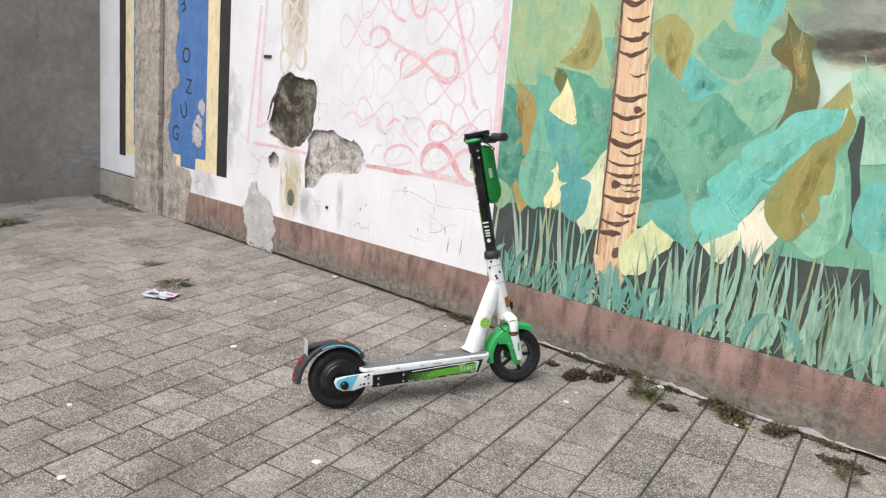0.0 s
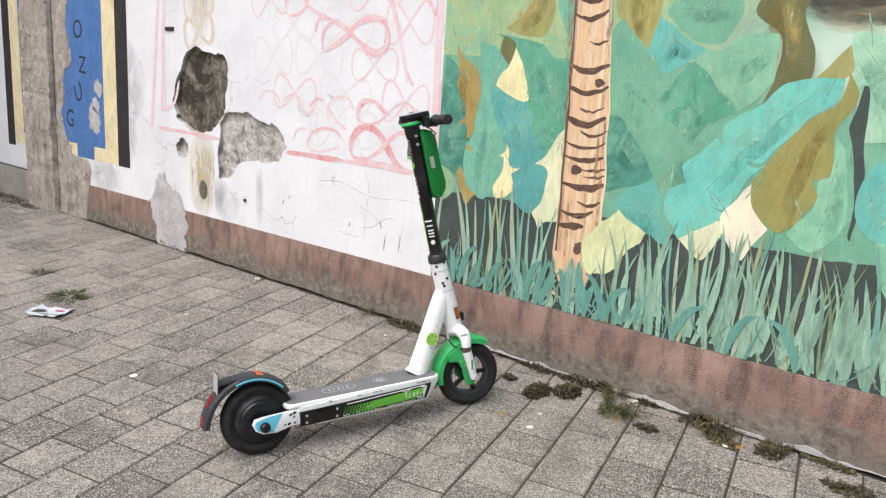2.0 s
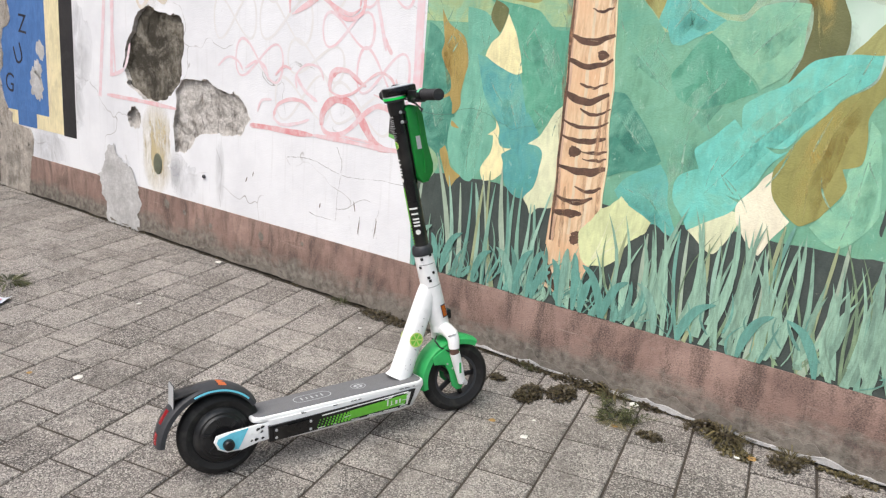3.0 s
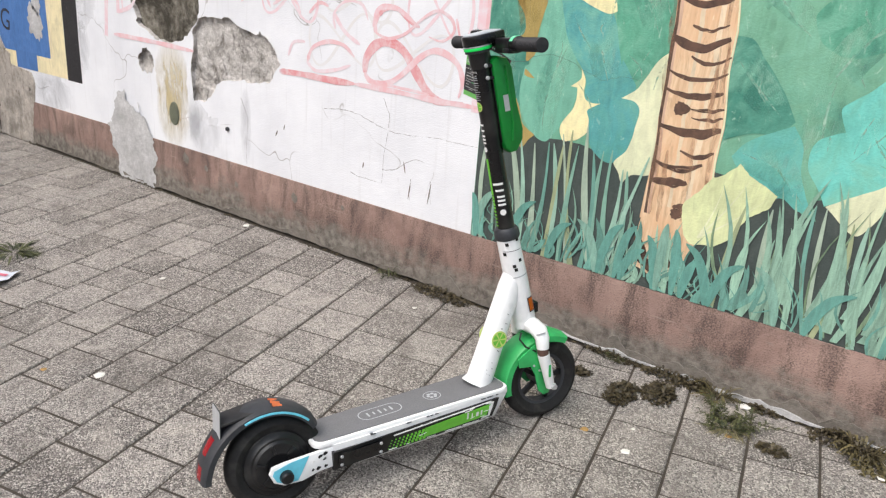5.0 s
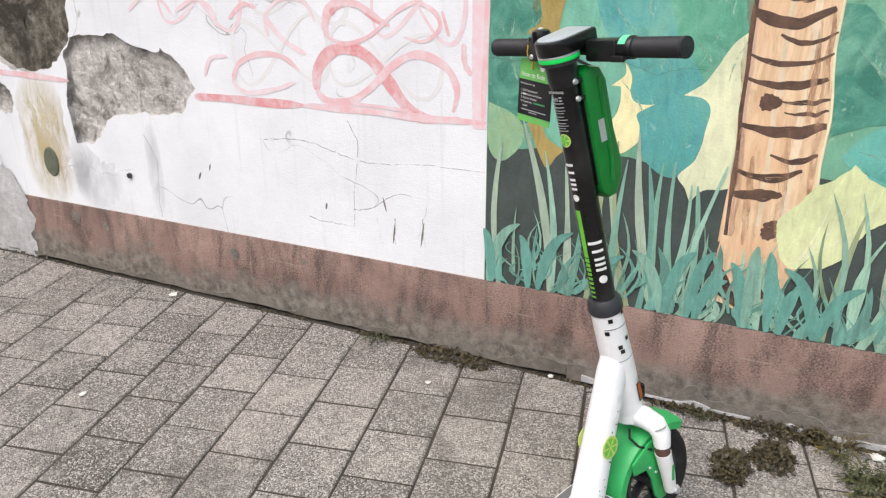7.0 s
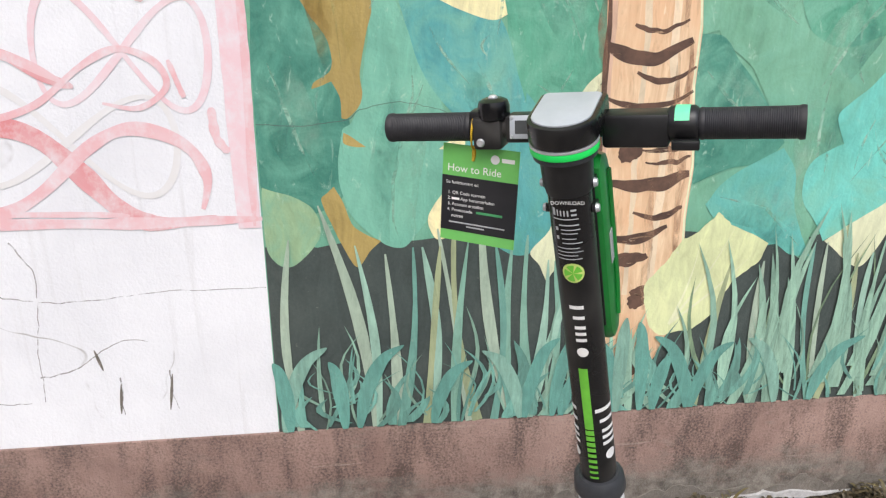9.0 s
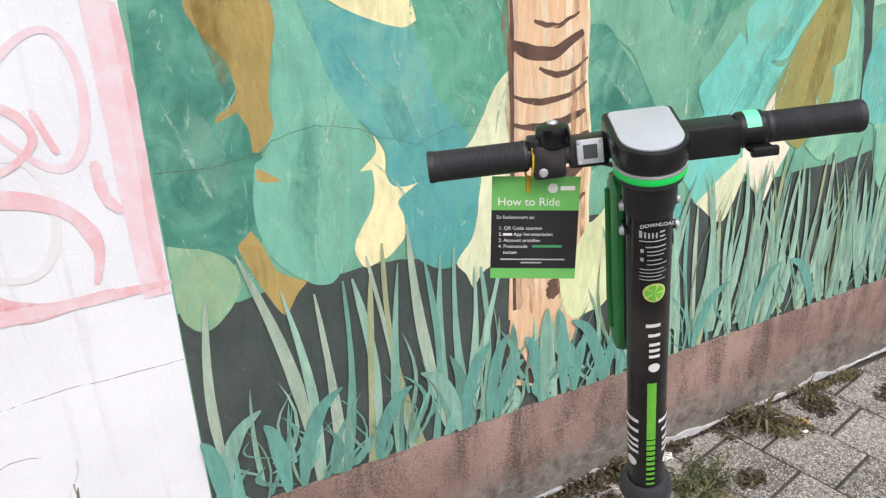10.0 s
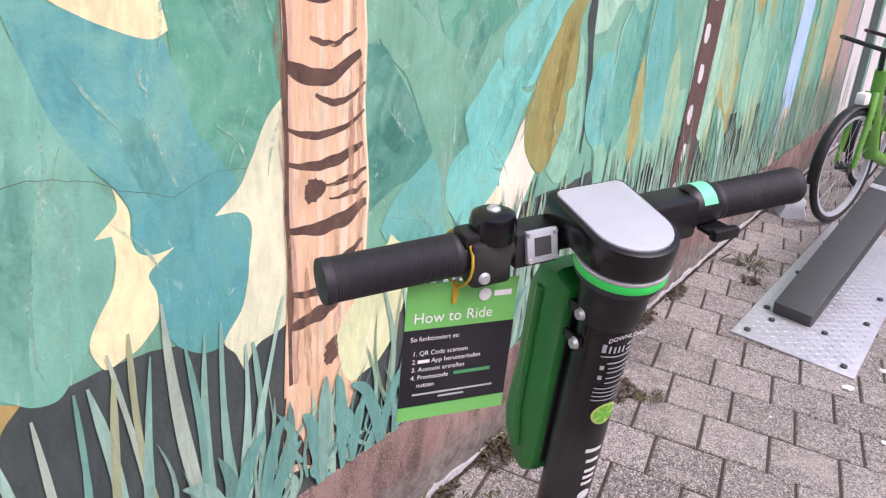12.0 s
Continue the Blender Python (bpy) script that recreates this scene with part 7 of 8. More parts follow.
def grip(y0, y1):
    """A rubber grip with fine rings and a thicker rim at each end."""
    s = 1 if y1 > y0 else -1
    prof = [(0.0, 0.0), (0.017, 0.0), (0.0185, 0.003)]
    ln = abs(y1 - y0)
    for k in range(44):
        q = 0.006 + (ln - 0.014) * k / 44
        prof += [(0.0182, q), (0.0176, q + (ln - 0.014) / 88)]
    prof += [(0.0190, ln - 0.006), (0.0185, ln - 0.001), (0.0, ln)]
    bm = lathe([(r, y * s) for r, y in prof], 40, False)
    bm.transform(Matrix.Translation((0, y0, 0)))
    return bm


part("grip", grip(0.128, 0.245), GRIP, bar, "ribbed dark rubber grip", M_BAR)
part("grip", grip(-0.142, -0.252), GRIP, bar, "ribbed dark rubber grip", M_BAR)
part("throttle_body", box(-0.020, 0.018, -0.112, -0.036, -0.024, 0.016, 0.005), BLACK, bar, "black throttle housing", M_BAR)
part("throttle_ring", tube([(0, -0.108, 0), (0, -0.112, 0), (0, -0.138, 0), (0, -0.142, 0)], [0.018, 0.021, 0.021, 0.018], 24, side=Vector((1, 0, 0))), BLACK, bar, "", M_BAR)
bm = lathe([(0.0208, -0.008), (0.0216, -0.008), (0.0216, 0.008), (0.0208, 0.008)], 32)
for v in [v for v in bm.verts if v.co.z < 0.006]:
    bm.verts.remove(v)
part("green_tab", bm, plain("mint_tab", lin(110, 226, 170), 0.45), bar, "mint green throttle tab", M_BAR @ Matrix.Translation((0, -0.125, 0)))
part("throttle_lever", join(box(-0.034, -0.014, -0.144, -0.116, -0.018, -0.013, 0.002), box(-0.040, -0.031, -0.146, -0.116, -0.021, -0.010, 0.002)), BLACK, bar, "black thumb throttle", M_BAR)
part("bar_sleeve", box(-0.016, 0.016, 0.036, 0.082, -0.018, 0.015, 0.004), BLACK, bar, "", M_BAR)
plate_q = part("code_plate", box(-0.0215, -0.0165, 0.044, 0.074, -0.015, 0.013, 0.001), SILVER, bar, "small riveted metal plate, blank dark square", M_BAR @ Matrix.Rotation(radians(12), 4, "Y"))
part("dark_square", box(-0.0220, -0.0212, 0.051, 0.067, -0.009, 0.007), GUNMETAL, plate_q, "", M_BAR @ Matrix.Rotation(radians(12), 4, "Y"), smooth=False)
for y in (0.0465, 0.0715):
    for z in (-0.0125, 0.0105):
        part("rivet", lathe([(0, -0.0015), (0.0018, -0.0015), (0.0024, 0), (0, 0)], 10, False), STEEL, plate_q, "", M_BAR @ Matrix.Rotation(radians(12), 4, "Y") @ Matrix.Translation((-0.0215, y, z)) @ Matrix.Rotation(radians(-90), 4, "Z"))
bell = lathe([(0, 0.030), (0.012, 0.030), (0.018, 0.027), (0.020, 0.020), (0.0195, 0.006), (0.012, 0.0), (0, 0)], 28, False)
bellp = part("bell", bell, BLACK_GLOSS, bar, "small black bell with steel screw", M_BAR @ Matrix.Translation((-0.004, 0.098, 0.006)) @ Matrix.Rotation(radians(90), 4, "X"))
part("bell_screw", lathe([(0, 0.0335), (0.004, 0.0335), (0.006, 0.0315), (0.006, 0.029), (0, 0.029)], 16, False), STEEL, bellp, "", M_BAR @ Matrix.Translation((-0.004, 0.098, 0.006)) @ Matrix.Rotation(radians(90), 4, "X"))
clamp = part("brake_clamp", join(box(-0.020, 0.018, 0.086, 0.124, -0.026, 0.015, 0.005), box(-0.014, 0.010, 0.106, 0.128, 0.010, 0.022, 0.003)), BLACK, bar, "black brake lever clamp", M_BAR)
part("clamp_screw", lathe([(0, -0.003), (0.004, -0.003), (0.0055, 0), (0, 0)], 14, False), STEEL, clamp, "", M_BAR @ Matrix.Translation((-0.0205, 0.113, -0.016)) @ Matrix.Rotation(radians(-90), 4, "Z"))
part("brake_lever", tube([(0.014, 0.095, -0.004), (0.034, 0.11, -0.010), (0.040, 0.15, -0.014), (0.042, 0.20, -0.016)], [0.007, 0.006, 0.0055, 0.006], 10, side=Vector((1, 0, 0))), BLACK, bar, "black brake lever", M_BAR)
part("stem_cable", tube([(0.018, 0.09, -0.010), (0.045, 0.05, -0.03), (0.05, 0.0, -0.05), (0.03, -0.005, -0.075)], 0.0035, 8), BLACK, bar, "", M_BAR)

# kick stand on the far side
stand = part("kick_stand", tube([(0.36, 0.055, 0.082), (0.335, 0.085, 0.060), (0.28, 0.150, 0.032), (0.275, 0.158, 0.0290)], [0.009, 0.009, 0.008, 0.011], 10), GUNMETAL, scooter, "dark metal kick stand, folded out")

# ---- the hanging card ----
hook = M_SCOOTER @ STEER @ Matrix.Translation((BX, 0.130, BZ - 0.022))
hx, hy, hz = hook.translation
CARD_N = Vector((-0.50, -0.86, 0.0)).normalized()
CARD_X = Vector((0, 0, 1)).cross(CARD_N).normalized()
card_m = Matrix(((CARD_X.x, 0, CARD_N.x, hx), (CARD_X.y, 0, CARD_N.y, hy), (0, 1, CARD_N.z, hz), (0, 0, 0, 1))) @ Matrix.Rotation(radians(-2), 4, "Z")
card = thing("hanging_card", card_m, "green and black printed instruction card tied to the handlebar", "card")


def card_rect(name, x0, x1, y0, y1, z0, z1, mat, parent, label=""):
    return part(name, box(x0, x1, y0, y1, z0, z1, 0.0), mat, parent, label, smooth=False)


CW, CT, CK = 0.104, -0.001, 0.87      # CK: how far the print is set closer than on a tall card
sheet = card_rect("card_sheet", -0.042, -0.042 + CW, CT - 0.150 * CK, CT, -0.0004, 0.0004, CARD_GREEN, card)
card_rect("black_field", -0.042, -0.042 + CW, CT - 0.134 * CK, CT - 0.048 * CK, -0.0008, 0.0008, CARD_BLACK, sheet, "black printed field")


def card_text(s, size, x, y, mat=None):
    text_part(s, size, Matrix.Translation((x, y, 0.0012)), mat or WHITE_PRINT, sheet)


card_text("How to Ride", 0.0142, -0.035, CT - 0.036 * CK)
card_text("So funktioniert es:", 0.0062, -0.036, CT - 0.058 * CK)
card_text("1. QR Code scannen", 0.0062, -0.033, CT - 0.074 * CK)
card_text("2.", 0.0062, -0.033, CT - 0.083 * CK)
card_rect("plain_bar", -0.0275, -0.0165, CT - 0.0850 * CK, CT - 0.0815 * CK, 0.0009, 0.0012, WHITE_PRINT, sheet)
card_text("App herunterladen", 0.0062, -0.0150, CT - 0.083 * CK)
card_text("3. Account erstellen", 0.0062, -0.033, CT - 0.092 * CK)
card_text("4. Promocode", 0.0062, -0.033, CT - 0.101 * CK)
card_rect("plain_bar", 0.008, 0.044, CT - 0.1025 * CK, CT - 0.0990 * CK, 0.0009, 0.0012, plain("green_code_bar", lin(70, 150, 96), 0.5), sheet)
card_text("nutzen", 0.0062, -0.027, CT - 0.110 * CK)
card_rect("plain_bar", -0.030, 0.048, CT - 0.1215 * CK, CT - 0.1195 * CK, 0.0009, 0.0012, LABEL_GREY, sheet)
card_rect("plain_bar", -0.005, 0.020, CT - 0.1265 * CK, CT - 0.1245 * CK, 0.0009, 0.0012, LABEL_GREY, sheet)
part("emblem", lathe([(0, -0.0002), (0.006, -0.0002), (0.006, 0.0002), (0, 0.0002)], 20, False), WHITE_PRINT, sheet, "", Matrix.Translation((0.030, CT - 0.016 * CK, 0.0012)) @ Matrix.Rotation(radians(90), 4, "X"), smooth=False)
card_rect("plain_bar", 0.039, 0.056, CT - 0.019 * CK, CT - 0.013 * CK, 0.0009, 0.0012, WHITE_PRINT, sheet)
loop_pts = [(0.019 * math.sin(k / 16 * 6.2832) * 0.2, 0.022 + 0.024 * math.cos(k / 16 * 6.2832) - 0.002, 0.022 * math.sin(k / 16 * 6.2832)) for k in range(17)]
part("tie_cord", tube(loop_pts, 0.0013, 6, side=Vector((1, 0, 0))), YELLOW, card, "yellow cord round the bar")
part("tie_cord", tube([(0, 0.0, 0.0), (0.001, -0.010, 0.0008), (0.0005, -0.020, 0.002)], [0.0018, 0.003, 0.002], 8, side=Vector((1, 0, 0))), YELLOW, card, "yellow cord knot")

# ---- weeds, moss and litter ----
def sprig(bm, x, y, z, ang, ln, w, rise, curl, n=4):
    """One bent leaf of a weed."""
    dx, dy = math.cos(ang), math.sin(ang)
    rows = []
    for k in range(n + 1):
        s = k / n
        r = ln * s
        h = rise * ln * math.sin(min(1.0, s * (1 + curl)) * math.pi * 0.5) - curl * ln * 0.5 * s * s
        hw = w * math.sin(math.pi * min(0.98, 0.12 + 0.86 * s))
        rows.append((bm.verts.new((x + dx * r - dy * hw, y + dy * r + dx * hw, z + h)), bm.verts.new((x + dx * r + dy * hw, y + dy * r - dx * hw, z + h + 0.15 * hw))))
    for a, b in zip(rows, rows[1:]):
        bm.faces.new((a[0], a[1], b[1], b[0]))


def weed_plant(x, y, spread, height, count, mat, seed, label, name="weed", jag=True):
    r = random.Random(seed)
    bm = bmesh.new()
    for i in range(count):
        a = r.uniform(0, 6.2832)
        q = spread * r.random() ** 0.7 * 0.35
        ln = spread * r.uniform(0.35, 0.8)
        sprig(bm, q * math.cos(a), q * math.sin(a), r.uniform(0, 0.01), a + r.uniform(-0.7, 0.7), ln, ln * r.uniform(0.03, 0.06), height / spread * r.uniform(0.3, 1.5), r.uniform(0.1, 0.9))
        if jag and i % 2 == 0:
            for k in range(3):
                s = 0.35 + 0.2 * k
                sprig(bm, (q + ln * s) * math.cos(a), (q + ln * s) * math.sin(a), height * s * r.uniform(0.3, 0.9), a + r.choice((-1, 1)) * r.uniform(0.6, 1.2), ln * 0.3, ln * 0.05, 0.3, 0.3, 3)
    for v in bm.verts:
        v.co.z = max(v.co.z, 0.0)
    t = thing(name, Matrix.Translation((x, min(y, -0.02), ground_z(y) - 0.002)), label, "weed")
    tagged(part("foliage", bm, mat, t, smooth=False), kind="stuff")
    return t


def bushy_weed(x, y, seed, label):
    """Leaning stems set with small leaves, over a rosette of dry ones."""
    r = random.Random(seed)
    t = thing("weed", Matrix.Translation((x, y, ground_z(y) - 0.002)), label, "weed")
    green, dry = bmesh.new(), bmesh.new()
    for i in range(44):
        a = r.uniform(0, 6.2832)
        lean, ln = r.uniform(0.2, 1.25), r.uniform(0.05, 0.125)
        bx, by = 0.03 * r.gauss(0, 1), 0.022 * r.gauss(0, 1)
        for k in range(13):
            s = (k + 1) / 13 * ln
            px, py = bx + math.cos(a) * s * math.sin(lean), by + math.sin(a) * s * math.sin(lean)
            sprig(green, px, py, s * math.cos(lean) * (1 - 0.25 * s / ln), a + r.uniform(-1.7, 1.7), r.uniform(0.010, 0.026), r.uniform(0.0016, 0.0036), r.uniform(-0.2, 0.7), r.uniform(0.1, 0.9), 3)
    for i in range(70):
        a = r.uniform(0, 6.2832)
        q = 0.055 * r.random()
        sprig(dry, q * math.cos(a), q * math.sin(a) - 0.015, 0.002, a + r.uniform(-0.8, 0.8), r.uniform(0.03, 0.075), r.uniform(0.0014, 0.003), r.uniform(0.05, 0.4), r.uniform(0.2, 0.9))
    for bm in (green, dry):
        for v in bm.verts:
            v.co.z = max(v.co.z, 0.0)
    tagged(part("foliage", green, LEAF_GREEN, t, smooth=False), kind="stuff")
    tagged(part("dry_leaves", dry, STRAW, t, "pale dried leaves at the base", smooth=False), kind="stuff")
    return t


def moss_clump(x, y, rx, ry, h, count, mat, seed, label):
    """A low cushion of tiny leaves."""
    r = random.Random(seed)
    bm = bmesh.new()
    for i in range(count):
        a, q = r.uniform(0, 6.2832), math.sqrt(r.random())
        k = 1 + 0.35 * noise.noise((math.cos(a) * 2 + seed, math.sin(a) * 2, 1.0))
        px, py = rx * q * k * math.cos(a), ry * q * k * math.sin(a)
        z = h * (1 - q * q) * r.uniform(0.2, 1.0)
        s = r.uniform(0.005, 0.011)
        sprig(bm, px, py, z, r.uniform(0, 6.2832), s * 1.6, s * 0.6, r.uniform(0.1, 0.9), r.uniform(0, 0.6), 2)
    t = thing("moss_clump", Matrix.Translation((x, min(y, -0.012), ground_z(y) - 0.003)), label, "moss", "moss along the wall foot")
    tagged(part("cushion", bm, mat, t, smooth=False), kind="stuff")
    return t


bushy_weed(1.18, -0.185, 1, "leafy green dandelion-like weed in a paving joint")
weed_plant(1.10, -0.05, 0.10, 0.06, 60, LEAF_DULL, 2, "dull brownish weed at the wall foot")
weed_plant(1.55, -0.07, 0.11, 0.05, 70, LEAF_DULL, 3, "dry brown-green weed at the wall foot")
weed_plant(1.77, -0.05, 0.08, 0.05, 50, LEAF_DULL, 4, "dull weed in the joint by the wall")
weed_plant(-0.40, -0.03, 0.08, 0.05, 34, LEAF_GREEN, 5, "small bright grass tuft at the wall foot", "grass_tuft", False)
weed_plant(-2.44, -0.90, 0.10, 0.03, 50, LEAF_GREEN, 6, "small flat grass tuft between slabs", "grass_tuft", False)
weed_plant(-1.86, -0.99, 0.17, 0.025, 80, LEAF_GREEN, 7, "flat yellow-green grass tuft between slabs", "grass_tuft", False)
weed_plant(-4.55, -1.28, 0.30, 0.05, 90, LEAF_GREEN, 8, "long low grass tuft by the grey wall", "grass_tuft", False)
weed_plant(3.62, -0.20, 0.17, 0.06, 40, LEAF_GREEN, 9, "small star-shaped weed in the paving", "weed", False)
weed_plant(0.72, -0.03, 0.06, 0.03, 40, LEAF_GREEN, 10, "small green weed behind the front wheel")
weed_plant(2.10, -0.27, 0.07, 0.03, 40, LEAF_DULL, 11, "dry brown weed in a joint")
for k, (x, y, rx, ry, h, n, mat) in enumerate(((0.835, -0.24, 0.05, 0.075, 0.045, 520, MOSS), (0.935, -0.155, 0.055, 0.075, 0.045, 540, MOSS), (0.66, -0.20, 0.035, 0.025, 0.015, 140, MOSS), (-0.10, -0.04, 0.16, 0.045, 0.03, 520, MOSS), (0.92, -0.035, 0.10, 0.03, 0.035, 300, MOSS), (1.03, -0.03, 0.07, 0.03, 0.04, 240, MOSS), (1.33, -0.22, 0.05, 0.03, 0.012, 150, MOSS), (1.24, -0.03, 0.06, 0.02, 0.02, 140, MOSS), (1.50, -0.05, 0.10, 0.05, 0.05, 380, MOSS), (1.60, -0.13, 0.07, 0.05, 0.012, 200, LEAF_DULL), (1.76, -0.10, 0.06, 0.05, 0.03, 220, MOSS), (2.05, -0.17, 0.09, 0.05, 0.02, 260, MOSS), (2.30, -0.05, 0.10, 0.03, 0.03, 220, MOSS), (2.62, -0.04, 0.12, 0.03, 0.03, 220, MOSS), (3.0, -0.05, 0.1, 0.03, 0.02, 160, MOSS), (3.42, -0.25, 0.06, 0.05, 0.015, 140, MOSS), (0.70, -0.028, 0.12, 0.02, 0.02, 240, MOSS), (1.95, -0.04, 0.1, 0.02, 0.02, 160, LEAF_DULL))):
    moss_clump(x, y, rx, ry, h, n, mat, k, "dark olive moss cushion on the paving by the wall")


for k, (x, y, rx, ry, h, n) in enumerate(((-4.95, -0.12, 0.28, 0.09, 0.05, 520), (-5.35, -0.10, 0.22, 0.06, 0.03, 320), (-4.5, -0.12, 0.2, 0.04, 0.02, 160), (-5.48, -0.7, 0.08, 0.5, 0.015, 220))):
    moss_clump(x, y, rx, ry, h, n, MOSS, 100 + k, "dark heap of rotting leaves in the wall corner")


def joint_moss():
    """Specks of moss and grit that gather along the foot of the wall and in the joints."""
    r = random.Random(77)
    bm = bmesh.new()
    for i in range(2600):
        x = r.uniform(-5.6, 5.5)
        y = -0.012 - abs(r.gauss(0, 0.012))
        if noise.noise((x * 2.2, 0, 3)) < -0.1:
            continue
        s = r.uniform(0.003, 0.008)
        sprig(bm, x, y, ground_z(y) - 0.004, r.uniform(0, 6.28), s * 2, s * 0.7, r.uniform(0.2, 1.0), 0.3, 2)
    return bm


tagged(part("moss_fringe", joint_moss(), MOSS, None, smooth=False), "sparse dark moss fringe along the wall foot", "moss", kind="stuff")


def chip(x, y, s, mat, seed, label, name, flat=0.3):
    r = random.Random(seed)
    bm = bmesh.new()
    bmesh.ops.create_icosphere(bm, subdivisions=1, radius=s)
    for v in bm.verts:
        v.co = Vector((v.co.x * r.uniform(0.7, 1.4), v.co.y * r.uniform(0.7, 1.3), v.co.z * flat))
    ob = part(name, bm, mat, None, label, Matrix.Rotation(r.uniform(0, 6), 4, "Z"))
    ob.location = (x, y, ground_z(y) + s * flat * 0.8)
    return tagged(ob, "", "litter", "litter on the paving")


for k, (x, y, s) in enumerate(((-1.345, -0.066, 0.018), (0.25, -0.018, 0.012), (1.19, -0.045, 0.02), (1.62, -0.16, 0.014), (2.71, -0.80, 0.022), (2.965, -0.885, 0.016), (2.86, -0.67, 0.01), (-0.105, -0.21, 0.01), (-1.11, -0.715, 0.013), (0.95, -0.40, 0.007), (2.43, -0.95, 0.012), (2.3, -0.62, 0.006))):
    chip(x, y, s, STONE_WHITE, k, "small pale stone chip on the paving", "stone_chip", 0.4)
for k, (x, y, s) in enumerate(((-0.6, -1.30, 0.02), (0.66, -1.684, 0.02), (-0.435, -2.183, 0.016), (0.148, -2.42, 0.018), (0.98, -0.52, 0.016))):
    chip(x, y, s, STONE_WHITE, k + 40, "flattened pale scrap on the paving", "paper_scrap", 0.12)
for k, (x, y, s) in enumerate(((0.83, -0.50, 0.014), (1.66, -0.13, 0.02), (1.05, -0.05, 0.014), (1.20, -0.24, 0.012), (-0.78, -1.40, 0.012))):
    chip(x, y, s, DRY_LEAF, k + 60, "curled dry brown leaf on the paving", "dry_leaf", 0.15)


def leaflet():
    """A trodden, folded flyer."""
    bm = bmesh.new()
    rows = [[bm.verts.new((-0.10 + 0.2 * i / 8, -0.07 + 0.14 * j / 5, 0.008 + 0.012 * noise.noise((i * 0.7, j * 0.7, 2)) + (0.012 if i in (0, 8) else 0))) for j in range(6)] for i in range(9)]
    for a, b in zip(rows, rows[1:]):
        for j in range(5):
            bm.faces.new((a[j], b[j], b[j + 1], a[j + 1]))
    return bm


fly = thing("flyer", Matrix.Translation((-1.66, -1.19, ground_z(-1.19) + 0.003)) @ Matrix.Rotation(0.5, 4, "Z"), "crumpled white flyer with faded print lying on slabs", "paper")
part("sheet", leaflet(), PAPER, fly)
for k, (x, y, w, h, mat) in enumerate(((-0.05, -0.02, 0.06, 0.05, GUNMETAL), (0.045, 0.02, 0.05, 0.02, plain("faded_pink_print", lin(206, 110, 128), 0.7)), (0.02, -0.045, 0.10, 0.02, LABEL_GREY))):
    part("print", box(x - w / 2, x + w / 2, y - h / 2, y + h / 2, 0.014, 0.0155), mat, fly, smooth=False)

# white carton by the wall
carton = thing("carton", pose(4.70, -0.14, ground_z(-0.14), 0, 0, 25), "crushed white takeaway carton by the wall", "litter")
part("body", loft([(-0.11, 0.10, 0.0, 0.055, 0.075), (-0.10, 0.115, 0.0, 0.06, 0.08), (0.10, 0.105, 0.0, 0.06, 0.08), (0.11, 0.09, 0.0, 0.05, 0.075)]), PAPER, carton)
part("dark_print", box(-0.06, 0.0, -0.0805, -0.072, 0.03, 0.07), GUNMETAL, carton, smooth=False)

# ---- bike dock: tread plate and leaning post ----
TILT_G = Matrix.Rotation(math.atan(SLOPE), 4, "X")
dock = thing("bike_dock", Matrix.Translation((2.81, -0.335, ground_z(-0.335))) @ TILT_G @ Matrix.Rotation(radians(-1.5), 4, "Z"), "galvanised tread plate with dark leaning bike post", "bike rack")
tread = part("tread_plate", box(0.0, 1.95, -0.47, 0.0, 0.0, 0.008, 0.002), STEEL, dock, "galvanised checker plate bolted to the ground")
bm = bmesh.new()
for i in range(64):
    for j in range(15):
        cx, cy, a = 0.03 + 0.03 * i, -0.03 - 0.029 * j, 0.785 if (i + j) % 2 else -0.785
        vs = [bm.verts.new((cx + u * math.cos(a) - v * math.sin(a), cy + u * math.sin(a) + v * math.cos(a), z)) for u, v, z in ((-0.011, 0, 0.008), (0, -0.003, 0.0095), (0.011, 0, 0.008), (0, 0.003, 0.0095))]
        bm.faces.new(vs)
part("tread_pattern", bm, STEEL, tread, smooth=False)
for x, y in ((0.06, -0.05), (0.06, -0.42), (0.35, -0.05), (0.30, -0.30), (0.9, -0.05), (0.9, -0.42), (0.55, -0.42), (0.24, -0.10), (1.5, -0.05), (1.5, -0.42)):
    part("bolt", tube([(x, y, 0.006), (x, y, 0.018), (x, y, 0.020)], [0.013, 0.013, 0.008], 8), GUNMETAL, tread)
post = part("post", box(-0.02, 1.5, -0.082, 0.082, -0.04, 0.04, 0.008), GUNMETAL, dock, "dark grey leaning steel post", Matrix.Translation((0.33, -0.16, 0.035)) @ Matrix.Rotation(radians(-6), 4, "Z") @ Matrix.Rotation(radians(-20), 4, "Y"))
part("post_band", box(1.02, 1.06, -0.079, 0.079, -0.044, 0.044, 0.003), STEEL, post, "steel band", Matrix.Translation((0.33, -0.16, 0.035)) @ Matrix.Rotation(radians(-6), 4, "Z") @ Matrix.Rotation(radians(-20), 4, "Y"))


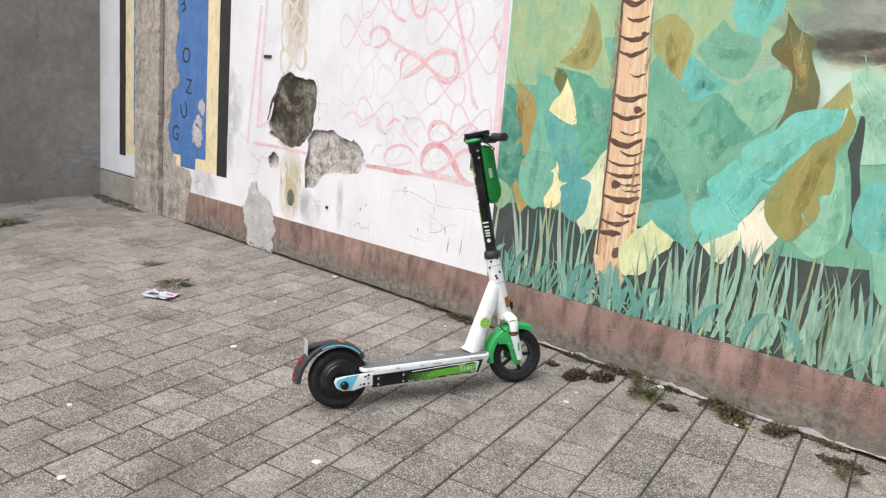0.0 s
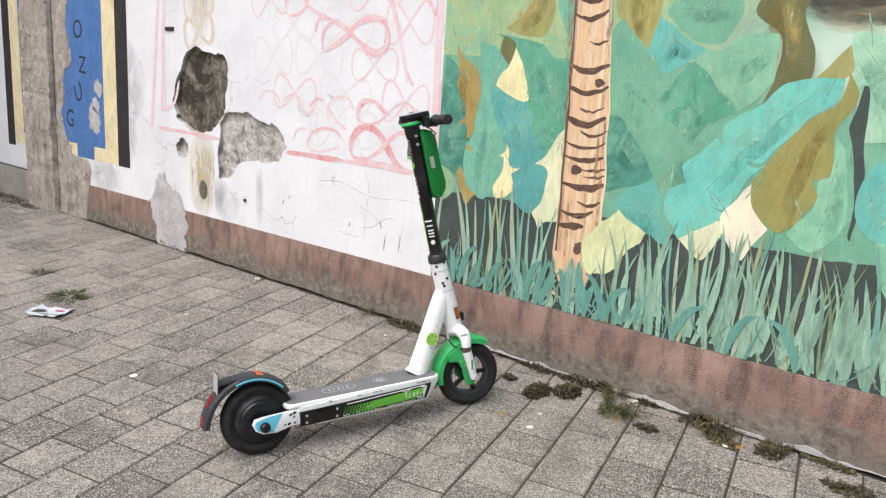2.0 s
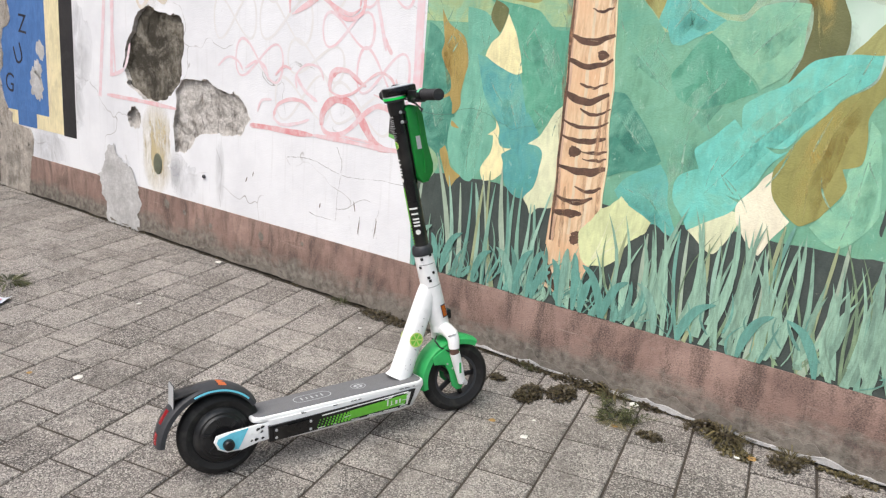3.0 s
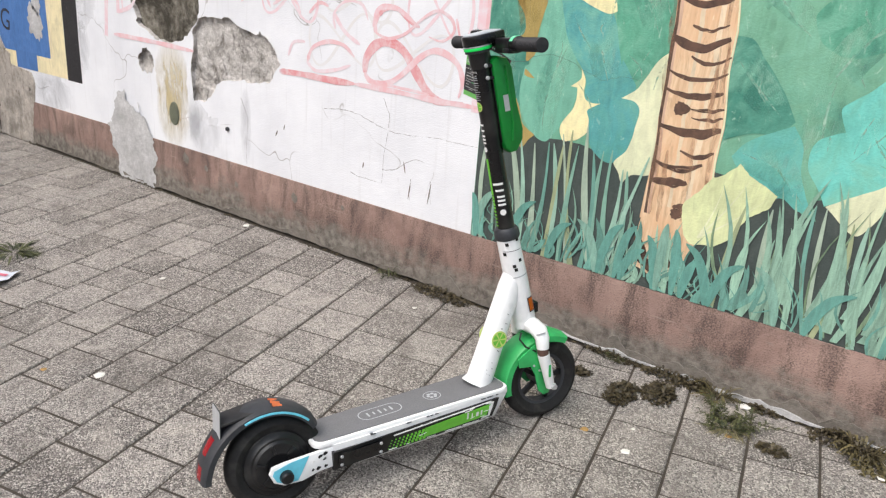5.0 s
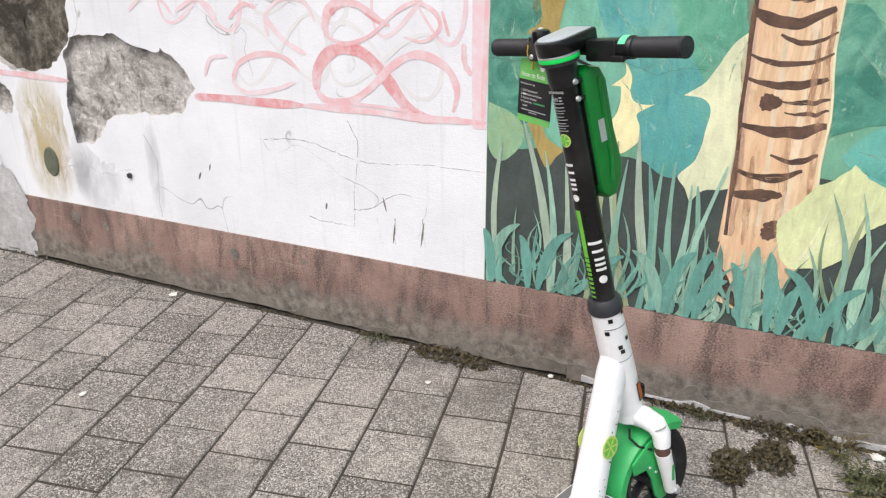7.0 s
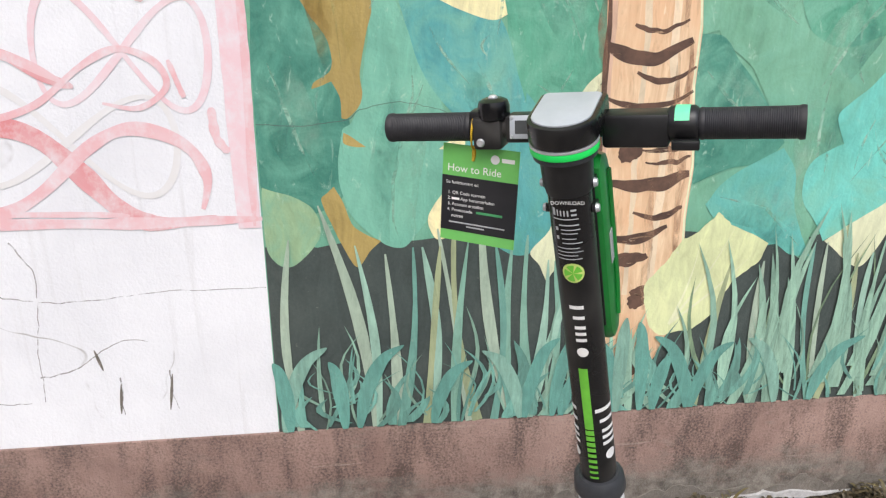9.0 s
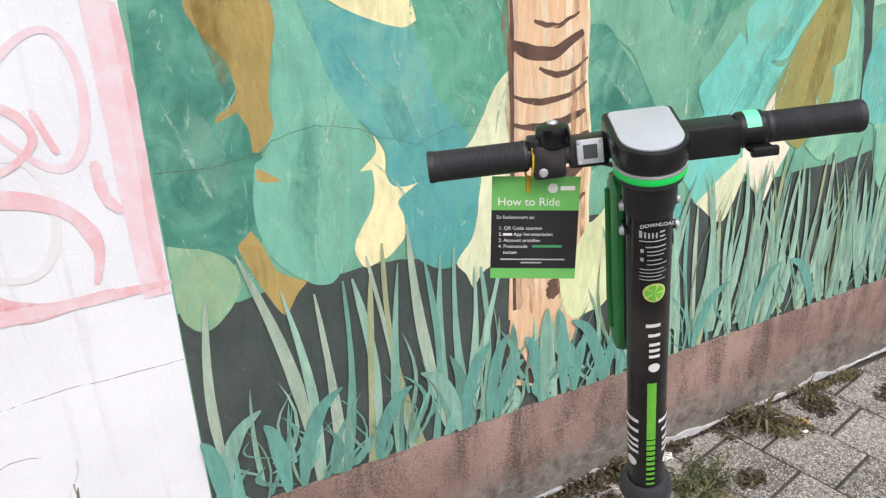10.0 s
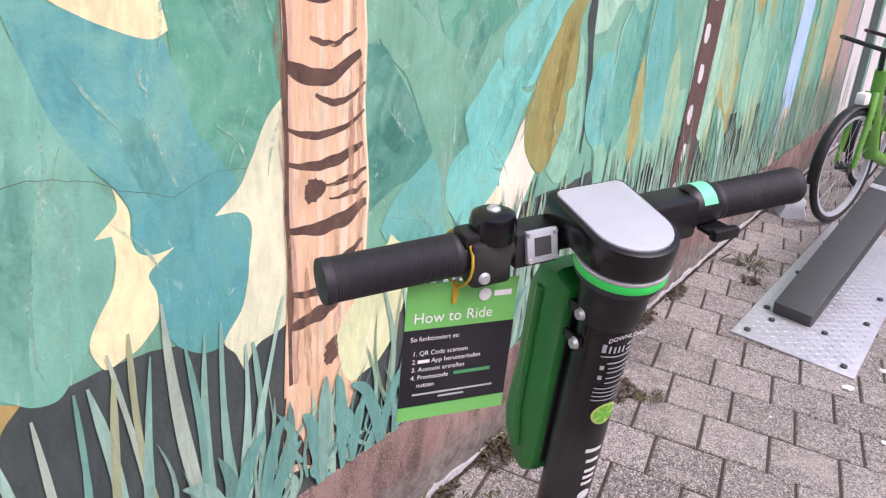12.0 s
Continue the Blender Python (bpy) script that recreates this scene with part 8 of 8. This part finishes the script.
# ---- parked bicycles ----
def bicycle(m, label):
    b = thing("bicycle", m, label, "bicycle", "parked rental bicycles")
    r = 0.34
    for name, cx in (("front_wheel", 0.0), ("rear_wheel", 1.05)):
        prof = [(r - 0.022 + 0.022 * math.cos(2 * math.pi * i / 10), 0.022 * math.sin(2 * math.pi * i / 10)) for i in range(10)]
        w = part(name, lathe([(r - 0.058, -0.012), (r - 0.036, -0.014), (r - 0.036, 0.014), (r - 0.058, 0.012)], 56), SILVER, b, "pale rim with dark tyre", Matrix.Translation((cx, 0, r)))
        part("tyre", lathe(prof, 56), RUBBER, w, "dark tyre", Matrix.Translation((cx, 0, r)))
        part("hub", lathe([(0, -0.04), (0.03, -0.04), (0.03, 0.04), (0, 0.04)], 16, False), GUNMETAL, w, "", Matrix.Translation((cx, 0, r)))
        for k in range(18):
            a = 2 * math.pi * k / 18
            part("spoke", tube([(cx + 0.028 * math.cos(a + 0.4), 0.02 * (-1) ** k, r + 0.028 * math.sin(a + 0.4)), (cx + (r - 0.05) * math.cos(a), 0, r + (r - 0.05) * math.sin(a))], 0.0014, 5), STEEL, w)
        part("mudguard", guard(Vector((cx, 0, r)), 10 if cx == 0 else 20, 190, r + 0.02, r + 0.02, 0.03, 0.012), BLACK, w, "black mudguard")
    for s in (-1, 1):
        part("fork_leg", tube([(0, s * 0.05, r), (0.05, s * 0.05, r + 0.30), (0.12, s * 0.02, r + 0.42)], [0.014, 0.02, 0.022], 10), BIKE_GREEN, b, "green fork leg")
    frame_t = part("frame", tube([(0.15, 0, r + 0.55), (0.18, 0, r + 0.36), (0.30, 0, r + 0.05), (0.62, 0, r - 0.05), (0.66, 0, r + 0.2), (0.62, 0, r + 0.52)], [0.032, 0.04, 0.045, 0.042, 0.03, 0.026], 14), BIKE_GREEN, b, "thick green step-through frame")
    part("chain_stay", tube([(0.64, 0.0, r - 0.03), (0.8, 0.05, r - 0.01), (1.05, 0.055, r)], 0.014, 8), BIKE_GREEN, frame_t)
    part("handlebar", tube([(0.22, -0.30, r + 0.70), (0.12, -0.22, r + 0.70), (0.12, 0.0, r + 0.66), (0.12, 0.22, r + 0.70), (0.22, 0.30, r + 0.70)], 0.013, 10, side=Vector((1, 0, 0))), BLACK, b, "black handlebar")
    part("stem", tube([(0.14, 0, r + 0.52), (0.12, 0, r + 0.67)], 0.016, 10), BLACK, b)
    part("saddle", loft([(0.47, r + 0.62, r + 0.59, 0.02, 0.015), (0.58, r + 0.63, r + 0.58, 0.04, 0.03), (0.72, r + 0.64, r + 0.57, 0.085, 0.06), (0.75, r + 0.63, r + 0.58, 0.07, 0.05)]), BLACK, b, "black saddle")
    part("seat_post", tube([(0.62, 0, r + 0.5), (0.61, 0, r + 0.6)], 0.014, 10), STEEL, b)
    part("lamp", box(-0.02, 0.05, -0.03, 0.03, r + 0.36, r + 0.43, 0.012), WHITE_PRINT, b, "white front lamp")
    return b


bicycle(Matrix.Translation((4.74, -0.37, ground_z(-0.37) + 0.010)) @ Matrix.Rotation(radians(-17), 4, "Z"), "green rental bicycle with pale rims, held in the dock")
bicycle(Matrix.Translation((5.9, -0.36, ground_z(-0.36))) @ Matrix.Rotation(radians(-14), 4, "Z"), "green rental bicycle parked behind another one")

# ---- the paving, slab by slab ----
paving_thing = thing("pavement", Matrix(), "grey square aggregate paving slabs in staggered rows", "paving", kind="structure")
TURN_P = radians(11.6)
CU, SU = math.cos(TURN_P), math.sin(TURN_P)
PITCH, JOINT = 0.207, 0.0075


def clip_half(poly, nx, ny, c):
    """The part of a polygon where nx*x + ny*y <= c."""
    out = []
    for i, p in enumerate(poly):
        q = poly[(i + 1) % len(poly)]
        dp, dq = nx * p[0] + ny * p[1] - c, nx * q[0] + ny * q[1] - c
        if dp <= 0:
            out.append(p)
        if dp * dq < 0:
            s = dp / (dp - dq)
            out.append((p[0] + (q[0] - p[0]) * s, p[1] + (q[1] - p[1]) * s))
    return out


def slab_faces(poly, depth=0.034, ch=0.0042):
    """Vertices and faces of one slab with a small worn chamfer, top at zero."""
    n = len(poly)
    cx, cy = sum(p[0] for p in poly) / n, sum(p[1] for p in poly) / n
    vs, fs = [], []
    for k, z in ((1.0, -depth), (1.0, -ch), (0.0, 0.0)):
        for x, y in poly:
            d = math.hypot(x - cx, y - cy) or 1
            q = (1 - k) * ch * 1.4 / d
            vs.append((x + (cx - x) * q, y + (cy - y) * q, z))
    for a in (0, n):
        for i in range(n):
            fs.append((a + i, a + (i + 1) % n, a + n + (i + 1) % n, a + n + i))
    fs.append(tuple(range(2 * n, 3 * n)))
    return vs, fs


def slab_mesh(poly):
    vs, fs = slab_faces(poly)
    me = bpy.data.meshes.new("slab")
    me.from_pydata(vs, [], fs)
    me.materials.append(PAVING)
    return me


prng = random.Random(21)
h, hv = (PITCH - JOINT) / 2, (0.2055 - JOINT) / 2
square = [(-h, -hv), (h, -hv), (h, hv), (-h, hv)]
shared = [slab_mesh([(x * prng.uniform(0.992, 1.0) , y * prng.uniform(0.992, 1.0)) for x, y in square]) for _ in range(6)]
far_v, far_f = [], []
near = 0
TILT_P = Matrix.Rotation(math.atan(SLOPE), 4, "X")
for iu in range(-40, 52):
    u = -0.160 + PITCH * iu
    for iv in range(-48, 28):
        v = -0.754 + 0.2055 * iv + (0.108 if iu % 2 else 0.0) + 0.012 * math.sin(iu * 2.4)
        x, y = u * CU - v * SU, u * SU + v * CU
        if not (-5.95 < x < 9.0 and -7.0 < y < 0.14):
            continue
        jig = prng.uniform(-0.003, 0.003)
        m = Matrix.Translation((x, y, SLOPE * y)) @ TILT_P @ Matrix.Rotation(TURN_P + prng.uniform(-0.008, 0.008), 4, "Z") @ Matrix.Translation((0, 0, prng.uniform(-0.0016, 0.0014))) @ Matrix.Rotation(prng.uniform(-0.006, 0.006), 4, "X") @ Matrix.Rotation(prng.uniform(-0.006, 0.006), 4, "Y")
        local = [(a + jig, b + prng.uniform(-0.0015, 0.0015)) for a, b in square]
        at_wall = y > -0.16 or x < -5.45
        if at_wall:
            inv = m.inverted()
            world_poly = [(m @ Vector((a, b, 0))).to_2d() for a, b in local]
            world_poly = clip_half([tuple(p) for p in world_poly], 0, 1, -0.024)
            world_poly = clip_half(world_poly, -1, 0, 5.63) if world_poly else []
            if len(world_poly) < 3:
                continue
            local = [tuple((inv @ Vector((a, b, SLOPE * b)))[:2]) for a, b in world_poly]
            area = abs(sum(p[0] * q[1] - q[0] * p[1] for p, q in zip(local, local[1:] + local[:1]))) / 2
            if area < 0.0006:
                continue
        if -1.75 < x < 2.9 and y > -2.35 + 0.28 * abs(x - 0.2) and near < 300:
            near += 1
            ob = new("paving_slab", slab_mesh(local) if at_wall else shared[(iu * 7 + iv * 3) % 6])
            ob.parent = paving_thing
            ob.matrix_local = m
        else:
            vs, fs = slab_faces(local)
            n0 = len(far_v)
            far_v += [tuple(m @ Vector(p)) for p in vs]
            far_f += [tuple(n0 + i for i in f) for f in fs]
me = bpy.data.meshes.new("slab_field")
me.from_pydata(far_v, [], far_f)
me.materials.append(PAVING_FAR)
field_ob = new("slab_field", me)
field_ob.parent = paving_thing
tagged(field_ob, "grey aggregate slabs further off", kind="stuff")
